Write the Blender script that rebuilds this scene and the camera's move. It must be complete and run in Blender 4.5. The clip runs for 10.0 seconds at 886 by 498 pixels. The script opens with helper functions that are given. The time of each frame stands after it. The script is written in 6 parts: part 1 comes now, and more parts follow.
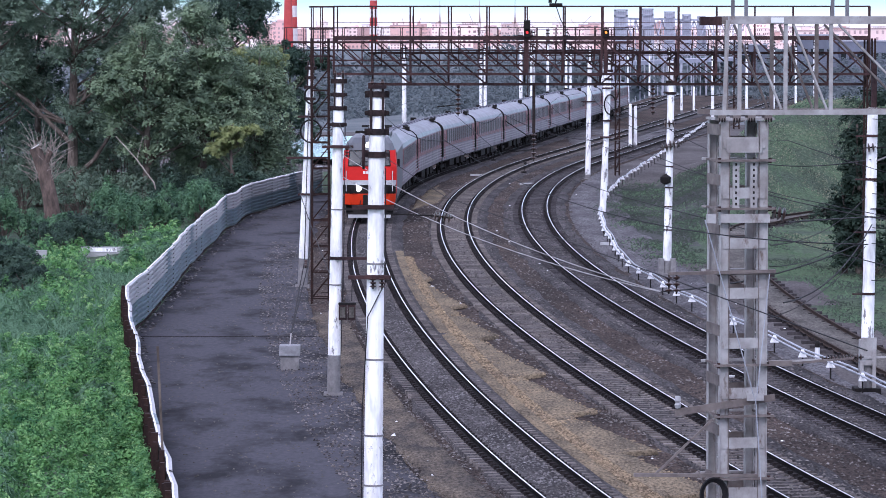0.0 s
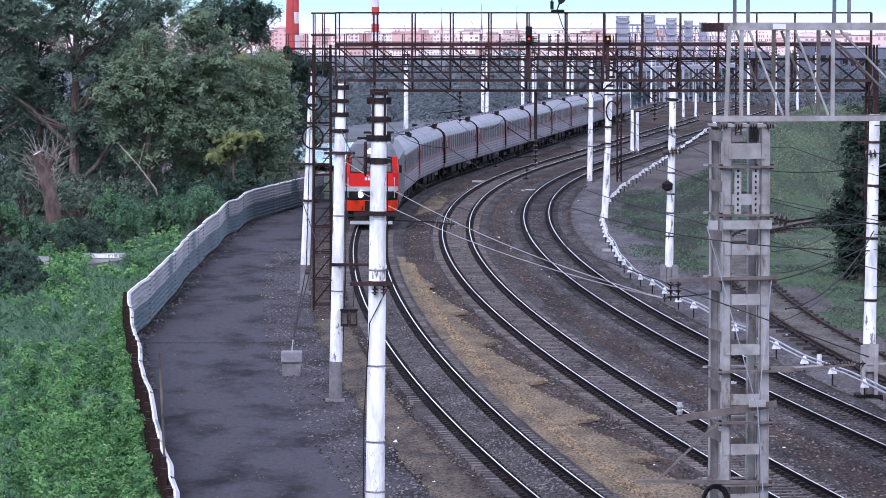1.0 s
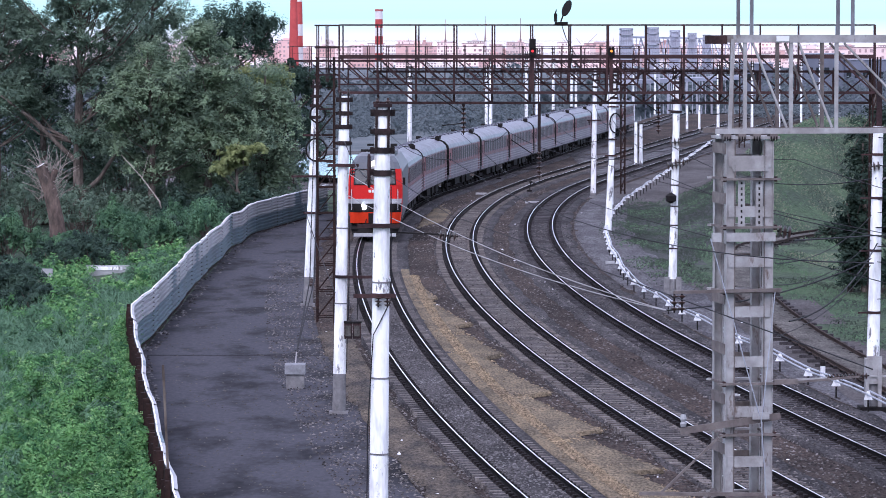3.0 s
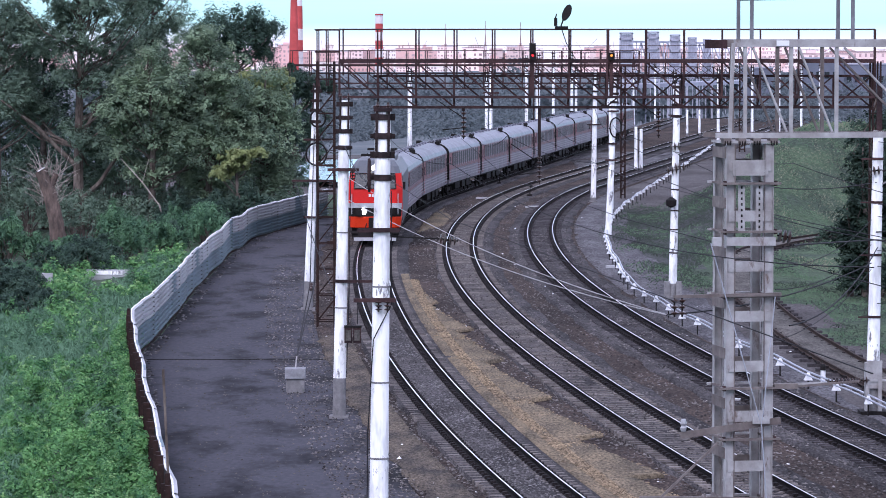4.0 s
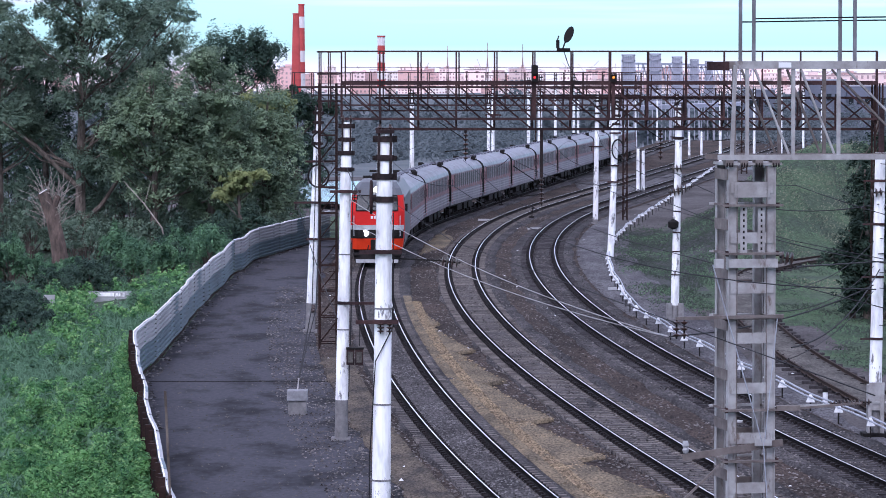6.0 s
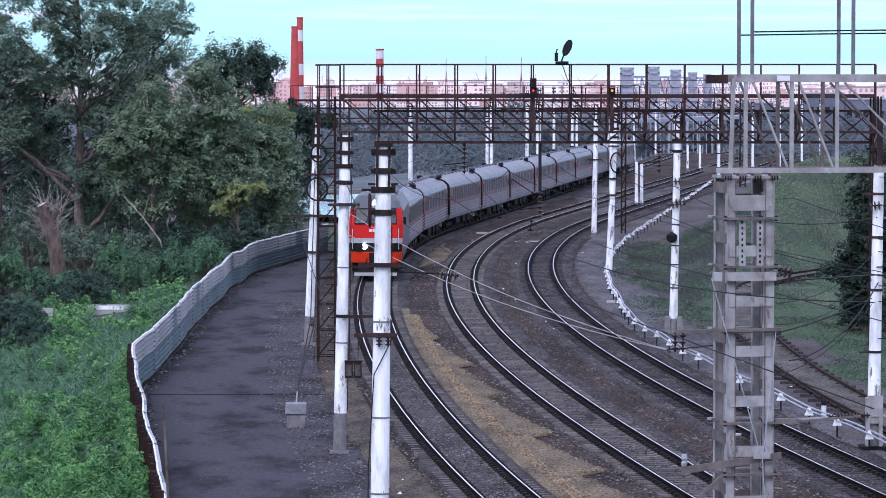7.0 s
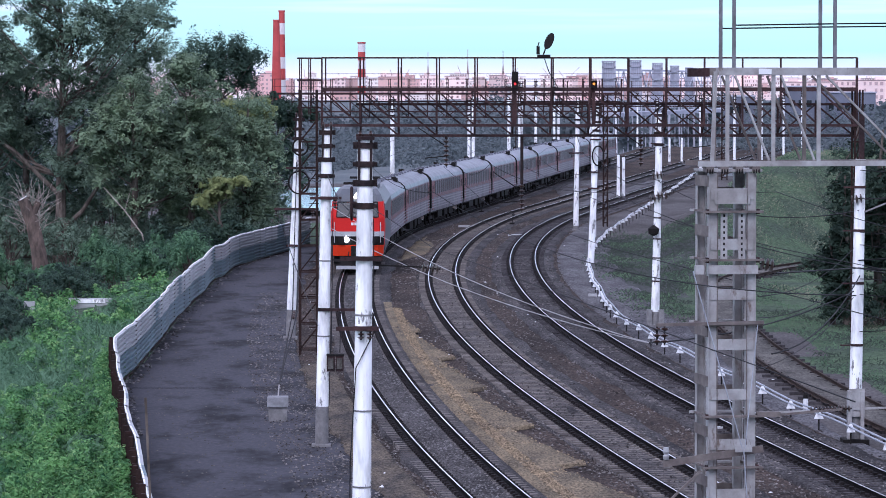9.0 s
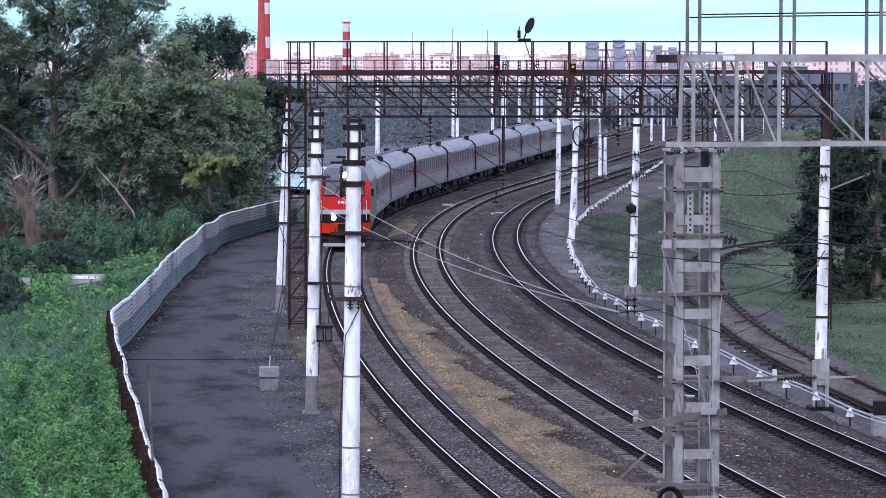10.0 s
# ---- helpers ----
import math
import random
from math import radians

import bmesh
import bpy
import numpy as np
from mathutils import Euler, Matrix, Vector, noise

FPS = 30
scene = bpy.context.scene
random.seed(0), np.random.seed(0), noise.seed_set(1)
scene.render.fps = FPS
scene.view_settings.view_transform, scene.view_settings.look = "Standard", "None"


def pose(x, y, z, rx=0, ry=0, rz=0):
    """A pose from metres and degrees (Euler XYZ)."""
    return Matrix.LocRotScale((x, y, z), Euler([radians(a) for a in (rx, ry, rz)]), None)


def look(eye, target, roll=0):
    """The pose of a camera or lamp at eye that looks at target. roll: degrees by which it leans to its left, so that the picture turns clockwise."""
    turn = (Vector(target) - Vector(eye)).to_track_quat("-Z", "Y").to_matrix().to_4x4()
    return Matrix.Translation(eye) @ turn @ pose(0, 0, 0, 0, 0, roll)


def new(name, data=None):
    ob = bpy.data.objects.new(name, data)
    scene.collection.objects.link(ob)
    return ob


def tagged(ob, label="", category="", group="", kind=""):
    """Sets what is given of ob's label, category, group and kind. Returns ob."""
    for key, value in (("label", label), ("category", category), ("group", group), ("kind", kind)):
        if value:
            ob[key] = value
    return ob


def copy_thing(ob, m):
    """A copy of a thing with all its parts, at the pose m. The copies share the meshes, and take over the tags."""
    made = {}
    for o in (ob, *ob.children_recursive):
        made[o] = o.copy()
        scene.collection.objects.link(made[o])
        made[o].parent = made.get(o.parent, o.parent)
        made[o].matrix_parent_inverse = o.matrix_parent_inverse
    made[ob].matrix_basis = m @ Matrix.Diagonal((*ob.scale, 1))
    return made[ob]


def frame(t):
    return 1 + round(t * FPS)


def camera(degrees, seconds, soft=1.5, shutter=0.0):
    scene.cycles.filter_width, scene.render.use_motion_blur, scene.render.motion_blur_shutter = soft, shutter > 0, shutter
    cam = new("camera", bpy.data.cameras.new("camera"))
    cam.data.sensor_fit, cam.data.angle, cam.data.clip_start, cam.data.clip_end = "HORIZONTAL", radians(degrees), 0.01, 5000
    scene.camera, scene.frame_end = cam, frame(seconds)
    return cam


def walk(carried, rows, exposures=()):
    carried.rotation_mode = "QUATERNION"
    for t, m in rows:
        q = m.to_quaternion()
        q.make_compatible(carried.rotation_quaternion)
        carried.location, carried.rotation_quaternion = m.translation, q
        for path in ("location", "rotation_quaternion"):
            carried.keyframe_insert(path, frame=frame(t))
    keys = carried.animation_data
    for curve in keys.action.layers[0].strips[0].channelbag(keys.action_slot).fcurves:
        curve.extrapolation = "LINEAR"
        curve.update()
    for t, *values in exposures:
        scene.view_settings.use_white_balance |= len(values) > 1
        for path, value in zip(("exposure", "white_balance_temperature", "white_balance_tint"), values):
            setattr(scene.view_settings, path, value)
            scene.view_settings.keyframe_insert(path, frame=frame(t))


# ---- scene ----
# ------------------------------------------------------------ camera
cam = camera(13.755, 10.0, soft=0.9)
walk(cam, [
    (0.0, pose(0, 0, 11.5, 86.5151, 0, -0.0004)),
    (0.5, pose(0, 0, 11.5, 86.5651, 0, 0.0265)),
    (1.0, pose(0, 0, 11.5, 86.6140, 0, 0.0285)),
    (1.5, pose(0, 0, 11.5, 86.6538, 0, 0.0480)),
    (2.0, pose(0, 0, 11.5, 86.7082, 0, 0.0569)),
    (2.5, pose(0, 0, 11.5, 86.7670, 0, 0.0826)),
    (4.0, pose(0, 0, 11.5, 86.8730, 0, 0.0869)),
    (4.5, pose(0, 0, 11.5, 86.9361, 0, 0.1096)),
    (5.0, pose(0, 0, 11.5, 87.0127, 0, 0.1407)),
    (5.5, pose(0, 0, 11.5, 87.1225, 0, 0.1273)),
    (7.0, pose(0, 0, 11.5, 87.4190, 0, 0.0970)),
    (7.5, pose(0, 0, 11.5, 87.5582, 0, 0.0299)),
    (8.0, pose(0, 0, 11.5, 87.5888, 0, -0.0589)),
    (8.5, pose(0, 0, 11.5, 87.4870, 0, -0.1298)),
    (9.0, pose(0, 0, 11.5, 87.3148, 0, -0.1861)),
    (9.5, pose(0, -2.26, 11.56, 87.1622, 0, -0.1943)),
    (10.0, pose(0, -5.65, 11.67, 86.9911, 0, -0.4254)),
], exposures=[(0.0, 0.76, 5350, 16), (4.5, 0.72, 5350, 16), (5.5, 0.66, 5320, 16), (7.5, 0.50, 5230, 15), (8.5, 0.50, 5230, 15), (10.0, 0.60, 5350, 15)])

# ------------------------------------------------------------ light
world = bpy.data.worlds.new("world")
scene.world = world
world.use_nodes = True
wn, wl = world.node_tree.nodes, world.node_tree.links
sky = wn.new("ShaderNodeTexSky")
sky.sky_type = "NISHITA"
sky.sun_disc = False
sky.sun_elevation = radians(47)
sky.sun_rotation = radians(200)
sky.air_density, sky.dust_density, sky.ozone_density = 1.0, 0.6, 2.5
wn["Background"].inputs["Strength"].default_value = 0.15
# a clear band low over the horizon under a deck of high thin cloud with streaked edges
def world_node(kind, **inputs):
    n = wn.new(kind)
    for k, v in inputs.items():
        n.inputs[k].default_value = v
    return n


coord = wn.new("ShaderNodeTexCoord")
wmap = world_node("ShaderNodeMapping", Scale=(1.5, 1.5, 22.0))
wnoise = world_node("ShaderNodeTexNoise", Scale=2.0, Detail=5.0)
split = wn.new("ShaderNodeSeparateXYZ")
high = world_node("ShaderNodeMapRange")
high.inputs["From Min"].default_value, high.inputs["From Max"].default_value = 0.03, 0.17
high.inputs["To Min"].default_value, high.inputs["To Max"].default_value = -0.22, 0.55
cover = wn.new("ShaderNodeMath")
cover.operation = "ADD"
wramp = wn.new("ShaderNodeValToRGB")
wramp.color_ramp.elements[0].position, wramp.color_ramp.elements[1].position = 0.42, 0.66
wtint = wn.new("ShaderNodeMix")
wtint.data_type, wtint.blend_type = "RGBA", "MULTIPLY"
wtint.inputs["Factor"].default_value = 1.0
wtint.inputs["B"].default_value = (0.57, 0.81, 0.935, 1)
wmix = wn.new("ShaderNodeMix")
wmix.data_type = "RGBA"
wmix.inputs["B"].default_value = (4.5, 4.35, 4.85, 1)
wl.new(coord.outputs["Generated"], wmap.inputs["Vector"])
wl.new(coord.outputs["Generated"], split.inputs[0])
wl.new(split.outputs["Z"], high.inputs["Value"])
wl.new(wmap.outputs[0], wnoise.inputs["Vector"])
wl.new(wnoise.outputs["Fac"], cover.inputs[0])
wl.new(high.outputs["Result"], cover.inputs[1])
wl.new(cover.outputs[0], wramp.inputs["Fac"])
smap = world_node("ShaderNodeMapping", Scale=(7.0, 7.0, 190.0))
snoise = world_node("ShaderNodeTexNoise", Scale=1.6, Detail=4.0)
sramp = wn.new("ShaderNodeValToRGB")
sramp.color_ramp.elements[0].position, sramp.color_ramp.elements[1].position = 0.46, 0.66
slow = world_node("ShaderNodeMapRange")
slow.inputs["From Min"].default_value, slow.inputs["From Max"].default_value = 0.010, 0.020
smul = wn.new("ShaderNodeMath")
smul.operation = "MULTIPLY"
smax = wn.new("ShaderNodeMath")
smax.operation = "MAXIMUM"
wl.new(coord.outputs["Generated"], smap.inputs["Vector"])
wl.new(smap.outputs[0], snoise.inputs["Vector"])
wl.new(snoise.outputs["Fac"], sramp.inputs["Fac"])
wl.new(split.outputs["Z"], slow.inputs["Value"])
wl.new(sramp.outputs["Color"], smul.inputs[0])
wl.new(slow.outputs["Result"], smul.inputs[1])
wl.new(wramp.outputs["Color"], smax.inputs[0])
wl.new(smul.outputs[0], smax.inputs[1])
wl.new(smax.outputs[0], wmix.inputs["Factor"])
wl.new(sky.outputs[0], wtint.inputs["A"])
wl.new(wtint.outputs["Result"], wmix.inputs["A"])
hazy = world_node("ShaderNodeMapRange")
hazy.inputs["From Min"].default_value, hazy.inputs["From Max"].default_value = 0.0005, 0.0070
hazy.inputs["To Min"].default_value, hazy.inputs["To Max"].default_value = 0.92, 0.0
hmix = wn.new("ShaderNodeMix")
hmix.data_type = "RGBA"
hmix.inputs["B"].default_value = (5.4, 4.7, 5.0, 1)
wl.new(split.outputs["Z"], hazy.inputs["Value"])
wl.new(hazy.outputs["Result"], hmix.inputs["Factor"])
wl.new(wmix.outputs["Result"], hmix.inputs["A"])
wl.new(hmix.outputs["Result"], wn["Background"].inputs["Color"])
sun = new("sun", bpy.data.lights.new("sun", "SUN"))
sun.data.energy, sun.data.angle, sun.data.color = 1.35, radians(30), (1.0, 0.88, 0.80)
sun.matrix_world = look((-16, -40, 42), (0, 0, 0))


# ------------------------------------------------------------ materials
def material(name, color, rough=0.8, metal=0.0, spread=0.25, scale=3.0, color2=None, fine=0.15, bump=0.3, per_object=0.0, per_island=0.0, bump_scale=40.0, stretch=(1, 1, 1), spec=0.5, ramp_at=(0.36, 0.64)):
    """Base colour varied at two scales, with a fine relief."""
    m = bpy.data.materials.new(name)
    m.use_nodes = True
    n, l = m.node_tree.nodes, m.node_tree.links
    b = n["Principled BSDF"]
    b.inputs["Roughness"].default_value, b.inputs["Metallic"].default_value = rough, metal
    b.inputs["Specular IOR Level"].default_value = spec
    geo = n.new("ShaderNodeNewGeometry")
    mp = n.new("ShaderNodeMapping")
    mp.inputs["Scale"].default_value = stretch
    l.new(geo.outputs["Position"], mp.inputs["Vector"])

    def tex(s, detail):
        t = n.new("ShaderNodeTexNoise")
        t.inputs["Scale"].default_value, t.inputs["Detail"].default_value = s, detail
        t.inputs["Roughness"].default_value = 0.65
        l.new(mp.outputs[0], t.inputs["Vector"])
        return t

    big, small = tex(1.0 / scale, 4), tex(bump_scale * 0.35, 3)
    ramp = n.new("ShaderNodeValToRGB")
    c2 = color2 or tuple(c * (1 - spread) for c in color)
    ramp.color_ramp.elements[0].position, ramp.color_ramp.elements[1].position = ramp_at
    ramp.color_ramp.elements[0].color, ramp.color_ramp.elements[1].color = (*c2, 1), (*color, 1)
    l.new(big.outputs["Fac"], ramp.inputs["Fac"])
    hsv = n.new("ShaderNodeHueSaturation")
    l.new(ramp.outputs["Color"], hsv.inputs["Color"])
    rng = n.new("ShaderNodeMapRange")
    rng.inputs["From Min"].default_value, rng.inputs["From Max"].default_value = 0.3, 0.7
    rng.inputs["To Min"].default_value, rng.inputs["To Max"].default_value = 1 - fine, 1 + fine
    l.new(small.outputs["Fac"], rng.inputs["Value"])
    val = rng.outputs["Result"]
    for amount, node, out in ((per_object, "ShaderNodeObjectInfo", "Random"), (per_island, "ShaderNodeNewGeometry", "Random Per Island")):
        if amount:
            src = n.new(node)
            r2 = n.new("ShaderNodeMapRange")
            r2.inputs["To Min"].default_value, r2.inputs["To Max"].default_value = 1 - amount, 1 + amount
            l.new(src.outputs[out], r2.inputs["Value"])
            mul = n.new("ShaderNodeMath")
            mul.operation = "MULTIPLY"
            l.new(val, mul.inputs[0]), l.new(r2.outputs["Result"], mul.inputs[1])
            val = mul.outputs[0]
    l.new(val, hsv.inputs["Value"])
    l.new(hsv.outputs["Color"], b.inputs["Base Color"])
    if bump:
        bp = n.new("ShaderNodeBump")
        bp.inputs["Strength"].default_value, bp.inputs["Distance"].default_value = bump, 0.02
        t = tex(bump_scale, 2)
        l.new(t.outputs["Fac"], bp.inputs["Height"])
        l.new(bp.outputs["Normal"], b.inputs["Normal"])
    return m


def glow(name, color, strength):
    m = bpy.data.materials.new(name)
    m.use_nodes = True
    b = m.node_tree.nodes["Principled BSDF"]
    b.inputs["Emission Color"].default_value, b.inputs["Emission Strength"].default_value = (*color, 1), strength
    b.inputs["Base Color"].default_value = (*(0.3 * c for c in color), 1)
    return m


M = dict(
    soil=material("soil", (0.072, 0.054, 0.047), 0.95, scale=3.5, color2=(0.03, 0.0235, 0.0215), fine=0.8, bump=0.9, bump_scale=34, spec=0.1, stretch=(1, 0.3, 1)),
    grass_ground=material("grass_ground", (0.078, 0.115, 0.064), 0.95, scale=5, color2=(0.05, 0.064, 0.05), fine=0.5, bump=0.8, bump_scale=12, spec=0.1),
    # distance haze put into the far ground's colour
    hazeground=material("hazeground", (0.15, 0.165, 0.175), 0.95, scale=14, color2=(0.105, 0.12, 0.13), fine=0.2, bump=0, spec=0.1),
    earth=material("earth", (0.115, 0.105, 0.107), 0.95, scale=4.0, color2=(0.062, 0.056, 0.055), fine=0.4, bump=0.8, bump_scale=20, spec=0.1, stretch=(1, 0.35, 1)),
    scrub=material("scrub", (0.07, 0.074, 0.07), 0.95, scale=3.0, color2=(0.045, 0.047, 0.047), fine=0.4, bump=0.8, bump_scale=16, spec=0.1, stretch=(1, 0.35, 1)),
    ballast=material("ballast", (0.085, 0.078, 0.080), 0.95, scale=1.8, color2=(0.034, 0.031, 0.033), fine=0.75, bump=0.9, bump_scale=34, spec=0.1, stretch=(1, 0.3, 1)),
    gravel=material("gravel", (0.205, 0.162, 0.108), 0.95, scale=1.2, color2=(0.1, 0.083, 0.062), fine=0.7, bump=0.9, bump_scale=36, spec=0.1, stretch=(1, 0.3, 1)),
    mixgravel=material("mixgravel", (0.135, 0.11, 0.084), 0.95, scale=0.8, color2=(0.05, 0.044, 0.042), fine=0.7, bump=0.9, bump_scale=36, spec=0.1, stretch=(1, 0.3, 1)),
    asphalt=material("asphalt", (0.06, 0.0585, 0.071), 0.85, scale=1.7, color2=(0.013, 0.0125, 0.016), fine=0.22, bump=0.3, bump_scale=22, stretch=(0.8, 0.33, 1), spec=0.12, ramp_at=(0.34, 0.53)),
    darksleeper=material("darksleeper", (0.075, 0.068, 0.072), 0.9, scale=1.2, color2=(0.03, 0.027, 0.03), fine=0.3, per_object=0.25, per_island=0.2, bump_scale=25, spec=0.12),
    sleeper=material("sleeper", (0.185, 0.165, 0.155), 0.9, scale=1.2, color2=(0.08, 0.07, 0.068), fine=0.3, per_object=0.25, per_island=0.2, bump_scale=25, spec=0.12),
    railside=material("railside", (0.010, 0.008, 0.008), 0.85, metal=0.0, scale=2, fine=0.3, spec=0.1),
    railtop=material("railtop", (0.9, 0.9, 0.93), 0.3, metal=1.0, scale=2, spread=0.1, fine=0.05, bump=0.03),
    railrust=material("railrust", (0.045, 0.030, 0.024), 0.85, metal=0.0, scale=2, fine=0.3, spec=0.2),
    rust=material("rust", (0.076, 0.043, 0.043), 0.85, metal=0.1, scale=1.2, color2=(0.030, 0.021, 0.023), fine=0.3, spec=0.12),
    dark=material("dark", (0.020, 0.018, 0.018), 0.75, scale=1, fine=0.3, spec=0.12),
    oily=material("oily", (0.030, 0.025, 0.026), 0.85, scale=0.8, color2=(0.012, 0.010, 0.011), fine=0.5, bump=0.8, bump_scale=30, spec=0.15),
    whitepaint=material("whitepaint", (0.95, 0.95, 0.96), 0.75, scale=0.15, color2=(0.85, 0.84, 0.86), fine=0.3, bump_scale=10, stretch=(1, 1, 0.25)),
    clampiron=material("clampiron", (0.040, 0.026, 0.026), 0.8, scale=0.3, color2=(0.018, 0.014, 0.015), fine=0.4, spec=0.2),
    concrete=material("concrete", (0.26, 0.25, 0.255), 0.9, scale=0.7, color2=(0.17, 0.165, 0.17), fine=0.2, bump_scale=15, spec=0.12),
    toplitconcrete=material("toplitconcrete", (0.30, 0.30, 0.32), 0.9, scale=0.5, color2=(0.22, 0.22, 0.235), fine=0.2, bump_scale=15, spec=0.15),
    steel=material("steel", (0.43, 0.42, 0.425), 0.55, metal=0.1, scale=0.7, color2=(0.285, 0.265, 0.26), fine=0.12, bump_scale=15, bump=0.1),
    darksteel=material("darksteel", (0.20, 0.20, 0.225), 0.6, metal=0.1, scale=0.7, color2=(0.13, 0.125, 0.135), fine=0.15, bump_scale=15, bump=0.1),
    carpale=material("carpale", (0.40, 0.36, 0.40), 0.5, scale=1.2, spread=0.35, fine=0.15, bump=0.06),
    # brown steel; on rear and inner members its darkness stands in for shade
    brownshadesteel=material("brownshadesteel", (0.2, 0.172, 0.16), 0.7, metal=0.1, scale=0.6, color2=(0.115, 0.093, 0.088), fine=0.2, bump_scale=15, bump=0.1),
    galvanised=material("galvanised", (0.46, 0.46, 0.48), 0.5, metal=0.1, scale=2.0, color2=(0.35, 0.35, 0.365), fine=0.1, per_object=0.08, bump=0.1),
    fenceblue=material("fenceblue", (0.135, 0.20, 0.235), 0.5, metal=0.1, scale=1.5, color2=(0.095, 0.13, 0.155), fine=0.12, per_object=0.12, bump=0.1),
    brownpaint=material("brownpaint", (0.038, 0.019, 0.016), 0.8, scale=0.8, color2=(0.016, 0.01, 0.0095), fine=0.3, spec=0.2),
    bark=material("bark", (0.175, 0.145, 0.125), 0.95, scale=0.35, color2=(0.065, 0.052, 0.046), fine=0.35, bump=0.9, bump_scale=8, spec=0.15, stretch=(1, 1, 0.4)),
    leaf=material("leaf", (0.325, 0.425, 0.265), 0.75, scale=1.8, color2=(0.12, 0.172, 0.12), fine=0.05, per_island=0.08, bump=0, spec=0.2),
    leafdark=material("leafdark", (0.232, 0.318, 0.228), 0.75, scale=1.8, color2=(0.098, 0.142, 0.108), fine=0.05, per_island=0.08, bump=0, spec=0.2),
    # two darkest leaf colours, with thicket and crown shade put into them
    leafdeepshade=material("leafdeepshade", (0.105, 0.165, 0.118), 0.8, scale=0.9, color2=(0.033, 0.057, 0.048), fine=0.05, per_island=0.08, bump=0, spec=0.15),
    leafnightshade=material("leafnightshade", (0.065, 0.1, 0.07), 0.8, scale=1.4, color2=(0.026, 0.043, 0.035), fine=0.05, per_island=0.1, bump=0, spec=0.15),
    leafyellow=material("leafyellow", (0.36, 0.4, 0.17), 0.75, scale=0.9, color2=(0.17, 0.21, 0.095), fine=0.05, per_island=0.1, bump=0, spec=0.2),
    # blue-grey leaves carry the distance haze in their colour
    leafhaze=material("leafhaze", (0.185, 0.212, 0.225), 0.9, scale=5, color2=(0.11, 0.13, 0.142), fine=0.05, per_island=0.05, bump=0, spec=0.1),
    # young shoot colour, lightened further to stand in for light on the tops
    weedtiplit=material("weedtiplit", (0.35, 0.53, 0.22), 0.75, scale=0.9, color2=(0.22, 0.4, 0.16), fine=0.05, per_island=0.1, bump=0, spec=0.15),
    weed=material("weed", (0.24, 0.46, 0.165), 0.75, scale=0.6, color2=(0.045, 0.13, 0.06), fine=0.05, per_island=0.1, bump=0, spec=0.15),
    bankweed=material("bankweed", (0.15, 0.23, 0.13), 0.8, scale=3.0, color2=(0.07, 0.11, 0.072), fine=0.1, per_island=0.06, bump=0, spec=0.1),
    bankdark=material("bankdark", (0.062, 0.085, 0.06), 0.9, scale=2.5, color2=(0.045, 0.053, 0.046), fine=0.1, per_island=0.05, bump=0, spec=0.1),
    shrub=material("shrub", (0.178, 0.311, 0.167), 0.75, scale=0.9, color2=(0.063, 0.130, 0.085), fine=0.05, per_island=0.08, bump=0, spec=0.15),
    bankgrass=material("bankgrass", (0.27, 0.27, 0.19), 0.85, scale=4.5, color2=(0.17, 0.18, 0.125), fine=0.1, per_island=0.05, bump=0, spec=0.1),
    greygravel=material("greygravel", (0.14, 0.134, 0.142), 0.95, scale=1.5, color2=(0.068, 0.064, 0.07), fine=0.7, bump=0.8, bump_scale=34, spec=0.1, stretch=(1, 0.3, 1)),
    worn=material("worn", (0.13, 0.12, 0.11), 0.95, scale=0.9, color2=(0.07, 0.065, 0.06), fine=0.5, bump=0.6, bump_scale=30, spec=0.1, stretch=(1, 0.3, 1)),
    weedgrey=material("weedgrey", (0.2, 0.335, 0.205), 0.8, scale=1.6, color2=(0.095, 0.175, 0.11), fine=0.05, per_island=0.1, bump=0, spec=0.15),
    paletwig=material("paletwig", (0.42, 0.37, 0.33), 0.9, scale=0.6, color2=(0.26, 0.22, 0.195), fine=0.2, bump=0),
    deadwood=material("deadwood", (0.16, 0.115, 0.095), 0.9, scale=0.35, color2=(0.062, 0.046, 0.04), fine=0.3, bump=0.8, bump_scale=8, stretch=(1, 1, 0.4)),
    red=material("red", (0.60, 0.014, 0.010), 0.55, scale=2, spread=0.12, fine=0.06, bump=0.05, spec=0.25),
    orange=material("orange", (0.85, 0.055, 0.012), 0.55, scale=2, spread=0.12, fine=0.06, bump=0.05, spec=0.25),
    locogrey=material("locogrey", (0.105, 0.11, 0.13), 0.42, scale=1.5, spread=0.25, fine=0.1, bump=0.05),
    lightgrey=material("lightgrey", (0.5, 0.5, 0.52), 0.5, scale=1.5, spread=0.2, fine=0.1, bump=0.05),
    cargrey=material("cargrey", (0.29, 0.26, 0.30), 0.55, scale=0.9, spread=0.5, fine=0.2, bump=0.08, stretch=(1, 1, 0.4)),
    carred=material("carred", (0.27, 0.10, 0.11), 0.5, scale=2.5, spread=0.4, fine=0.1, bump=0.08),
    carroof=material("carroof", (0.185, 0.185, 0.235), 0.35, metal=0.1, scale=1.2, spread=0.6, fine=0.3, bump=0.1),
    carglass=material("carglass", (0.016, 0.015, 0.02), 0.4, scale=1, spread=0.1, fine=0.05, bump=0, spec=0.15),
    glass=material("glass", (0.024, 0.028, 0.034), 0.12, scale=1, spread=0.1, fine=0.05, bump=0, spec=0.3),
    porcelain=material("porcelain", (0.055, 0.03, 0.025), 0.3, scale=1, fine=0.1, bump=0),
    whiteglaze=material("whiteglaze", (0.82, 0.82, 0.84), 0.35, scale=1, spread=0.1, fine=0.05, bump=0),
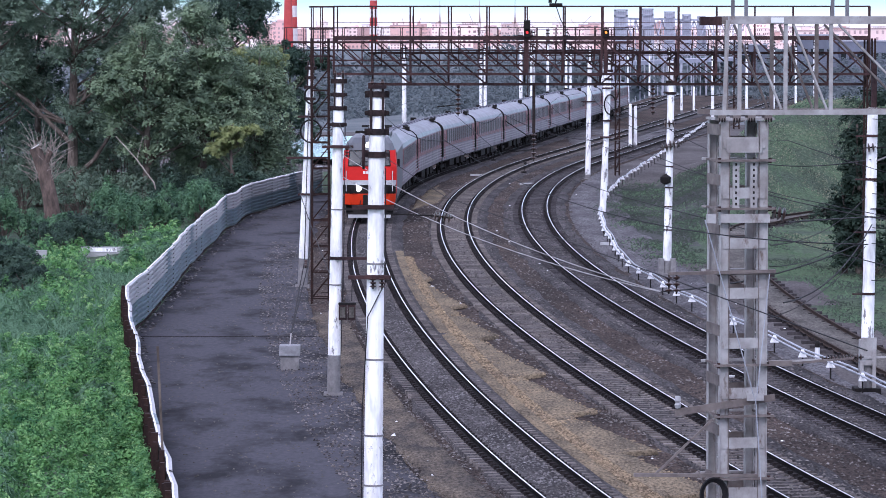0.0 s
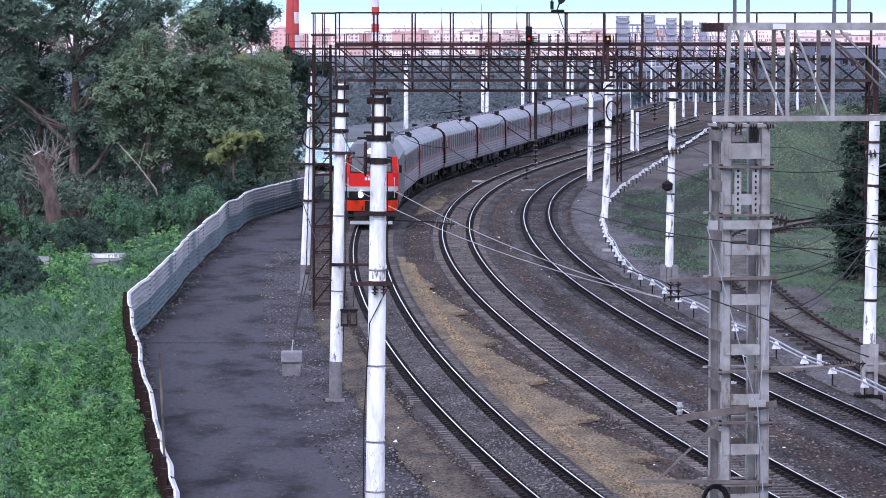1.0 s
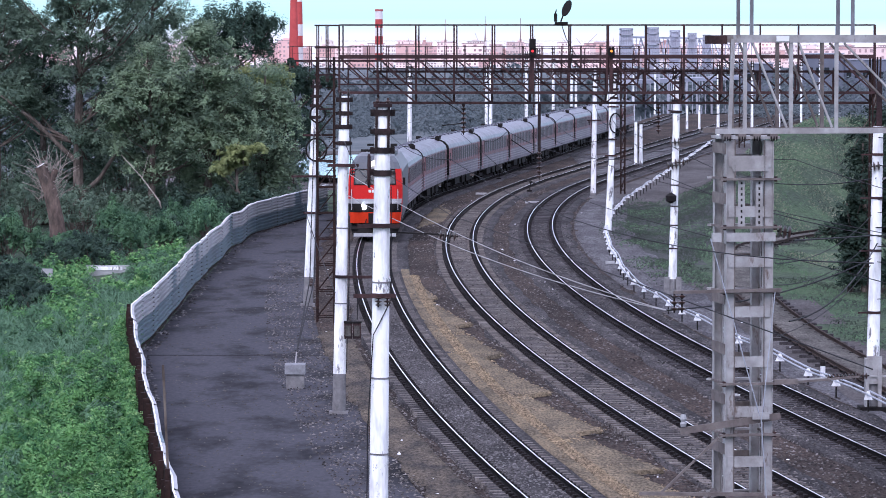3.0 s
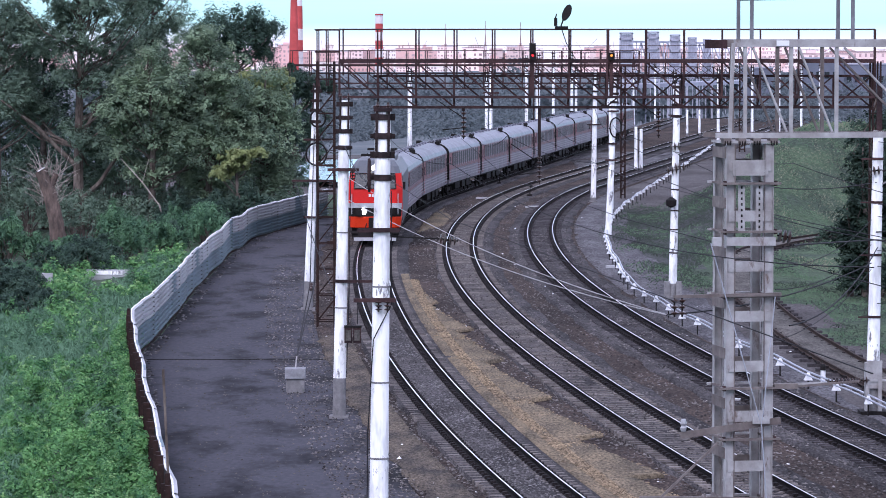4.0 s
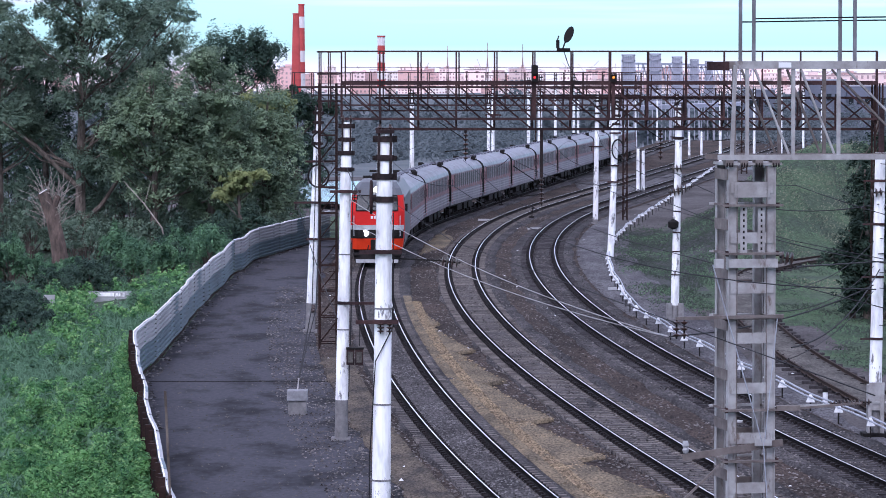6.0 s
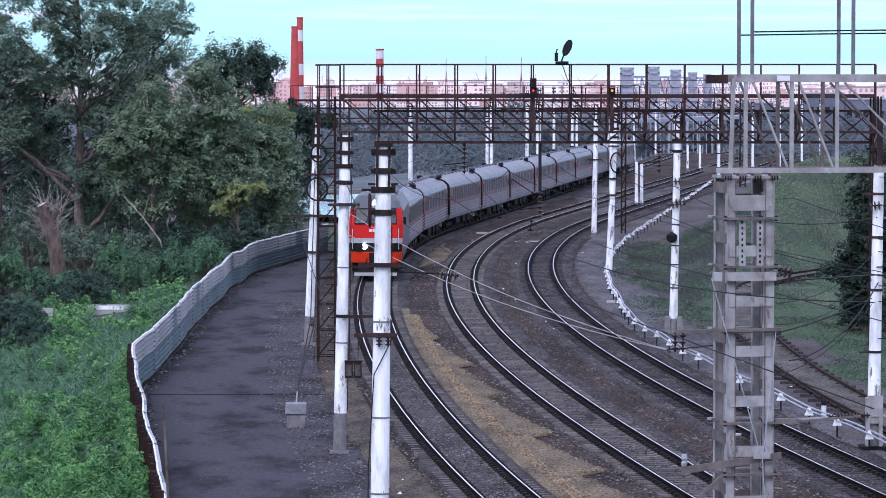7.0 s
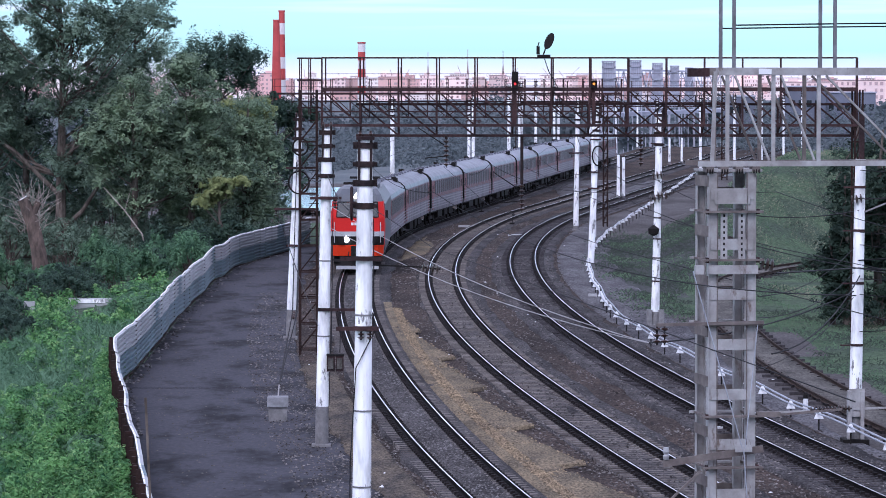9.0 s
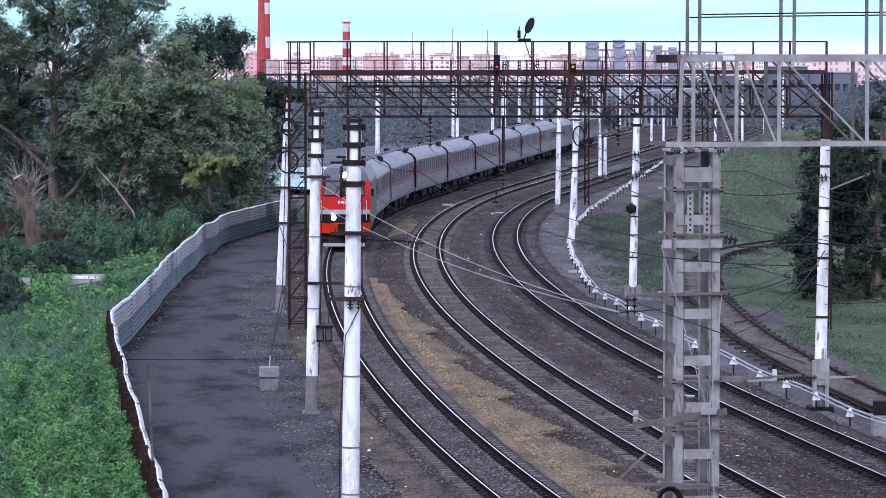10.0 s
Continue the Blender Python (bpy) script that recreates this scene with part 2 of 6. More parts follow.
    cable=material("cable", (0.022, 0.021, 0.024), 0.7, scale=1, fine=0.1, bump=0, spec=0.15),
    palecable=material("palecable", (0.42, 0.44, 0.50), 0.5, scale=1, fine=0.1, bump=0),
    # town walls brightened and pinked to stand in for low sunset sun
    facade=material("facade", (0.95, 0.73, 0.69), 0.85, scale=30, color2=(0.88, 0.68, 0.65), fine=0.1, per_object=0.25, bump=0),
    facadewhite=material("facadewhite", (0.97, 0.87, 0.83), 0.85, scale=30, color2=(0.9, 0.79, 0.76), fine=0.1, per_object=0.12, bump=0),
    facadebrick=material("facadebrick", (0.78, 0.49, 0.45), 0.85, scale=30, color2=(0.66, 0.43, 0.42), fine=0.1, per_object=0.3, bump=0),
    shed=material("shed", (0.17, 0.18, 0.235), 0.8, scale=6, color2=(0.13, 0.14, 0.18), fine=0.1, per_object=0.2, bump=0),
    facadepane=material("facadepane", (0.46, 0.32, 0.32), 0.4, scale=10, fine=0.2, per_object=0.3, bump=0),
    chimneyred=material("chimneyred", (0.55, 0.085, 0.08), 0.85, scale=8, spread=0.25, fine=0.1, bump=0),
    chimneywhite=material("chimneywhite", (0.80, 0.74, 0.74), 0.85, scale=8, spread=0.1, fine=0.1, bump=0),
    bridge=material("bridge", (0.46, 0.46, 0.54), 0.7, scale=8, spread=0.2, fine=0.1, bump=0),
    bridgepale=material("bridgepale", (0.55, 0.55, 0.63), 0.7, scale=3, color2=(0.40, 0.40, 0.48), fine=0.15, bump=0),
    # pale base colour stands in for the sky's reflection
    water=material("water", (0.35, 0.42, 0.47), 0.08, scale=20, spread=0.1, fine=0.02, bump=0.02),
    stone=material("stone", (0.16, 0.147, 0.142), 0.9, scale=3, color2=(0.06, 0.053, 0.052), fine=0.2, per_island=0.8, bump=0, spec=0.12),
    palestone=material("palestone", (0.15, 0.142, 0.145), 0.9, scale=3, color2=(0.08, 0.073, 0.073), fine=0.2, per_island=0.7, bump=0, spec=0.12),
    yellowstone=material("yellowstone", (0.26, 0.2, 0.128), 0.9, scale=3, color2=(0.17, 0.132, 0.093), fine=0.2, per_island=0.6, bump=0, spec=0.12),
    hut=material("hut", (0.17, 0.075, 0.06), 0.85, scale=2, spread=0.3, fine=0.2),
    signalred=glow("signalred", (1.0, 0.03, 0.03), 0.7),
    headlight=glow("headlight", (1.0, 0.95, 0.9), 14.0),
    searchlight=glow("searchlight", (1.0, 0.80, 0.45), 18.0),
    amber=glow("amber", (1.0, 0.30, 0.03), 0.9),
)


def let_light_through(m, share=0.36):
    """Thin leaves pass part of the light to their other side."""
    n, l = m.node_tree.nodes, m.node_tree.links
    b = n["Principled BSDF"]
    t, mix = n.new("ShaderNodeBsdfTranslucent"), n.new("ShaderNodeMixShader")
    l.new(b.inputs["Base Color"].links[0].from_socket, t.inputs["Color"])
    mix.inputs["Fac"].default_value = share
    l.new(b.outputs["BSDF"], mix.inputs[1])
    l.new(t.outputs["BSDF"], mix.inputs[2])
    l.new(mix.outputs["Shader"], n["Material Output"].inputs["Surface"])


def flaking(m, under, scale, lo, hi, stretch=(1, 1, 0.35)):
    """Paint worn off in ragged flakes, showing what lies under it."""
    n, l = m.node_tree.nodes, m.node_tree.links
    b = n["Principled BSDF"]
    geo, mp, t = n.new("ShaderNodeNewGeometry"), n.new("ShaderNodeMapping"), n.new("ShaderNodeTexNoise")
    mp.inputs["Scale"].default_value = stretch
    t.inputs["Scale"].default_value, t.inputs["Detail"].default_value, t.inputs["Roughness"].default_value = scale, 6, 0.7
    rng = n.new("ShaderNodeMapRange")
    rng.inputs["From Min"].default_value, rng.inputs["From Max"].default_value = lo, hi
    mix = n.new("ShaderNodeMix")
    mix.data_type = "RGBA"
    mix.inputs["B"].default_value = (*under, 1)
    l.new(geo.outputs["Position"], mp.inputs["Vector"])
    l.new(mp.outputs[0], t.inputs["Vector"])
    l.new(t.outputs["Fac"], rng.inputs["Value"])
    l.new(rng.outputs["Result"], mix.inputs["Factor"])
    l.new(b.inputs["Base Color"].links[0].from_socket, mix.inputs["A"])
    l.new(mix.outputs["Result"], b.inputs["Base Color"])


flaking(M["whitepaint"], (0.22, 0.21, 0.22), 2.6, 0.585, 0.635)
flaking(M["steel"], (0.15, 0.11, 0.095), 2.2, 0.60, 0.68)
flaking(M["concrete"], (0.11, 0.105, 0.11), 1.8, 0.56, 0.68)


for key in ("leaf", "leafdark", "leafdeepshade", "leafnightshade", "leafyellow", "leafhaze", "weed", "weedtiplit", "weedgrey", "shrub", "bankweed", "bankgrass", "bankdark"):
    let_light_through(M[key])


# ------------------------------------------------------------ mesh building
class Shape:
    """Gathers faces, each with a material, for one mesh."""

    def __init__(self):
        self.v, self.f, self.k, self.mats = [], [], [], []

    def slot(self, mat):
        if mat not in self.mats:
            self.mats.append(mat)
        return self.mats.index(mat)

    def add(self, verts, faces, mat):
        o, s = len(self.v), self.slot(mat)
        self.v += [tuple(p) for p in verts]
        self.f += [tuple(i + o for i in f) for f in faces]
        self.k += [s] * len(faces)
        return self

    def box(self, c, size, mat, m=None):
        hx, hy, hz = (s / 2 for s in size)
        pts = [Vector((x, y, z)) for x in (-hx, hx) for y in (-hy, hy) for z in (-hz, hz)]
        if m is not None:
            pts = [m @ p for p in pts]
        return self.add([Vector(c) + p for p in pts], [(0, 1, 3, 2), (4, 6, 7, 5), (0, 4, 5, 1), (2, 3, 7, 6), (0, 2, 6, 4), (1, 5, 7, 3)], mat)

    def beam(self, p, q, w, h, mat):
        """A bar from p to q; w across, h high."""
        p, q = Vector(p), Vector(q)
        d = q - p
        y = d.normalized()
        x = y.cross(Vector((0, 0, 1)))
        x = Vector((1, 0, 0)) if x.length < 1e-3 else x.normalized()
        z = x.cross(y)
        return self.box((p + q) / 2, (w, d.length, h), mat, Matrix((x, y, z)).transposed())

    def angle(self, p, q, w, mat, t=0.012, flip=1):
        """A steel angle from p to q: two thin legs."""
        p, q = Vector(p), Vector(q)
        y = (q - p).normalized()
        x = y.cross(Vector((0, 0, 1)))
        x = Vector((1, 0, 0)) if x.length < 1e-3 else x.normalized()
        z = x.cross(y)
        self.beam(p + x * 0, q, w, t, mat)
        return self.beam(p + z * (w / 2) * flip - x * (w / 2), q + z * (w / 2) * flip - x * (w / 2), t, w, mat)

    def tube(self, pts, radii, n, mat, caps=True):
        """A round bar through pts."""
        pts = [Vector(p) for p in pts]
        rings, verts, faces = [], [], []
        ref = Vector((0.13, 0.97, 0.2))
        for i, p in enumerate(pts):
            d = (pts[min(i + 1, len(pts) - 1)] - pts[max(i - 1, 0)]).normalized()
            u = d.cross(ref)
            if u.length < 0.05:
                u = d.cross(Vector((1, 0, 0)))
            u.normalize()
            w = d.cross(u)
            r = radii[i] if isinstance(radii, (list, tuple)) else radii
            verts += [p + (u * math.cos(2 * math.pi * k / n) + w * math.sin(2 * math.pi * k / n)) * r for k in range(n)]
        for i in range(len(pts) - 1):
            for k in range(n):
                a, b = i * n + k, i * n + (k + 1) % n
                faces.append((a, b, b + n, a + n))
        if caps:
            faces.append(tuple(reversed(range(n))))
            faces.append(tuple(range((len(pts) - 1) * n, len(pts) * n)))
        return self.add(verts, faces, mat)

    def lathe(self, c, profile, n, mat, m=None):
        """Turned shape: profile of (radius, height) about the upright axis through c."""
        m = m or Matrix.Identity(3)
        verts = [Vector(c) + m @ Vector((r * math.cos(2 * math.pi * k / n), r * math.sin(2 * math.pi * k / n), z)) for r, z in profile for k in range(n)]
        faces = [(i * n + k, i * n + (k + 1) % n, (i + 1) * n + (k + 1) % n, (i + 1) * n + k) for i in range(len(profile) - 1) for k in range(n)]
        faces += [tuple(reversed(range(n))), tuple(range((len(profile) - 1) * n, len(profile) * n))]
        return self.add(verts, faces, mat)

    def mesh(self, name, smooth=False):
        me = bpy.data.meshes.new(name)
        me.from_pydata(self.v, [], self.f)
        for mt in self.mats:
            me.materials.append(mt)
        me.polygons.foreach_set("material_index", self.k)
        if smooth:
            me.polygons.foreach_set("use_smooth", [True] * len(self.f))
        me.update()
        return me


def part(name, shape, parent=None, label="", smooth=False, kind=""):
    """One mesh object; under a thing or part when a parent is given."""
    ob = new(name, shape.mesh(name, smooth))
    ob.parent = parent
    return tagged(ob, label=label, kind=kind)


def thing(name, label, category, group="", kind="", at=None):
    ob = new(name)
    ob.empty_display_size = 0.2
    if at is not None:
        ob.matrix_world = at
    return tagged(ob, label, category, group, kind)


def leaves_mesh(name, centres, size, mat, rng, upright=0.0, aspect=0.55, facing=None, loose=0.6):
    """Many small pointed leaf blades (or sprays), one quad each; facing gives the way they look."""
    c = np.asarray(centres, float)
    n = len(c)
    if facing is None:
        a = rng.normal(size=(n, 3))
        a[:, 2] += upright
        a /= np.linalg.norm(a, axis=1)[:, None]
        b = np.cross(a, rng.normal(size=(n, 3)))
    else:
        f = facing / (np.linalg.norm(facing, axis=1)[:, None] + 1e-6) + loose * rng.normal(size=(n, 3))
        t = rng.normal(size=(n, 3))
        t[:, 2] += upright
        a = np.cross(np.cross(f, t), f)
        a /= np.linalg.norm(a, axis=1)[:, None] + 1e-6
        b = np.cross(a, f)
    b /= np.linalg.norm(b, axis=1)[:, None] + 1e-6
    s = size * rng.uniform(0.55, 1.35, (n, 1))
    v = np.stack([c - a * s * 0.5, c + b * s * aspect * 0.5 - a * s * 0.05, c + a * s * 0.5, c - b * s * aspect * 0.5 - a * s * 0.05], 1).reshape(-1, 3)
    me = bpy.data.meshes.new(name)
    me.vertices.add(4 * n)
    me.vertices.foreach_set("co", v.ravel())
    me.loops.add(4 * n)
    me.loops.foreach_set("vertex_index", np.arange(4 * n, dtype=np.int32))
    me.polygons.add(n)
    me.polygons.foreach_set("loop_start", np.arange(0, 4 * n, 4, dtype=np.int32))
    me.polygons.foreach_set("loop_total", np.full(n, 4, dtype=np.int32))
    me.materials.append(mat)
    me.update(calc_edges=True)
    if facing is not None:
        # a clump of leaves shades as one rounded mass, each leaf turned a little its own way
        g = facing / (np.linalg.norm(facing, axis=1)[:, None] + 1e-6) + 0.08 * rng.normal(size=(n, 3))
        g /= np.linalg.norm(g, axis=1)[:, None] + 1e-6
        me.polygons.foreach_set("use_smooth", np.ones(n, dtype=bool))
        me.normals_split_custom_set_from_vertices(np.repeat(g, 4, 0).tolist())
    return me


def lumps(centres, radii, per, rng, shell=0.35, low=-0.35):
    """Points and outward directions over many rounded lumps, mostly near their skins."""
    k = len(centres)
    d = rng.normal(size=(k, per, 3))
    d /= np.linalg.norm(d, axis=2)[:, :, None]
    d[:, :, 2] = np.where(d[:, :, 2] < low, -d[:, :, 2], d[:, :, 2])
    q = rng.uniform(0, 1, (k, per, 1)) ** shell * rng.uniform(0.8, 1.12, (k, per, 1))
    p = np.asarray(centres)[:, None, :] + d * q * np.asarray(radii)[:, None, :]
    return p.reshape(-1, 3), d.reshape(-1, 3) + np.array([0, 0, 0.35])


# ------------------------------------------------------------ plan
TRACKS = {"A": ((1.0949, 1.1314, 4.4019, -1.7341, -4.1745), 290.0), "B": ((0.4001, 6.0463, -1.4364, 0.7337), 320.0), "C": ((0.4957, 6.4365, -1.7145, 5.6611), 318.0)}
NEAR_END = 82.0


def axis(k, y):
    """The x of a track's middle at y, and its slope: a smooth curve with straight ends."""
    coef, far = TRACKS[k]
    yy = min(max(y, NEAR_END), far)
    u, x, s = (yy - 200) / 100, 0.0, 0.0
    for c in coef:
        s = s * u + x
        x = x * u + c
    s /= 100
    return x + s * (y - yy), s


SIDING = [(18.2, 96.0), (16.7, 112.0), (15.45, 126.0), (14.75, 138.0), (14.35, 149.0), (14.22, 160.0), (14.3, 172.0), (14.65, 183.0), (15.3, 194.0), (16.3, 205.0), (18.0, 215.0), (20.6, 223.0), (24.2, 231.0), (29.0, 239.0), (36.0, 247.0)]
FENCE = [(-4.2, 62.0), (-5.55, 75.8), (-6.55, 85.2), (-7.95, 98.5), (-9.25, 110.6), (-11.05, 128.6), (-11.97, 137.5), (-11.98, 152.0), (-12.45, 180.0), (-12.48, 198.0), (-12.6, 214.6), (-12.28, 215.3), (-12.2, 228.0), (-9.9, 246.0), (-8.5, 258.0)]
GROUND = -0.35


def along(pts, y):
    if y <= pts[0][1]:
        (x0, y0), (x1, y1) = pts[0], pts[1]
    elif y >= pts[-1][1]:
        (x0, y0), (x1, y1) = pts[-2], pts[-1]
    else:
        i = next(i for i in range(len(pts) - 1) if pts[i + 1][1] >= y)
        (x0, y0), (x1, y1) = pts[i], pts[i + 1]
    return x0 + (x1 - x0) * (y - y0) / (y1 - y0)


def hill_foot(y):
    """Where the bank on the outer side of the tracks begins."""
    return axis("C", y)[0] + 7.0


def bend(x):
    """How far away the siding passes at x, where it turns off behind the bank's foot."""
    pts = [(12.0, 196.0), (15.3, 200.0), (16.3, 206.0), (18.0, 215.0), (20.6, 223.0), (24.2, 231.0), (29.0, 239.0), (36.0, 247.0), (60.0, 262.0)]
    if x <= 12:
        return 196.0
    if x >= 60:
        return 262.0
    i = next(i for i in range(len(pts) - 1) if pts[i + 1][0] >= x)
    (x0, y0), (x1, y1) = pts[i], pts[i + 1]
    return y0 + (y1 - y0) * (x - x0) / (x1 - x0)


def smooth(a, b, x):
    t = min(max((x - a) / (b - a), 0), 1)
    return t * t * (3 - 2 * t)


def ground_z(x, y):
    z = GROUND - 0.06
    if y > 60:
        f = along(FENCE, min(y, 262)) if y < 262 else axis("A", y)[0] - 5
        left = f - 0.4 - x
        if left > 0:
            z -= 0.9 * smooth(0, 9, left) + 5.0 * smooth(25, 90, left)
    if y > 90:
        up = x - hill_foot(min(y, 420))
        if up > 0:
            lift = smooth(0, 26, y - bend(x) - 3)
            z += lift * (6.3 * smooth(0, 13, up) - 6.0 * smooth(40, 140, up)) * (1 - smooth(265, 400, y))
            z -= lift * 0.55 * smooth(1, 5, up) * max(0.0, noise.noise((x * 0.42 - y * 0.10, 2.0, 5.0))) * (1 - smooth(265, 300, y))
        z += 0.12 * noise.noise((x * 0.3, y * 0.3, 0)) * (1 if up > 1 and abs(x - along(SIDING, y)) > 2.5 else 0)
    if y > 450:
        z -= 9.0 * smooth(450, 1100, y)
    return z


def green(x, y):
    """How grassy the outer side is: bare by the tracks, darker scrub, then green."""
    n = 1.6 * noise.noise((x * 0.22, y * 0.06, 11))
    if y > 213:
        return smooth(-1.5, 1.5, x - 16.2 - 0.13 * (y - 220) + n) * (1 - smooth(275, 310, y))
    return smooth(-0.6, 0.8, x - along(SIDING, y) - 2.0 + 4.4 * smooth(165, 190, y) + n)


def scrub(x, y):
    """How much thin dark scrub covers the bare earth below the bank."""
    return smooth(-4.0, -1.0, x - hill_foot(y) + 1.5 * noise.noise((x * 0.2, y * 0.05, 1))) * smooth(168, 195, y) * (1 - smooth(255, 285, y))


def ground():
    xs = [-2600, -1600, -900, -500, -300, -200, -140, -100, -75, -58] + [-46 + 1.5 * i for i in range(72)] + [66, 76, 90, 110, 140, 200, 300, 500, 900, 1600, 2600]
    ys = [-400, -150, -40, 20, 50] + [60 + 3 * i for i in range(134)] + [470, 490, 520, 560, 620, 700, 800, 1000, 1300, 1800, 2500, 3500, 4700]
    s = Shape()
    nx = len(xs)
    verts = [(x, y, ground_z(x, y)) for y in ys for x in xs]
    grass, bare, rough, remote = [], [], [], []
    for j in range(len(ys) - 1):
        for i in range(nx - 1):
            x, y = (xs[i] + xs[i + 1]) / 2, (ys[j] + ys[j + 1]) / 2
            soil = (y > 320 and x > -30) or (y > 60 and x > axis("C", min(y, 420))[0] and green(x, y) < 0.5)
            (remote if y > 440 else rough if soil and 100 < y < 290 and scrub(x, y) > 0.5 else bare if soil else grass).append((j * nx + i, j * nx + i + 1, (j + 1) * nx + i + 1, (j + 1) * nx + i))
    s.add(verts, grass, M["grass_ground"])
    for faces, mt in ((bare, M["earth"]), (rough, M["scrub"]), (remote, M["hazeground"])):
        s.f += faces
        s.k += [s.slot(mt)] * len(faces)
    tagged(part("ground", s, smooth=True), "rough grassy ground with patches of bare earth", "ground", kind="structure")


ground()


def ribbon(name, left, right, ys, z, mat, label, category, nx=1, crown=0.0, thick=0.3):
    """A strip of ground between two edges, with a skirt that goes into the earth."""
    s = Shape()
    verts, faces = [], []
    cols = nx + 3
    for y in ys:
        a, b = left(y), right(y)
        verts.append((a - 0.05, y, z - thick))
        for i in range(nx + 1):
            u = i / nx
            verts.append((a + (b - a) * u, y, z + crown * noise.noise(((a + (b - a) * u) * 0.7, y * 0.5, 3))))
        verts.append((b + 0.05, y, z - thick))
    for j in range(len(ys) - 1):
        for i in range(cols - 1):
            k = j * cols + i
            faces.append((k, k + 1, k + cols + 1, k + cols))
    s.add(verts, faces, mat)
    return tagged(part(name, s, smooth=True), label, category, kind="structure")


def steps(a, b, d):
    n = int((b - a) / d)
    return [a + (b - a) * i / n for i in range(n + 1)]


ribbon("trackbed", lambda y: axis("A", y)[0] - 3.3, lambda y: axis("C", y)[0] + 2.4, steps(40, 620, 2.5), -0.31, M["soil"], "dark brown earth and fine gravel between the railway tracks", "trackbed", nx=10, crown=0.06)
ribbon("pavement", lambda y: along(FENCE, y) + 0.15, lambda y: axis("A", y)[0] - 3.05 + 0.35 * noise.noise((0, y * 0.15, 7)), steps(40, 256, 2), -0.27, M["asphalt"], "dark worn asphalt lane beside the tracks", "asphalt", nx=8, crown=0.05)


# ------------------------------------------------------------ tracks
RAIL = [(-0.066, -0.172), (0.066, -0.172), (0.060, -0.150), (0.014, -0.128), (0.012, -0.05), (0.036, -0.034), (0.037, -0.006), (0.022, 0.0), (-0.022, 0.0), (-0.037, -0.006), (-0.036, -0.034), (-0.012, -0.05), (-0.014, -0.128), (-0.060, -0.150)]


def rail(path, offset, lift, parent, top, side):
    s = Shape()
    n = len(RAIL)
    verts, ft, fs = [], [], []
    for x, y, slope in path:
        k = 1 / math.sqrt(1 + slope * slope)
        for a, b in RAIL:
            o = offset + a
            verts.append((x + o * k, y - o * k * slope, b + lift))
    for j in range(len(path) - 1):
        for i in range(n):
            q = (j * n + i, j * n + (i + 1) % n, (j + 1) * n + (i + 1) % n, (j + 1) * n + i)
            (ft if i == 7 else fs).append(q)
    s.add(verts, fs, side)
    s.f += ft
    s.k += [s.slot(top)] * len(ft)
    return part("rail", s, parent)


def sleeper_shape(mat):
    s = Shape()
    w, w2 = 0.14, 0.10
    prof = [(-1.35, 0.0), (-0.5, 0.0), (-0.42, -0.035), (0.42, -0.035), (0.5, 0.0), (1.35, 0.0)]
    verts = []
    for x, z in prof:
        verts += [(x, -w, z - 0.2), (x, -w2, z), (x, w2, z), (x, w, z - 0.2)]
    faces = [(4 * i + a, 4 * i + a + 1, 4 * i + a + 5, 4 * i + a + 4) for i in range(len(prof) - 1) for a in range(3)]
    faces += [(3, 2, 1, 0), (20, 21, 22, 23)]
    s.add(verts, faces, mat)
    for r in (-0.79, 0.79):
        for e in (-0.13, 0.13):
            s.box((r + e * 1.25, 0, 0.045), (0.13, 0.17, 0.09), M["oily"])
    return s


def track(k, label, wood, cover):
    tr = thing("railway_track", label, "railway track", kind="structure")
    path = [(axis(k, y)[0], y, axis(k, y)[1]) for y in steps(58, 620, 2.5)]
    rail(path, -0.79, 0.0, tr, M["railtop"], M["railside"])
    rail(path, 0.79, 0.0, tr, M["railtop"], M["railside"])
    me = sleeper_shape(wood).mesh("sleeper")
    pitch = 0.60
    rest = Shape()
    base = sleeper_shape(wood)
    y, i = 82.0, 0
    while y < 400:
        x, slope = axis(k, y)
        m = pose(x, y, -0.178, 0, 0, -math.degrees(math.atan(slope)) + random.uniform(-0.6, 0.6))
        if i < 290:
            ob = new("sleeper", me)
            ob.parent, ob.matrix_basis = tr, m
        else:
            o = len(rest.v)
            rest.v += [tuple(m @ Vector(p)) for p in base.v]
            rest.f += [tuple(q + o for q in f) for f in base.f]
            rest.k += base.k
        i += 1
        y += pitch
    rest.mats = base.mats
    part("far_sleepers", rest, tr, kind="stuff")

    for r in (-0.79, 0.79):
        s = Shape()
        verts = []
        for x, yy, slope in path:
            if yy > 400:
                break
            for a, z in ((-0.24, -0.3), (-0.2, -0.168), (0.2, -0.168), (0.24, -0.3)):
                q = r + a + (0.05 * noise.noise((r, yy * 1.3, a)) if z > -0.2 else 0)
                verts.append((x + q, yy - q * slope, z))
        rows = len(verts) // 4
        s.add(verts, [(4 * j + i, 4 * j + i + 1, 4 * j + i + 5, 4 * j + i + 4) for j in range(rows - 1) for i in range(3)], M["oily"])
        part("oily_ballast", s, tr, "dark oil-stained ballast along the rail")

    def edge(side):
        return lambda y: axis(k, y)[0] + side * ((1.4 if side < 0 and k in "AB" else 1.95) + 0.35 * noise.noise((side * 9.1 + ord(k), y * 0.22, 2)))
    ribbon("ballast", edge(-1), edge(1), steps(50, 620, 2), cover, M["ballast"], "grey crushed-stone ballast under a railway track", "ballast", nx=6, crown=0.03)


track("A", "curved railway track with shiny rails and sleepers half buried in gravel", M["sleeper"], -0.186)
track("B", "curved middle railway track with shiny rails and concrete sleepers", M["sleeper"], -0.225)
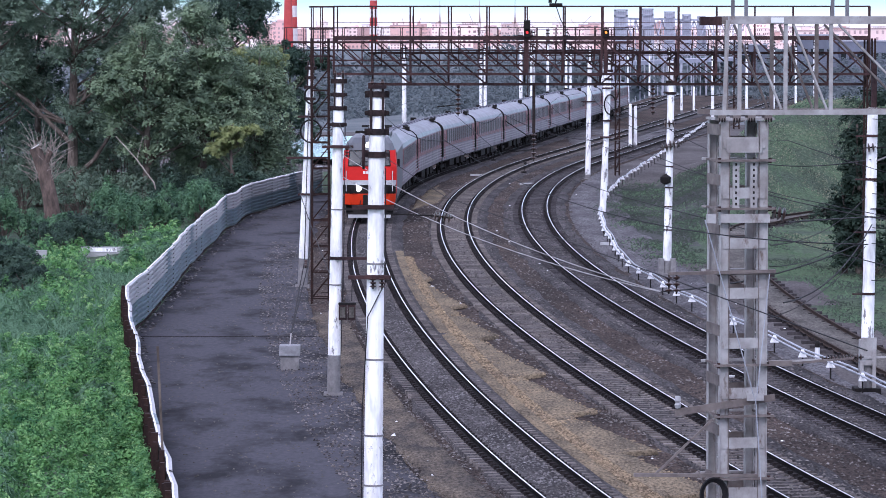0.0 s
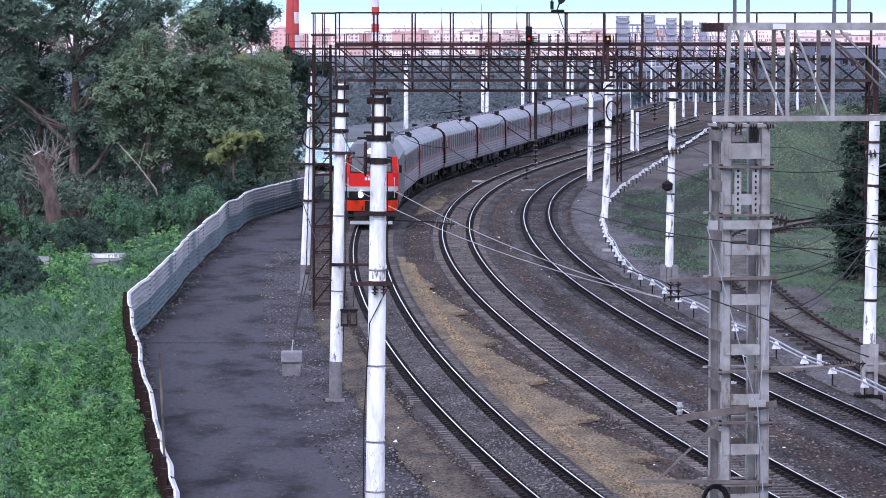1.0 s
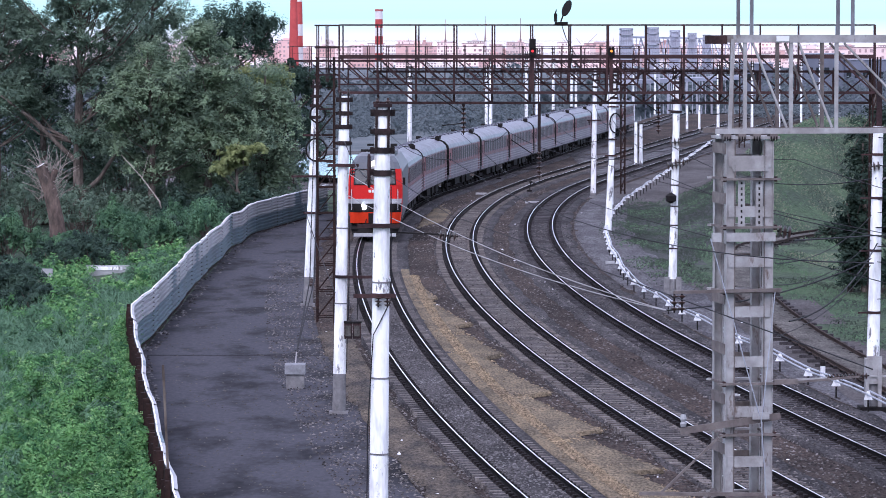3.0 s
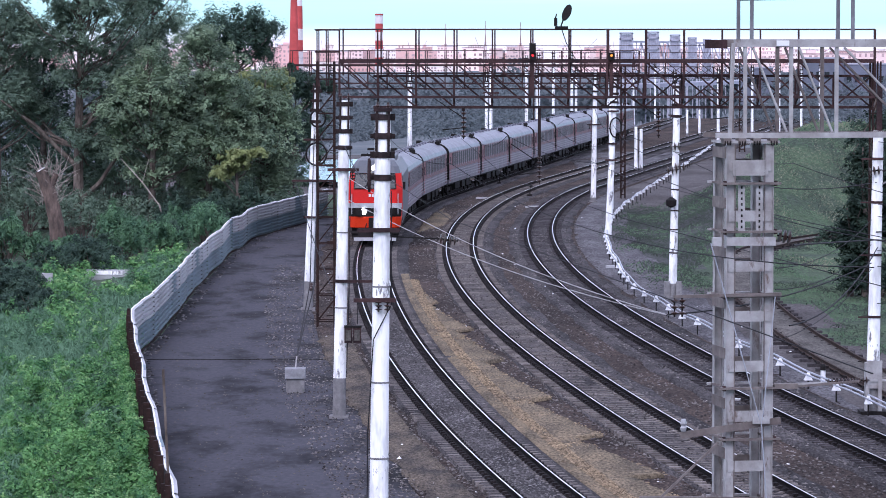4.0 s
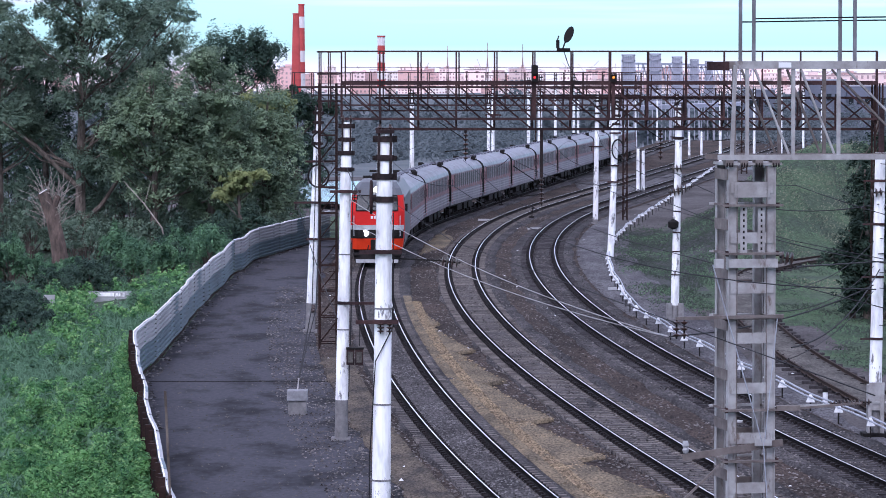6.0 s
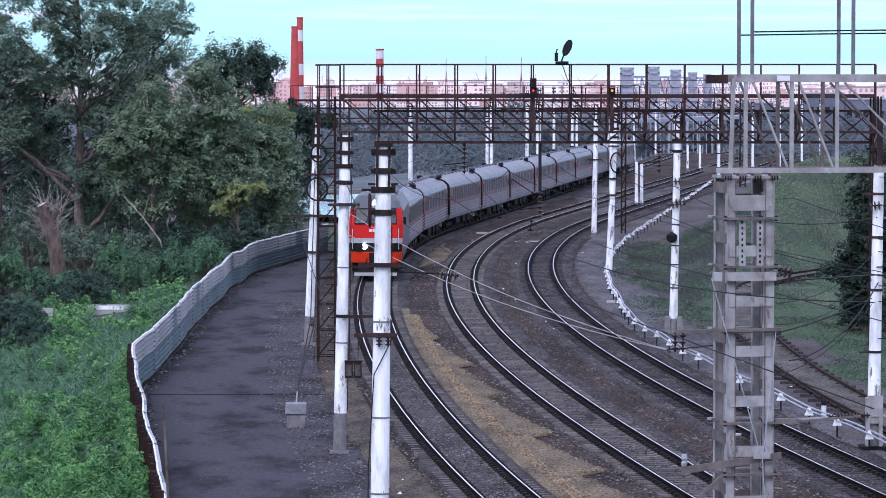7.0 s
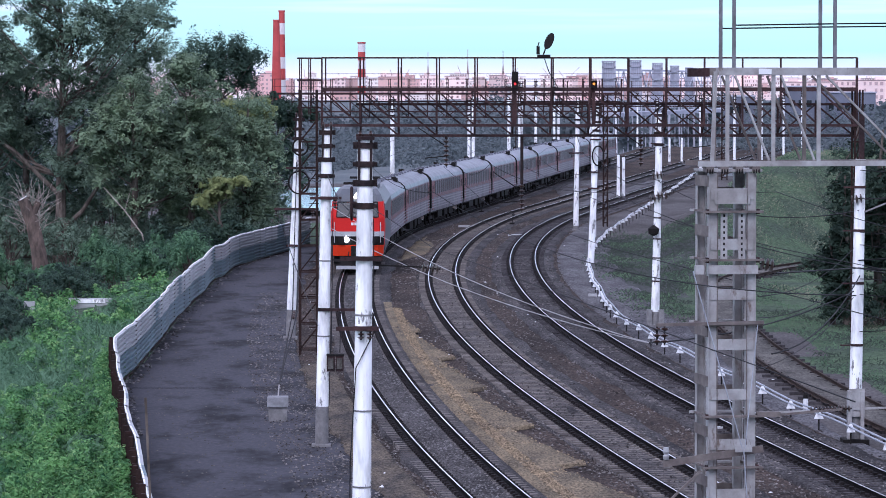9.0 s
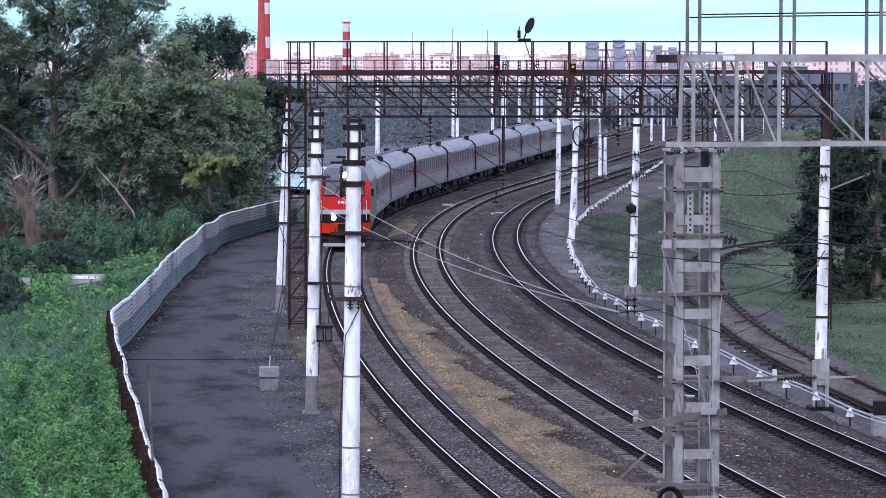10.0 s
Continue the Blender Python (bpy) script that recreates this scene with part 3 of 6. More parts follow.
track("C", "curved outer railway track with shiny rails on darker sleepers", M["darksleeper"], -0.225)


def siding():
    tr = thing("siding_track", "disused siding with rusty rails half sunk in weeds", "railway track", kind="structure")
    path = []
    for y in steps(97, 238, 2):
        x = along(SIDING, y)
        path.append((x, y, (along(SIDING, y + 4) - along(SIDING, y - 4)) / 8))
    rail(path, -0.79, -0.12, tr, M["railrust"], M["railrust"])
    rail(path, 0.79, -0.12, tr, M["railrust"], M["railrust"])
    me = sleeper_shape(M["darksleeper"]).mesh("sleeper")
    for x, y, s in path:
        ob = new("sleeper", me)
        ob.parent, ob.matrix_basis = tr, pose(x, y, -0.30, 0, 0, -math.degrees(math.atan(s)))


siding()
ribbon("siding_fill", lambda y: along(SIDING, y) - 0.7, lambda y: along(SIDING, y) + 0.7, steps(97, 238, 2), -0.235, M["worn"], "grey worn fill between the siding's rails", "track fill", nx=3, crown=0.01, thick=0.1)
ribbon("shoulder", lambda y: axis("C", y)[0] + 2.2, lambda y: min(along(SIDING, min(y, 190)) - 2.2, axis("C", y)[0] + 5.6 + 4.0 * (1 - smooth(120, 165, y))) + 0.8 * noise.noise((3, y * 0.12, 1)), steps(60, 420, 2.5), -0.295, M["greygravel"], "grey gravel shoulder beside the outer track", "gravel", nx=6, crown=0.02)


FANS = [91.0, 100.0, 110.2, 122.0, 137.0, 152.0, 168.0, 184.0]

def gravel_edge(y):
    a = axis("A", y)[0] + 1.6
    j = max((i for i in range(len(FANS)) if FANS[i] <= y), default=None)
    if j is None or j == len(FANS) - 1:
        return a + 0.3
    u = (y - FANS[j]) / (FANS[j + 1] - FANS[j])
    gap = axis("B", y)[0] - axis("A", y)[0] - 3.3
    fan = (0.98 - 0.5 * u ** 0.7) * (0.6 + 0.4 * smooth(0.0, 0.06, u)) * (1 - 0.75 * smooth(150, 190, y))
    return a + gap * fan + 0.2 * noise.noise((1, y * 1.1, 0)) + 0.12 * noise.noise((8, y * 3.1, 0)) + 0.1


def spilled_gravel():
    """Yellowish gravel along the inner track, in fans with pointed tips."""
    ribbon("spilled_gravel", lambda y: axis("A", y)[0] + 1.5, gravel_edge, steps(80, 190, 0.5), -0.165, M["gravel"], "yellowish gravel spilled in fans between two tracks", "gravel", nx=5, crown=0.05, thick=0.12)
    ribbon("spilled_gravel", lambda y: axis("A", y)[0] - 3.0 + 0.4 * noise.noise((4, y * 0.5, 0)), lambda y: axis("A", y)[0] - 1.75, steps(70, 150, 1), -0.228, M["mixgravel"], "yellowish gravel along the edge of the asphalt", "gravel", nx=3, crown=0.04, thick=0.12)


spilled_gravel()
ribbon("spilled_gravel", lambda y: axis("A", y)[0] + 2.2 + 0.3 * noise.noise((6, y * 0.3, 0)), lambda y: axis("A", y)[0] + 2.3 + 1.3 * smooth(236, 246, y) * (1 - smooth(256, 268, y)), steps(234, 270, 1.5), -0.24, M["gravel"], "small pale gravel patch between two tracks", "gravel", nx=3, crown=0.03, thick=0.1)


def stones(name, n, lo, hi, size, z, mat, label, seed, y0=84.0, y1=300.0):
    """Loose stones as small squat octahedra."""
    rng = np.random.default_rng(seed)
    y = y0 + (y1 - y0) * rng.uniform(0, 1, n) ** 1.6
    a, c = np.array([lo(v) for v in y]), np.array([hi(v) for v in y])
    x = a + (c - a) * rng.uniform(0, 1, n)
    s = size * rng.uniform(0.5, 1.6, n)
    p = np.stack([x, y, np.full(n, z) + s * 0.1], 1)
    d = np.array([[1, 0, 0], [0, 1, 0], [-1, 0, 0], [0, -1, 0], [0, 0, 0.7], [0, 0, -0.6]])
    v = p[:, None, :] + d[None] * s[:, None, None] * rng.uniform(0.6, 1.3, (n, 6, 1))
    tri = np.array([[0, 1, 4], [1, 2, 4], [2, 3, 4], [3, 0, 4]])
    f = (np.arange(n)[:, None, None] * 6 + tri[None]).reshape(-1, 3)
    me = bpy.data.meshes.new(name)
    me.from_pydata(v.reshape(-1, 3).tolist(), [], f.tolist())
    me.materials.append(mat)
    tagged(new(name, me), label, "stones", kind="stuff")


stones("loose_stones", 34000, lambda y: axis("A", y)[0] - 3.4, lambda y: axis("C", y)[0] + 2.3, 0.04, -0.28, M["stone"], "loose grey stones over the trackbed", 31)
for k in "ABC":
    stones("ballast_stones", 9000, lambda y: axis(k, y)[0] - 1.8, lambda y: axis(k, y)[0] + 1.8, 0.036, -0.215, M["stone"], "crushed ballast stones between the sleepers", 40 + ord(k), y1=240.0)
stones("yellow_stones", 9000, lambda y: axis("A", y)[0] + 1.9, lambda y: axis("A", y)[0] + 2.3, 0.038, -0.155, M["yellowstone"], "yellowish stones beside the inner track", 51, y1=185.0)
stones("yellow_stones", 9000, lambda y: axis("A", y)[0] + 1.6, lambda y: gravel_edge(y) + 0.12, 0.038, -0.2, M["yellowstone"], "yellowish stones strewn over the gravel fans", 55, y1=185.0)
stones("pale_stones", 9000, lambda y: axis("A", y)[0] - 0.75, lambda y: axis("A", y)[0] + 0.75, 0.034, -0.19, M["palestone"], "pale stones between the rails of the inner track", 56, y1=210.0)
stones("litter", 90, lambda y: axis("A", y)[0] - 3.4, lambda y: axis("C", y)[0] + 5.0, 0.06, -0.25, M["whiteglaze"], "scattered pale bits of litter and stone", 52)
stones("pale_grit", 2600, lambda y: along(FENCE, y) + 0.8, lambda y: axis("A", y)[0] - 3.0, 0.03, -0.25, M["worn"], "pale grit scattered over the asphalt", 54, y1=230.0)
stones("rubble", 700, lambda y: along(FENCE, y) + 0.1, lambda y: along(FENCE, y) + 0.75, 0.06, -0.25, M["palestone"], "pale rubble and litter along the foot of the fence", 57, y0=120.0, y1=245.0)
stones("grit", 6500, lambda y: axis("A", y)[0] - 5.2, lambda y: axis("A", y)[0] - 2.9, 0.035, -0.25, M["stone"], "grit along the edge of the asphalt", 53, y1=200.0)


# ------------------------------------------------------------ fence
def fence():
    fn = thing("fence", "long corrugated metal fence, pale grey above and bluish below", "fence", kind="")
    pts = [Vector((x, y, 0)) for x, y in FENCE]
    seg = [(pts[i + 1] - pts[i]).length for i in range(len(pts) - 1)]
    total = sum(seg)

    def at(d):
        for i, l in enumerate(seg):
            if d <= l or i == len(seg) - 1:
                return pts[i].lerp(pts[i + 1], d / l)
            d -= l
    n = round(total / 2.4)
    wave = [Vector((0.04 * math.sin(0.9 * i) + random.uniform(-0.035, 0.035), 0, 0)) for i in range(n + 1)]
    for i in range(n):
        p, q = at(total * i / n) + wave[i], at(total * (i + 1) / n) + wave[i + 1]
        dz = random.uniform(-0.03, 0.03)
        side = (q - p).normalized().cross(Vector((0, 0, 1)))
        near = p.y < 140
        for lo, hi, mat in ((0.12, 1.10, M["fenceblue"]), (1.08, 2.0, M["galvanised"] if random.random() < 0.93 else M["fenceblue"])):
            s = Shape()
            verts, faces = [], []
            ridges = 5
            prof = [(0.0, 0.0), (0.45, 0.0), (0.58, 0.09), (0.86, 0.09)]
            prof = [((k + u) / ridges, o) for k in range(ridges) for u, o in prof] + [(1.0, 0.0)]
            rows = len(prof) - 1
            for u, o in prof:
                z = lo + (hi - lo) * u + GROUND + dz
                o += 0.02 if hi > 1.5 else 0
                verts += [p + side * o + Vector((0, 0, z)), q + side * o + Vector((0, 0, z))]
            for r in range(rows):
                faces.append((2 * r, 2 * r + 1, 2 * r + 3, 2 * r + 2))
            s.add(verts, faces, mat)
            if near:
                verts = [v - side * 0.05 for v in verts]
                s.add(verts, [tuple(reversed(f)) for f in faces], M["dark"])
            part("panel", s, fn)
        s = Shape()
        tall = 2.0 + random.uniform(-0.1, 0.22) if near else 1.9
        s.beam(p + Vector((0, 0, GROUND - 0.6)) - side * 0.11, p + Vector((0, 0, tall + GROUND)) - side * 0.11, 0.12 if near else 0.08, 0.12 if near else 0.08, M["brownpaint"])
        s.beam(p + Vector((0, 0, GROUND + 0.06)) + side * 0.02, q + Vector((0, 0, GROUND + 0.06)) + side * 0.02, 0.04, 0.10, M["brownpaint"])
        part("post", s, fn)
        if near:
            mid = p.lerp(q, random.uniform(0.4, 0.6))
            part("post", Shape().beam(mid + Vector((0, 0, GROUND - 0.6)) - side * 0.11, mid + Vector((0, 0, GROUND + 1.95 + random.uniform(-0.2, 0.25))) - side * 0.11, 0.16, 0.12, M["brownpaint"]), fn)
        s = Shape()
        s.beam(p + Vector((0, 0, 2.0 + GROUND + dz)), q + Vector((0, 0, 2.0 + GROUND + dz)), 0.045, 0.03, M["whitepaint"])
        part("capping", s, fn)


fence()


# ------------------------------------------------------------ masts
def insulator(s, p, q, discs, r, mat):
    """A string of bell-shaped discs on a rod from p to q."""
    p, q = Vector(p), Vector(q)
    s.tube([p, q], 0.02, 6, M["dark"])
    d = (q - p)
    m = d.to_track_quat("Z", "Y").to_matrix()
    l = d.length / (discs + 1)
    for i in range(discs):
        s.lathe(p + d * ((i + 0.6) / (discs + 0.2)) - d * 0.02, [(0.03, -l * 0.3), (r, -l * 0.1), (r * 0.9, l * 0.1), (0.03, l * 0.4)], 10, mat, m)


def mast(x, y, top, r0, r1, foot=1.0, lean=0.0, head="bands", label="white-painted round concrete mast with a grey foot", seams=()):
    m = thing("catenary_mast", label, "mast", "masts along the railway", at=pose(x, y, GROUND))
    h = top - GROUND

    def at(z, dx=0.0, dy=0.0):
        return Vector((lean * z / h + dx, dy, z))

    def r(z):
        return r0 + (r1 - r0) * z / h
    s = Shape()
    zs = [foot + (h - foot) * i / 6 for i in range(7)]
    s.tube([at(z) for z in zs], [r(z) for z in zs], 18, M["whitepaint"])
    part("shaft", s, m, "white-painted concrete shaft")
    for z in seams:
        part("band", Shape().tube([at(z - 0.02), at(z + 0.02)], r(z) + 0.012, 16, M["concrete"]), m)
    s = Shape()
    s.tube([(0, 0, -0.4), at(foot)], [r0 * 1.04, r(foot) * 1.02], 16, M["concrete"])
    part("foot", s, m, "bare grey concrete foot")
    part("base", Shape().box((0, 0, 0.02), (r0 * 2.9, r0 * 2.9, 0.26), M["concrete"]), m)
    if head in ("bands", "strong"):
        for k, z in enumerate((h - 0.12, h - 0.55, h - 0.98, h - 1.5)):
            s = Shape()
            s.tube([at(z - 0.07), at(z + 0.07)], r(z) + 0.03, 14, M["clampiron"])
            for e in (-1, 1):
                s.box(at(z, e * (r(z) + 0.05), -0.02), (0.10, 0.12, 0.10 if k % 2 else 0.15), M["clampiron"])
                s.tube([at(z, e * (r(z) + 0.08), -0.14), at(z, e * (r(z) + 0.08), 0.12)], 0.018, 6, M["dark"])
            part("clamp", s, m, "rusty steel clamp")
        for e in (-1, 1):
            part("strap", Shape().beam(at(h - 1.0, e * r1 * 0.78, -r1 * 0.8), at(h + 0.1, e * r1 * 0.78, -r1 * 0.8), 0.09, 0.06, M["clampiron"]), m)
            s = Shape().lathe(at(h + 0.02, e * 0.12), [(0.03, 0), (0.07, 0.04), (0.035, 0.08), (0.06, 0.12), (0.03, 0.15), (0.03, 0.2)], 8, M["porcelain"])
            part("insulator", s, m)
    if head == "strong":
        part("cap", Shape().box(at(h + 0.05), (r1 * 2 + 0.06, r1 * 2 + 0.1, 0.08), M["rust"]), m)
    return m, at, r


def bracket(m, at, r, z, x0, x1, ins=(), down=0.35, name="bracket"):
    """A level steel arm clamped to a mast, with insulators under or on it."""
    s = Shape()
    s.beam(at(z, x0, -r(z) - 0.05), at(z, x1, -r(z) - 0.05), 0.07, 0.09, M["rust"])
    s.tube([at(z - 0.05), at(z + 0.05)], r(z) + 0.03, 14, M["rust"])
    b = part(name, s, m, "rusty steel arm")
    for x in ins:
        s = Shape()
        insulator(s, at(z, x, -r(z) - 0.07), at(z - down, x, -r(z) - 0.07), 3, 0.085, M["porcelain"])
        part("insulator", s, b)
    return b


# the strong mast beside the inner track
m1, at1, r1f = mast(-1.62, 84.0, 10.05, 0.228, 0.178, foot=0.55, lean=0.12, head="strong", label="tall white-painted concrete mast with rusty clamps and brackets", seams=(1.3, 2.45, 4.2, 6.4))
bracket(m1, at1, r1f, 6.1, -0.62, 0.36, ins=(-0.05, 0.16), down=0.26)
bracket(m1, at1, r1f, 7.7, -0.55, 0.42)
s = Shape()
s.beam(at1(7.55, 0.2, -0.1), at1(7.5, 1.35, -0.1), 0.035, 0.035, M["dark"])
insulator(s, at1(7.5, 1.3, -0.1), at1(7.45, 1.75, -0.1), 4, 0.12, M["porcelain"])
part("cantilever", s, m1, "thin rod ending in brown disc insulators")
s = Shape()
s.tube([at1(8.95, -0.3, 0.3 * math.cos(a)) + Vector((0, 0, 0.36 * math.sin(a))) for a in np.linspace(0, 2 * math.pi, 25)], 0.035, 6, M["rust"], caps=False)
s.tube([at1(8.95, -0.3, 0), at1(8.95, 0.0, 0)], 0.04, 8, M["rust"])
part("pulley_wheel", s, m1, "rusty tensioning wheel")
s = Shape()
s.tube([at1(8.6, 0.21, -0.15), at1(6.0, 0.24, -0.18), at1(5.2, -0.16, -0.27), at1(3.0, -0.27, -0.1), at1(0.0, -0.27, -0.1)], 0.014, 5, M["cable"])
part("cable", s, m1)

m2, at2, r2f = mast(-3.50, 116.8, 9.85, 0.21, 0.165, foot=1.35, lean=0.2, seams=(3.6, 6.0))
bracket(m2, at2, r2f, 8.0, -0.5, 0.5, ins=(0.3,))
bracket(m2, at2, r2f, 4.45, 0.0, 1.0)
for dx in (0.26, 0.54):
    s = Shape()
    s.box(at2(2.75, dx, -0.34), (0.25, 0.26, 0.5), M["rust"])
    s.box(at2(3.02, dx, -0.34), (0.28, 0.3, 0.06), M["dark"])
    s.box(at2(2.75, dx, -0.48), (0.17, 0.03, 0.34), M["worn"])
    s.tube([at2(3.1, dx, -0.3), at2(4.45, dx, -0.25)], 0.015, 5, M["cable"])
    part("relay_box", s, m2, "small dark hanging relay box")
s = Shape()
s.tube([at2(8.9, 0.22, -0.05), at2(5.0, 0.25, -0.1), at2(1.4, 0.22, -0.15)], 0.014, 5, M["cable"])
part("cable", s, m2)

m3, at3, r3f = mast(-6.36, 165.5, 9.7, 0.22, 0.16, foot=1.35, lean=0.42)
for z, rr in ((8.7, 0.34), (7.1, 0.46)):
    s = Shape()
    s.tube([at3(z, 0.12 + rr * math.cos(a), -0.3 + 0.0 * a) + Vector((0, 0, rr * 1.1 * math.sin(a))) for a in np.linspace(0, 2 * math.pi, 25)], 0.04, 6, M["dark"], caps=False)
    part("coil", s, m3, "hanging coil of dark cable")
bracket(m3, at3, r3f, 5.9, -0.95, 1.05, ins=(-0.85, 0.8))
bracket(m3, at3, r3f, 4.25, -0.35, 1.1)
bracket(m3, at3, r3f, 7.75, -0.5, 0.7)

m5, at5, r5f = mast(10.59, 173.4, 9.8, 0.20, 0.15, foot=0.75, lean=0.2)
for z, dx in ((7.2, -0.25), (6.1, -0.35), (6.25, 0.0)):
    s = Shape()
    insulator(s, at5(z, dx - 0.1, -0.2), at5(z + 0.05, dx + 0.5, -0.2), 3, 0.2, M["porcelain"])
    part("insulator", s, m5, "dark bell insulators")
s = Shape().lathe(at5(4.6, -0.18, -0.25), [(0.05, -0.25), (0.24, -0.15), (0.26, 0.1), (0.05, 0.25)], 12, M["dark"])
part("lamp", s, m5, "dark round fitting")
for z in (2.2, 3.3, 4.2, 5.2):
    part("band", Shape().tube([at5(z - 0.03), at5(z + 0.03)], r5f(z) + 0.015, 14, M["rust"]), m5)
for dx in (-0.28, 0.28):
    part("foot_box", Shape().box(at5(0.5, dx, -0.1), (0.26, 0.3, 0.7), M["concrete"]), m5)

m6, at6, r6f = mast(13.69, 118.3, 8.85, 0.215, 0.165, foot=1.7, lean=0.15, head="none", label="white-painted concrete mast in a grey steel base")
for e in (-1, 1):
    part("base_channel", Shape().box(at6(0.85, e * 0.2, -0.12), (0.12, 0.45, 1.75), M["steel"]), m6, "grey steel base channel")
part("base_plate", Shape().box(at6(1.35, 0.02, -0.26), (0.5, 0.05, 0.9), M["steel"]), m6)
part("plinth", Shape().box(at6(0.06, 0, -0.05), (0.85, 0.9, 0.22), M["dark"]), m6)
for z in (8.3, 6.9, 5.2, 3.2):
    s = Shape()
    s.tube([at6(z - 0.04), at6(z + 0.04)], r6f(z) + 0.02, 14, M["rust"])
    s.beam(at6(z, -0.2, -0.2), at6(z, -0.55, -0.2), 0.05, 0.05, M["rust"])
    part("clamp", s, m6)
part("stay", Shape().beam(at6(7.5, 0.15, -0.1), at6(8.05, 1.5, -0.1), 0.05, 0.05, M["concrete"]), m6, "pale diagonal stay")
for dx, dz in ((1.55, 8.0), (2.3, 7.5)):
    s = Shape()
    insulator(s, at6(dz, dx - 0.25, -0.1), at6(dz + 0.1, dx + 0.2, -0.1), 3, 0.1, M["porcelain"])
    s.beam(at6(dz - 0.1, 0.15, -0.1), at6(dz, dx - 0.25, -0.1), 0.03, 0.03, M["dark"])
    part("insulator", s, m6, "dark disc insulators")
part("head_post", Shape().box(at6(9.9, 0.02, 0), (0.16, 0.2, 1.5), M["rust"]), m6, "rusty steel head post")
s = Shape()
insulator(s, at6(7.9, -0.35, -0.25), at6(7.95, 0.1, -0.25), 3, 0.15, M["porcelain"])
part("insulator", s, m6, "dark disc insulators")
s = Shape()
s.beam(at6(1.05, -2.5, -0.3), at6(1.2, 1.2, -0.3), 0.05, 0.06, M["steel"])
insulator(s, at6(1.12, -1.5, -0.35), at6(1.18, -0.15, -0.35), 12, 0.11, M["porcelain"])
part("strain_insulator", s, m6, "long brown strain insulator on a steel rod")

m4, at4, r4f = mast(9.81, 225.7, 9.7, 0.21, 0.155, foot=0.4, lean=0.42)
s = Shape()
s.tube([at4(7.0, 0.15 + 0.35 * math.cos(a), -0.3) + Vector((0, 0, 0.6 * math.sin(a))) for a in np.linspace(0, 2 * math.pi, 21)], 0.045, 6, M["dark"], caps=False)
part("coil", s, m4, "hanging coil of dark cable")
for z in (5.0, 6.0, 8.0):
    bracket(m4, at4, r4f, z, -0.4, 0.3)
mb, atb, rbf = mast(11.13, 282.3, 9.7, 0.21, 0.16, foot=0.4, lean=0.15)
bracket(mb, atb, rbf, 8.0, -0.2, 0.9, ins=(0.6,))
bracket(mb, atb, rbf, 6.0, -0.6, 0.5, ins=(-0.4,))
mast(-3.4, 322.0, 9.6, 0.22, 0.17, foot=0.4)
mast(11.6, 262.0, 8.4, 0.2, 0.16, foot=0.4, head="none", label="slim weathered concrete mast")
for x, y, top in ((17.95, 352.0, 4.0), (18.5, 353.0, 3.8), (32.2, 496.0, 3.2), (34.0, 498.0, 3.2)):
    mast(x, y, top, 0.17, 0.14, foot=0.4, head="none", label="short pale concrete post beside the tracks")
for i in range(6):
    yy = 345 + 50 * i
    mq, aq, rq = mast(axis("C", yy)[0] + 3.6, yy, 9.3, 0.17, 0.13, foot=0.3)
    bracket(mq, aq, rq, 7.4, -1.2, 0.3, ins=(-0.9,))
    bracket(mq, aq, rq, 5.6, -0.6, 0.3, ins=(-0.4,))
    mq, aq, rq = mast(axis("A", yy + 10)[0] - 3.6, yy + 10, 9.3, 0.17, 0.13, foot=0.3)
    bracket(mq, aq, rq, 7.6, -0.3, 1.2, ins=(0.9,))
for i, (fx, yy, tt) in enumerate(((0.0212, 405, 10.5), (0.0245, 430, 10.8), (0.0285, 470, 11), (0.0335, 520, 11), (0.0115, 395, 10))):
    mq, aq, rq = mast(fx * yy, yy, tt, 0.2, 0.15, foot=0.2, label="distant white concrete mast")
    bracket(mq, aq, rq, tt - 3, -0.9, 0.9, ins=(-0.7, 0.7))


def guy_anchor():
    a = thing("guy_anchor", "grey concrete guy anchor block with two wires", "anchor block", at=pose(-5.25, 125.5, GROUND))
    s = Shape()
    s.box((0, 0, 0.35), (0.62, 0.6, 0.75), M["concrete"])
    part("block", s, a)
    # cap is paler to paint the light on the block's top
    part("cap", Shape().box((0, -0.02, 0.74), (0.7, 0.7, 0.34), M["toplitconcrete"]), a, "block cap, top light in its paler colour")
    s = Shape()
    s.tube([(0.0, 0, 0.85), (0.02, 0.6, 1.25)], 0.025, 6, M["steel"])
    part("shackle", s, a)
    for e in (-0.05, 0.12):
        s = Shape()
        s.tube([(0.02, 0.6, 1.25), (0.1 + e, 12, 3.0), (-0.75 + e, 39.8, 8.0)], 0.022, 5, M["cable"])
        part("wire", s, a)
    for u in (0.25,):
        s = Shape()
        insulator(s, (0.12, 11, 2.85), (0.1, 12.3, 3.05), 3, 0.07, M["porcelain"])
        part("insulator", s, a)


guy_anchor()


# ------------------------------------------------------------ footbridge-like signal gantry
def gantry(y, x0, x1, z0, z1, rail_top, bay, label, legs=(), second=0.7):
    g = thing("signal_gantry", label, "gantry", "gantries over the tracks", at=pose(0, y, 0))
    n = round((x1 - x0) / bay)
    xs = [x0 + (x1 - x0) * i / n for i in range(n + 1)]
    for depth, xa, zb, zt in ((0.0, x0, z0 + 0.45, z1), (1.3, x0 + 1.4, z0, z1 - 0.62)):
        for z, w in ((zb, 0.11), (zt, 0.13 if depth == 0 else 0.10)):
            part("chord", Shape().beam((xa, depth, z), (x1, depth, z), w, w, M["rust"]), g)
        cols = [x for x in xs if x >= xa - 0.01]
        for i, x in enumerate(cols):
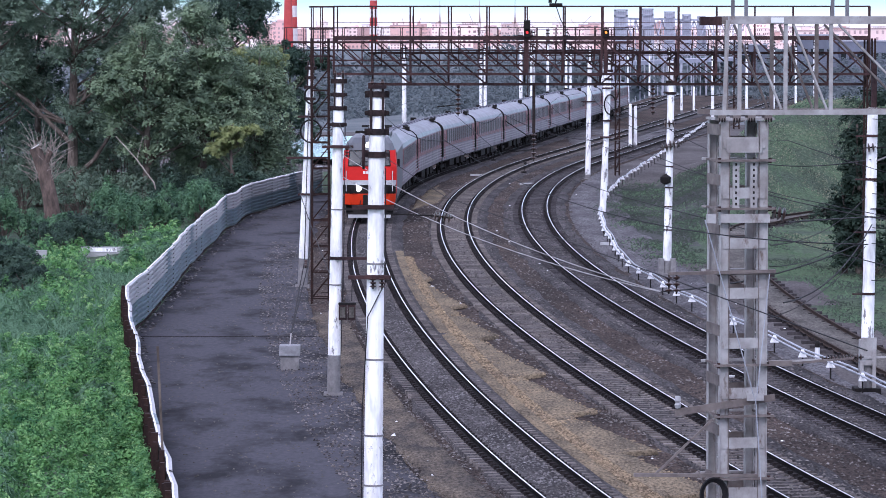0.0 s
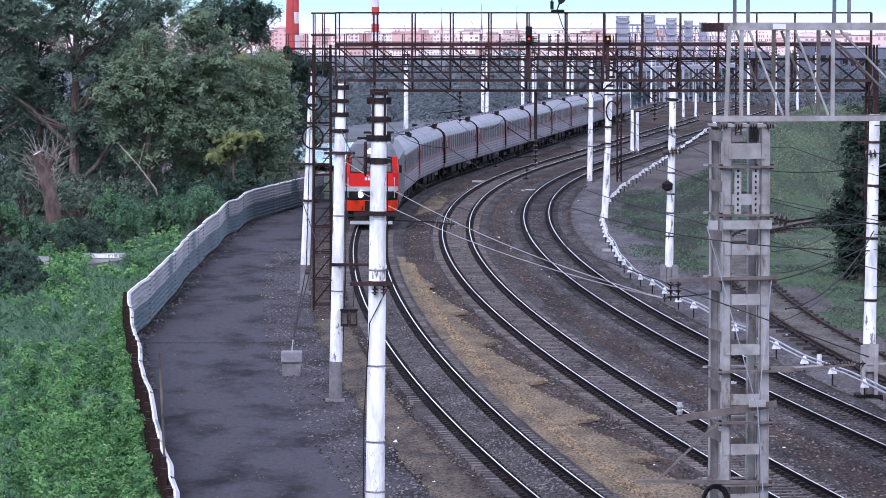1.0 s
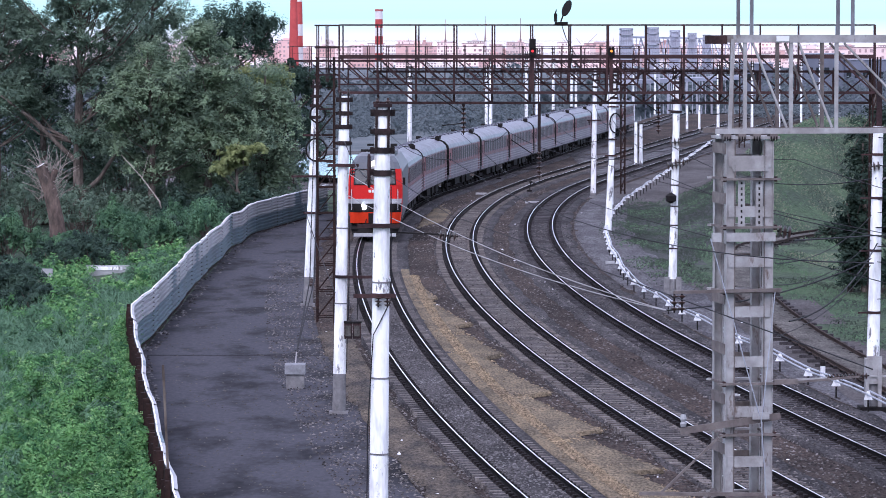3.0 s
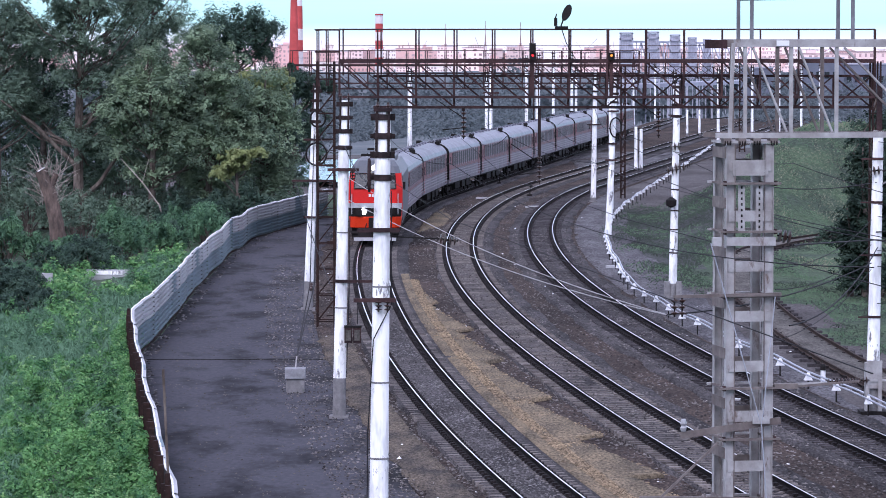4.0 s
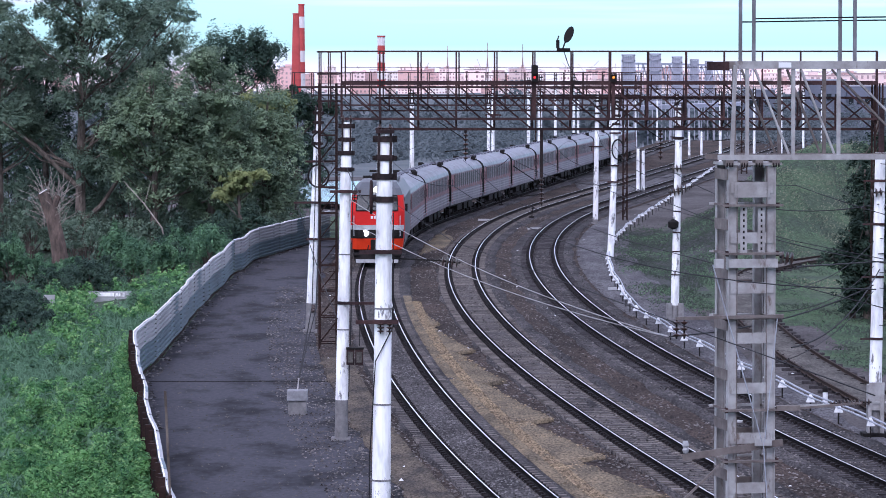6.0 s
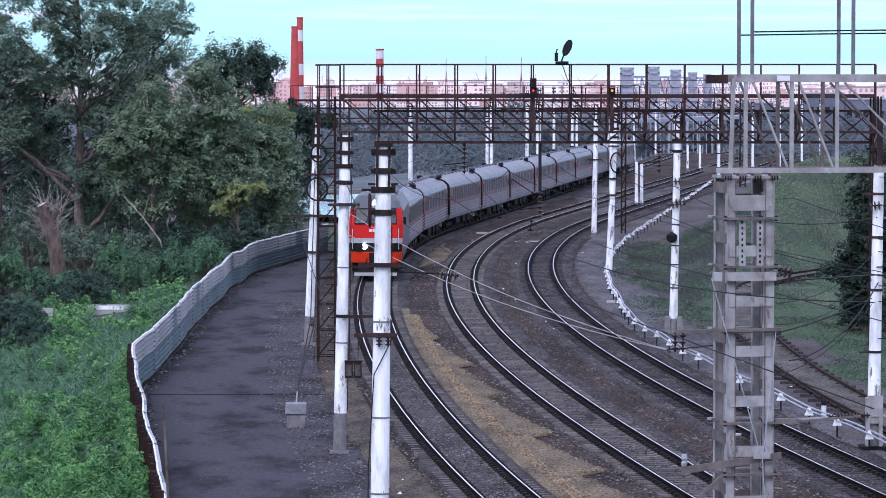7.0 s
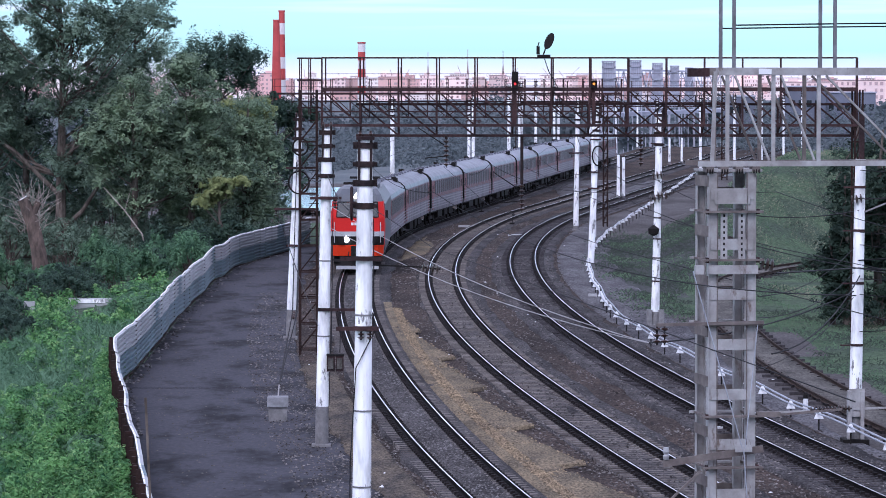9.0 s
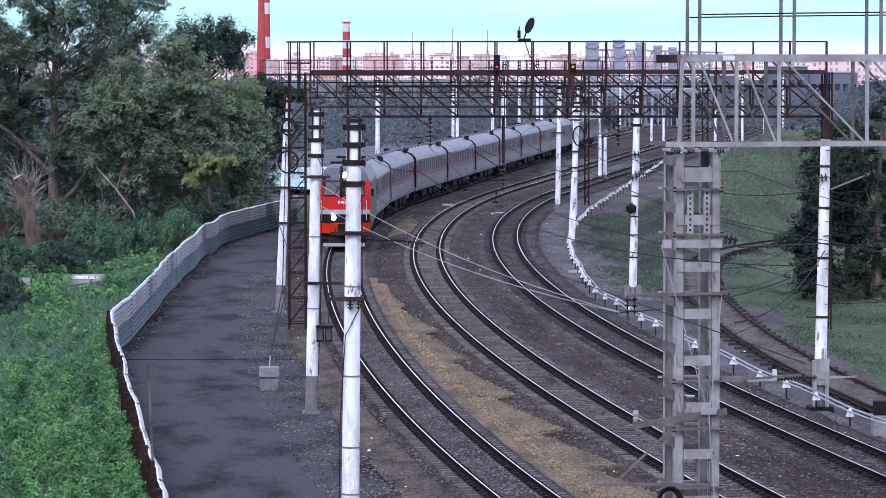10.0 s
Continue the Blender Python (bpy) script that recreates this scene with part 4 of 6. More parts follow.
            part("upright", Shape().beam((x, depth, zb), (x, depth, zt), 0.09, 0.09, M["rust"]), g)
            if i + 1 < len(cols):
                part("diagonal", Shape().beam((x, depth, zt), (cols[i + 1], depth, zb), 0.07, 0.07, M["rust"]), g)
                if depth and i > len(cols) * 0.4:
                    part("diagonal", Shape().beam((x, depth, zb), (cols[i + 1], depth, zt), 0.06, 0.06, M["rust"]), g)
    for x in xs:
        part("tie", Shape().beam((x, 0, z0 + 0.45), (x, 1.3, z0 + 0.2), 0.06, 0.06, M["rust"]), g)
        part("railing_post", Shape().beam((x, -0.05, z1 - 0.6), (x, -0.05, rail_top), 0.07, 0.07, M["rust"]), g)
        part("railing_post", Shape().beam((x + 0.12, 1.35, z1 - 0.6), (x + 0.12, 1.35, rail_top), 0.06, 0.06, M["rust"]), g)
    for d in (-0.05, 1.35):
        part("handrail", Shape().beam((x0, d, rail_top), (x1, d, rail_top), 0.06, 0.06, M["rust"]), g)
        part("handrail", Shape().beam((x0, d, (rail_top + z1) / 2), (x1, d, (rail_top + z1) / 2), 0.02, 0.02, M["rust"]), g)
    s = Shape()
    for i in range(4):
        s.box(((x0 + x1) / 2, 0.2 + 0.3 * i, z1 + 0.08), (x1 - x0, 0.2, 0.04), M["rust"])
    part("walkway", s, g)
    for lx, w in legs:
        for ex in (-w, w):
            for ey in (0.1, 1.2):
                part("leg", Shape().beam((lx + ex, ey, GROUND), (lx + ex, ey, z1), 0.075, 0.075, M["brownpaint"]), g)
        zz = GROUND + 0.3
        while zz < z0:
            for ey in (0.1, 1.2):
                part("leg_brace", Shape().beam((lx - w, ey, zz), (lx + w, ey, zz + 0.9), 0.045, 0.045, M["brownpaint"]), g)
                part("leg_brace", Shape().beam((lx - w, ey, zz), (lx + w, ey, zz), 0.05, 0.05, M["brownpaint"]), g)
            zz += 1.1
    return g


gantry(155.0, -4.6, 17.97, 9.0, 10.95, 12.3, 1.612, "rusty steel signal gantry with a railed walkway over the tracks", legs=((-5.2, 0.36), (18.06, 0.16)))
gantry(290.0, -12.5, 15.0, 8.3, 10.15, 11.32, 1.5, "distant rusty steel gantry with railings over the tracks", legs=((-12.5, 0.4), (13.8, 0.16)))
gantry(420.0, 10.0, 34.0, 8.1, 10.0, 11.0, 1.8, "far rusty steel gantry with railings over the tracks", legs=((10.0, 0.3), (33.6, 0.3)))




def gantry_gear():
    """Signals, lamp and drop brackets on the near gantry."""
    for x, mat in ((3.54, M["signalred"]), (6.86, M["amber"])):
        t = thing("railway_signal", "black signal head with a lit lamp on the gantry", "signal", "signals on the gantry", at=pose(x, 154.93, 11.1))
        tall = 0.7 if mat is M["signalred"] else 0.3
        part("head", Shape().box((0, 0, tall / 2 - 0.08), (0.27, 0.3, tall), M["dark"]), t)
        part("hood", Shape().box((0, -0.22, 0.26), (0.24, 0.14, 0.04), M["dark"]), t)
        part("lens", Shape().lathe((0, -0.16, 0.1), [(0.055, 0), (0.055, 0.02)], 12, mat, Matrix.Rotation(math.pi / 2, 3, "X")), t, "lit lens")
        part("stem", Shape().beam((0, 0.1, -1.6), (0, 0.1, 0.0), 0.14, 0.14, M["rust"]), t)
    f = thing("floodlight", "round floodlight tilted upwards on the gantry rail", "floodlight", at=pose(4.75, 154.9, 12.33))
    part("plate", Shape().box((0, 0, 0.05), (0.55, 0.3, 0.1), M["dark"]), f)
    part("bracket", Shape().beam((-0.02, 0, 0.1), (0.12, 0, 0.5), 0.08, 0.06, M["dark"]), f)
    part("ballast_box", Shape().box((-0.24, 0, 0.28), (0.14, 0.2, 0.34), M["dark"]), f)
    part("clip", Shape().beam((-0.26, 0, 0.42), (-0.2, 0, 0.62), 0.06, 0.05, M["clampiron"]), f)
    m = Matrix.Rotation(radians(24), 3, "Y") @ Matrix.Rotation(radians(62), 3, "X") @ Matrix.Scale(0.42, 3, (1, 0, 0)) @ Matrix.Scale(0.9, 3)
    part("reflector", Shape().lathe((0.22, 0, 0.66), [(0.12, -0.16), (0.30, -0.06), (0.42, 0.03), (0.36, 0.05)], 18, M["steel"], m), f, "grey reflector bowl")
    part("rim", Shape().lathe((0.22, 0, 0.66), [(0.42, 0.0), (0.47, 0.03), (0.42, 0.06)], 18, M["dark"], m), f)
    part("cable", Shape().tube([(0, -0.1, 0), (0.2, -0.12, -0.6), (0.6, -0.12, -1.3)], 0.02, 5, M["cable"]), f)
    for x, zb in ((3.85, 5.75), (8.9, 7.7), (12.0, 8.1), (0.64, 7.65)):
        t = thing("drop_bracket", "rusty post hanging from the gantry with insulators", "drop bracket", "drop brackets under the gantry", at=pose(x, 155.8, 0))
        part("post", Shape().beam((0, 0, zb + 1.2), (0, 0, 9.0), 0.13, 0.13, M["clampiron"]), t)
        s = Shape()
        insulator(s, (0, -0.05, zb + 1.2), (0, -0.05, zb), 6, 0.12, M["porcelain"])
        part("insulator", s, t)
        s = Shape()
        s.beam((-1.2, 0, zb + 1.7), (0.0, 0, zb + 0.9), 0.04, 0.04, M["dark"])
        s.beam((-0.9, 0, zb + 0.4), (0.1, 0, zb + 0.5), 0.04, 0.04, M["dark"])
        part("arm", s, t)
    c = thing("ladder_cage", "small rusty ladder cage beside the gantry leg", "ladder", at=pose(-5.4, 155.2, 0))
    for x in (-0.15, 0.24):
        part("post", Shape().beam((x, 0, 9.9), (x, 0, 12.28), 0.05, 0.05, M["rust"]), c)
        part("post", Shape().beam((x + 0.05, 0.8, 9.9), (x + 0.05, 0.8, 12.28), 0.05, 0.05, M["rust"]), c)
    for z in (12.28, 11.35, 10.2):
        part("rung", Shape().beam((-0.25, 0, z), (0.8, 0, z), 0.06, 0.07, M["rust"]), c)
    z = 0.2
    while z < 10:
        part("rung", Shape().beam((0.24, -0.02, z), (0.66, -0.02, z), 0.03, 0.03, M["brownpaint"]), c)
        z += 0.35


gantry_gear()


# ------------------------------------------------------------ near lattice portal
def portal():
    g = thing("steel_portal", "grey painted steel portal tower with a truss beam", "portal", at=pose(6.82, 85.0, 0, 0, 0, 10))
    a, f, k, top = 0.45, -0.6, 0.62, 9.3
    for ex in (-1, 1):
        for y in (f, k):
            ey = -1 if y < 0 else 1
            prof = [(-0.11, 0.0), (0.11, 0.0), (0.11, 0.16), (0.092, 0.16), (0.092, 0.018), (-0.092, 0.018), (-0.092, 0.16), (-0.11, 0.16)]
            n = len(prof)
            ring = [(ex * a + px, y - ey * py) for px, py in prof]
            s = Shape().add([(px, py, GROUND - 0.3) for px, py in ring] + [(px, py, top) for px, py in ring], [(i, (i + 1) % n, (i + 1) % n + n, i + n) for i in range(n)] + [tuple(range(n, 2 * n))], M["steel"])
            if ey < 0:
                # inner lips get the darker steel as painted shade
                for e in (-0.1, 0.1):
                    s.box((ex * a + e, y - 0.02, (top + GROUND) / 2), (0.02, 0.04, top - GROUND), M["brownshadesteel"] if e * ex < 0 else M["steel"])
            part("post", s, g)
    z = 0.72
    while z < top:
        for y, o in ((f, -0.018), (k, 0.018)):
            # rear and side battens are darker to paint depth
            part("batten", Shape().box((0, y + o, z), (2 * a + 0.1, 0.016, 0.25), M["steel"] if y < 0 else M["brownshadesteel"]), g)
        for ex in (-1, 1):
            part("batten", Shape().box((ex * (a + 0.122), 0, z + 0.3), (0.016, 1.2, 0.25), M["brownshadesteel"]), g)
        z += 1.155
    part("head_plate", Shape().box((0, f - 0.03, 8.76), (0.84, 0.02, 0.36), M["steel"]), g)
    for z in (8.40, 7.29, 5.8, 3.68, 2.5, 1.05):
        s = Shape()
        s.box((0, f - 0.07, z), (1.42, 0.16, 0.05), M["brownshadesteel"])
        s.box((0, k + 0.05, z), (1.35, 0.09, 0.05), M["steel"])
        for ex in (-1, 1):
            s.box((ex * 0.56, 0, z), (0.06, 1.3, 0.05), M["brownshadesteel"])
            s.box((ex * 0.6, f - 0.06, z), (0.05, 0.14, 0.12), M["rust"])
        part("collar", s, g, "steel angle collar")
    for ex in (-0.2, 0.22):
        s = Shape()
        s.box((ex, f - 0.035, 7.85), (0.16, 0.015, 1.08), M["steel"])
        for q in range(8):
            s.box((ex, f - 0.047, 7.4 + 0.13 * q), (0.04, 0.01, 0.06), M["dark"])
        part("slotted_plate", s, g, "slotted steel plate")
    s = Shape()
    for ex in (-0.55, -0.2, 0.15, 0.55):
        s.box((ex, f + 0.05, 9.38), (0.18, 0.3, 0.12), M["brownshadesteel"])
        for e in (-0.06, 0.0, 0.06):
            s.lathe((ex + e, f - 0.1, 9.28), [(0.018, 0), (0.018, 0.05), (0.01, 0.1)], 6, M["dark"])
    s.box((0.05, 0, 9.35), (1.3, 1.3, 0.06), M["steel"])
    part("bearing", s, g, "bolted bearing plates")
    # truss beam
    z0, z1 = 9.5, 11.62
    cols = [-0.12, 0.97, 2.05, 4.3, 6.5, 8.7, 10.9, 13.1]
    # rear truss takes the darker steel: painted shade and brown dirt together
    for d in (f, k):
        part("chord", Shape().beam((-0.8, d, z0), (16, d, z0), 0.12, 0.12, M["steel"] if d < 0 else M["brownshadesteel"]), g)
        part("chord", Shape().beam((-0.38, d, z1), (16, d, z1), 0.12, 0.18, M["steel"] if d < 0 else M["brownshadesteel"]), g)
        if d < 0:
            part("upright", Shape().beam((-0.48, d, z0), (-0.4, d, z1), 0.07, 0.08, M["steel"] if d < 0 else M["brownshadesteel"]), g)
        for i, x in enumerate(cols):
            part("upright", Shape().beam((x, d, z0), (x, d, z1), 0.08, 0.075, M["steel"] if d < 0 else M["brownshadesteel"]), g)
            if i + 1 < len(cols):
                part("diagonal", Shape().beam((x + 0.18, d, z1 - 0.1), (cols[i + 1] - 0.1, d, z0 + 0.08), 0.07, 0.045, M["steel"] if d < 0 else M["brownshadesteel"]), g)
    for x in cols:
        part("tie", Shape().beam((x, f, z0), (x, k, z0), 0.08, 0.06, M["steel"]), g)
        part("tie", Shape().beam((x + 0.2, f, z1), (x + 0.2, k, z1), 0.08, 0.06, M["steel"]), g)
    part("stub", Shape().box((-0.5, k, z1 - 0.02), (0.5, 0.14, 0.2), M["rust"]), g, "rusty end stub")
    # darker steel paints the top posts' dimmer look against bright sky
    for x in (0.03, 2.43, 4.65, 8.0):
        for d in (f, k):
            part("top_post", Shape().beam((x, d, z1), (x, d, 13.6), 0.075, 0.07, M["darksteel"]), g)
    for d in (f, k):
        part("top_bar", Shape().beam((-0.4, d, 13.62), (16, d, 13.62), 0.08, 0.1, M["darksteel"]), g)
    for d, z in ((f, 12.72), (k, 12.66)):
        part("wire", Shape().tube([(0.0, d, z - 0.04), (2.4, d, z), (15, d, z + 0.15)], 0.018, 5, M["cable"]), g)
    part("plate", Shape().box((0.75, f - 0.08, z1), (0.3, 0.02, 0.12), M["whiteglaze"]), g, "small pale plate")
    # brackets on the column
    s = Shape().beam((-1.82, f - 0.14, 5.82), (0.72, f - 0.14, 5.85), 0.1, 0.075, M["brownshadesteel"])
    b = part("cross_arm", s, g, "long rusty cross arm")
    for x in (-1.8, -1.62):
        s = Shape()
        insulator(s, (x, f - 0.14, 5.8), (x, f - 0.14, 5.35), 3, 0.09, M["porcelain"])
        part("insulator", s, b)
    b = part("cross_arm", Shape().beam((-1.65, f - 0.14, 2.62), (0.72, f - 0.14, 2.93), 0.05, 0.16, M["brownshadesteel"]), g, "grey steel arm")
    s = Shape().lathe((-1.58, f - 0.14, 2.72), [(0.06, 0), (0.08, 0.08), (0.05, 0.12), (0.08, 0.18), (0.06, 0.28)], 10, M["galvanised"])
    part("insulator", s, b, "white insulator")
    b = part("lower_arm", Shape().beam((-2.6, f - 0.12, 1.2), (0.3, f - 0.12, 1.12), 0.07, 0.08, M["brownshadesteel"]), g, "thin weathered steel arm")
    part("strut", Shape().beam((-2.1, f - 0.12, 1.2), (-0.75, f - 0.12, 2.45), 0.04, 0.05, M["brownshadesteel"]), b)
    for p, q in (((-0.98, f - 0.25, 7.05), (0.2, f - 0.25, 2.95)), ((0.55, f - 0.25, 5.8), (0.26, f - 0.25, 2.95)), ((0.23, f - 0.25, 2.95), (0.42, f - 0.25, 0.3))):
        part("guy_rod", Shape().tube([p, q], 0.013, 6, M["palecable"]), g, "pale guy rod")
    part("plate", Shape().box((0.23, f - 0.24, 2.95), (0.4, 0.03, 0.16), M["steel"]), g)
    s = Shape()
    for q in range(4):
        s.tube([(-0.75 + (0.24 + 0.03 * q) * math.cos(t), f - 0.2 - 0.03 * q, 0.72 + (0.3 + 0.03 * q) * math.sin(t)) for t in np.linspace(0, 2 * math.pi, 21)], 0.022, 5, M["cable"], caps=False)
    part("cable_coil", s, g, "coil of black cable")
    s = Shape()
    s.box((0.85, f - 0.1, 3.72), (0.55, 0.14, 0.12), M["brownshadesteel"])
    s.beam((1.0, f - 0.1, 3.7), (2.7, f + 0.2, 3.78), 0.04, 0.05, M["brownshadesteel"])
    part("side_box", s, g, "grey bracket box")
    s = Shape()
    insulator(s, (0.66, f, 7.2), (1.02, f, 7.14), 3, 0.16, M["porcelain"])
    part("insulator", s, g, "dark disc insulators")
    s = Shape()
    s.box((-0.8, f - 0.1, 7.07), (0.2, 0.16, 0.2), M["steel"])
    s.box((0, f - 0.1, 7.07), (1.16, 0.12, 0.2), M["steel"])
    part("clamp", s, g)
    for ex in (-1, 1):
        for ey in (-1, 1):
            part("post", Shape().box((15.3 + ex * a, ey * 0.6, (GROUND + z0) / 2), (0.2, 0.2, z0 - GROUND), M["steel"]), g)
    return g


portal()


def wires():
    """Contact and feeder wires; each hangs in a slack curve between its supports."""
    def span(p, q, sag, r=0.012, mat=None, name="overhead_wire", label="thin dark overhead wire"):
        p, q = Vector(p), Vector(q)
        s = Shape().tube([p.lerp(q, u) - Vector((0, 0, 4 * sag * u * (1 - u))) for u in np.linspace(0, 1, 17)], r, 5, mat or M["cable"])
        tagged(part(name, s), label, "wire", "overhead wires")
    for k in "ABC":
        for z, sag in ((6.0, 0.0), (7.8, 0.9)):
            ys = [62, 118, 156, 225, 282, 345]
            for a, b in zip(ys, ys[1:]):
                span((axis(k, a)[0], a, z), (axis(k, b)[0], b, z), sag * ((b - a) / 60) ** 2)
    span((5.0, 84.0, 5.4), (-3.2, 116.6, 6.7), 0.35, 0.012, M["steel"])
    span((5.2, 84.0, 5.35), (-3.2, 116.6, 7.4), 0.4, 0.012, M["steel"])
    span((5.0, 84.0, 5.4), (13.6, 118.0, 4.6), 0.3, 0.02)
    span((8.0, 85.0, 6.95), (13.75, 118.0, 5.35), 0.0, 0.022)
    span((13.75, 118.0, 5.35), (24.0, 128.0, 4.9), 0.2, 0.025)
    span((13.75, 118.0, 5.6), (26.0, 128.0, 7.6), 0.5, 0.02)
    span((8.0, 86.0, 5.0), (13.8, 118.0, 5.1), 0.5, 0.02)
    span((13.75, 118.0, 7.6), (24.0, 120.0, 8.3), 0.3, 0.015)
    for z, far, drop in ((8.5, 8.2, 0.2), (6.5, 6.9, 0.4), (6.1, 6.2, 0.5), (5.0, 5.4, 0.4), (4.5, 4.0, 0.3), (3.3, 3.9, 0.2)):
        span((13.8, 118.0, z), (27.0, 126.0, far), drop, 0.013)
    for z, far in ((6.4, 6.0), (5.9, 5.2), (4.7, 4.4)):
        span((7.6, 85.2, z), (13.6, 118.0, far), 0.35, 0.011)
    span((13.75, 118.0, 7.2), (10.7, 173.3, 6.6), 0.8, 0.018)
    span((10.7, 173.3, 6.6), (10.1, 225.5, 6.8), 0.8, 0.018)
    span((10.1, 225.5, 6.8), (11.2, 282, 7.0), 0.8, 0.02)
    span((-1.5, 84.0, 8.4), (-3.3, 116.8, 8.4), 0.4, 0.015)
    span((-3.3, 116.8, 8.4), (-6.0, 165.5, 8.2), 0.7, 0.018)
    span((-6.0, 165.5, 8.2), (-8.5, 235.0, 8.0), 0.9, 0.018)
    span((-6.9, 165.2, 5.5), (-3.6, 116.6, 3.6), 0.2, 0.016)


wires()


def earth_cable():
    """Pale cable on low stands beside the outer track, with white insulators along it."""
    c = thing("trackside_cable", "pale trackside cable on low stands with white insulators", "cable", at=pose(0, 0, 0))
    ys = steps(100, 430, 2.5)
    far = [(9.0, 206.0), (9.5, 224.0), (10.9, 246.0), (12.8, 268.0), (16.3, 300.0), (21.2, 343.0), (27.5, 400.0), (31.0, 432.0)]

    def x(y):
        return axis("C", y)[0] + 2.25 + 1.1 * smooth(170, 206, y) if y < 206 else along(far, y)

    def z(y):
        return 0.25 + 0.05 * math.cos(y * 0.42)
    for e in (0.0, 0.16):
        part("conductor", Shape().tube([(x(y) + e, y, z(y) + e * 0.4) for y in ys], 0.032, 6, M["palecable"]), c)
    y, i = 103.0, 0
    while y < 428:
        s = Shape()
        w = 0.11 + 0.06 * random.random()
        s.add([(-w, -0.1, -0.2), (w, -0.1, -0.2), (w, 0.1, -0.2), (-w, 0.1, -0.2), (-0.04, 0, 0.07), (0.04, 0, 0.07)], [(3, 2, 1, 0), (0, 1, 5, 4), (2, 3, 4, 5), (1, 2, 5), (3, 0, 4)], M["whiteglaze"])
        s.v = [(px + x(y) + 0.05, py + y, pz + z(y) + 0.02) for px, py, pz in s.v]
        s.box((x(y) + 0.05, y, (z(y) - 0.2 + GROUND - 0.1) / 2), (0.05, 0.05, z(y) - 0.1 - GROUND), M["dark"])
        part("insulator_stand", s, c, "white insulator stand")
        y += random.uniform(3.6, 5.6)


earth_cable()


def small_trackside_things():
    t = thing("marker_post", "short black and white marker post", "marker post", at=pose(13.4, 131.0, GROUND))
    part("stub", Shape().tube([(0, 0, -0.1), (0, 0, 0.35)], 0.09, 10, M["whiteglaze"]), t)
    part("top", Shape().lathe((0, 0, 0.35), [(0.1, 0), (0.1, 0.14), (0.06, 0.22)], 10, M["dark"]), t)
    t = thing("trackside_cabinet", "low grey trackside cabinet with dark gear on top", "cabinet", at=pose(15.1, 110.0, GROUND))
    part("body", Shape().box((0, 0, 0.3), (1.3, 0.8, 0.65), M["steel"]), t)
    part("lid", Shape().box((0, 0, 0.65), (1.4, 0.9, 0.06), M["galvanised"]), t)
    part("motor", Shape().box((-0.35, 0, 0.9), (0.55, 0.4, 0.45), M["dark"]), t)
    part("lever", Shape().beam((0.1, 0, 0.7), (0.1, 0, 1.35), 0.05, 0.05, M["steel"]), t)
    t = thing("post", "thin weathered post beside the fence", "post", at=pose(-6.35, 84.0, GROUND))
    part("shaft", Shape().beam((0.0, 0, -0.2), (-0.2, 0, 4.5), 0.055, 0.055, M["bark"]), t)
    t = thing("stone_slab", "pale stone slab lying in the weeds", "slab", at=pose(-18.6, 200.0, -0.42, 0, 0, -6))
    part("slab", Shape().box((0, 0, -0.75), (2.3, 0.8, 1.2), M["galvanised"]), t)
    part("edge", Shape().box((-0.1, -0.42, -0.28), (2.0, 0.06, 0.2), M["whitepaint"]), t)
    t = thing("stone_slab", "small pale stone slab lying in the weeds", "slab", at=pose(-21.9, 200.0, -0.55, 0, 0, 4))
    part("slab", Shape().box((0, 0, -0.8), (0.6, 0.5, 1.2), M["galvanised"]), t)
    for i, (x, y, l, a) in enumerate(((8.9, 197, 0.9, 70), (6.2, 272, 1.0, 85), (2.6, 288, 0.9, 75), (9.6, 122.0, 0.5, 60))):
        t = thing("sleeper_scrap", "pale scrap of timber lying by the track", "scrap", "scraps by the tracks", at=pose(x, y, -0.28, 0, 0, a))
        part("plank", Shape().box((0, 0, 0.06), (0.2, l, 0.14), M["lightgrey"]), t)
    for i, (y, k) in enumerate(((292, "B"), (318, "A"), (128, "A"))):
        x = axis(k, y)[0] + (1.6 if k != "A" or i else 1.5) - (3.1 if i == 2 else 0)
        t = thing("point_lever", "small dark point lever beside the rail", "lever", "levers by the tracks", at=pose(x, y, -0.25))
        part("base", Shape().box((0, 0, 0.08), (0.4, 0.3, 0.16), M["dark"]), t)
        part("lever", Shape().beam((0, 0, 0.1), (0.1, 0, 0.75), 0.07, 0.07, M["dark"]), t)
        part("weight", Shape().lathe((0.12, 0, 0.7), [(0.05, 0), (0.13, 0.05), (0.13, 0.15), (0.05, 0.2)], 10, M["dark"]), t)


small_trackside_things()


# ------------------------------------------------------------ train
def section(pts, ya, yb, mat, s, caps=True):
    """Extrude a cross-section of (x, z) from ya to yb."""
    n = len(pts)
    verts = [(x, ya, z) for x, z in pts] + [(x, yb, z) for x, z in pts]
    faces = [(i, (i + 1) % n, (i + 1) % n + n, i + n) for i in range(n)]
    if caps:
        faces += [tuple(reversed(range(n))), tuple(range(n, 2 * n))]
    return s.add(verts, faces, mat)


def bogie(s, y, gauge=0.79):
    for e in (-1.25, 1.25):
        for r in (-gauge, gauge):
            m = Matrix.Rotation(math.pi / 2, 3, "Y")
            s.lathe((r, y + e, 0.475), [(0.46, -0.06), (0.475, -0.02), (0.475, 0.06), (0.2, 0.07)], 14, M["dark"], m)
    for r in (-1.0, 1.0):
        s.box((r, y, 0.55), (0.16, 3.6, 0.25), M["dark"])
        for e in (-1.25, 1.25):
            s.box((r, y + e, 0.5), (0.25, 0.4, 0.4), M["dark"])


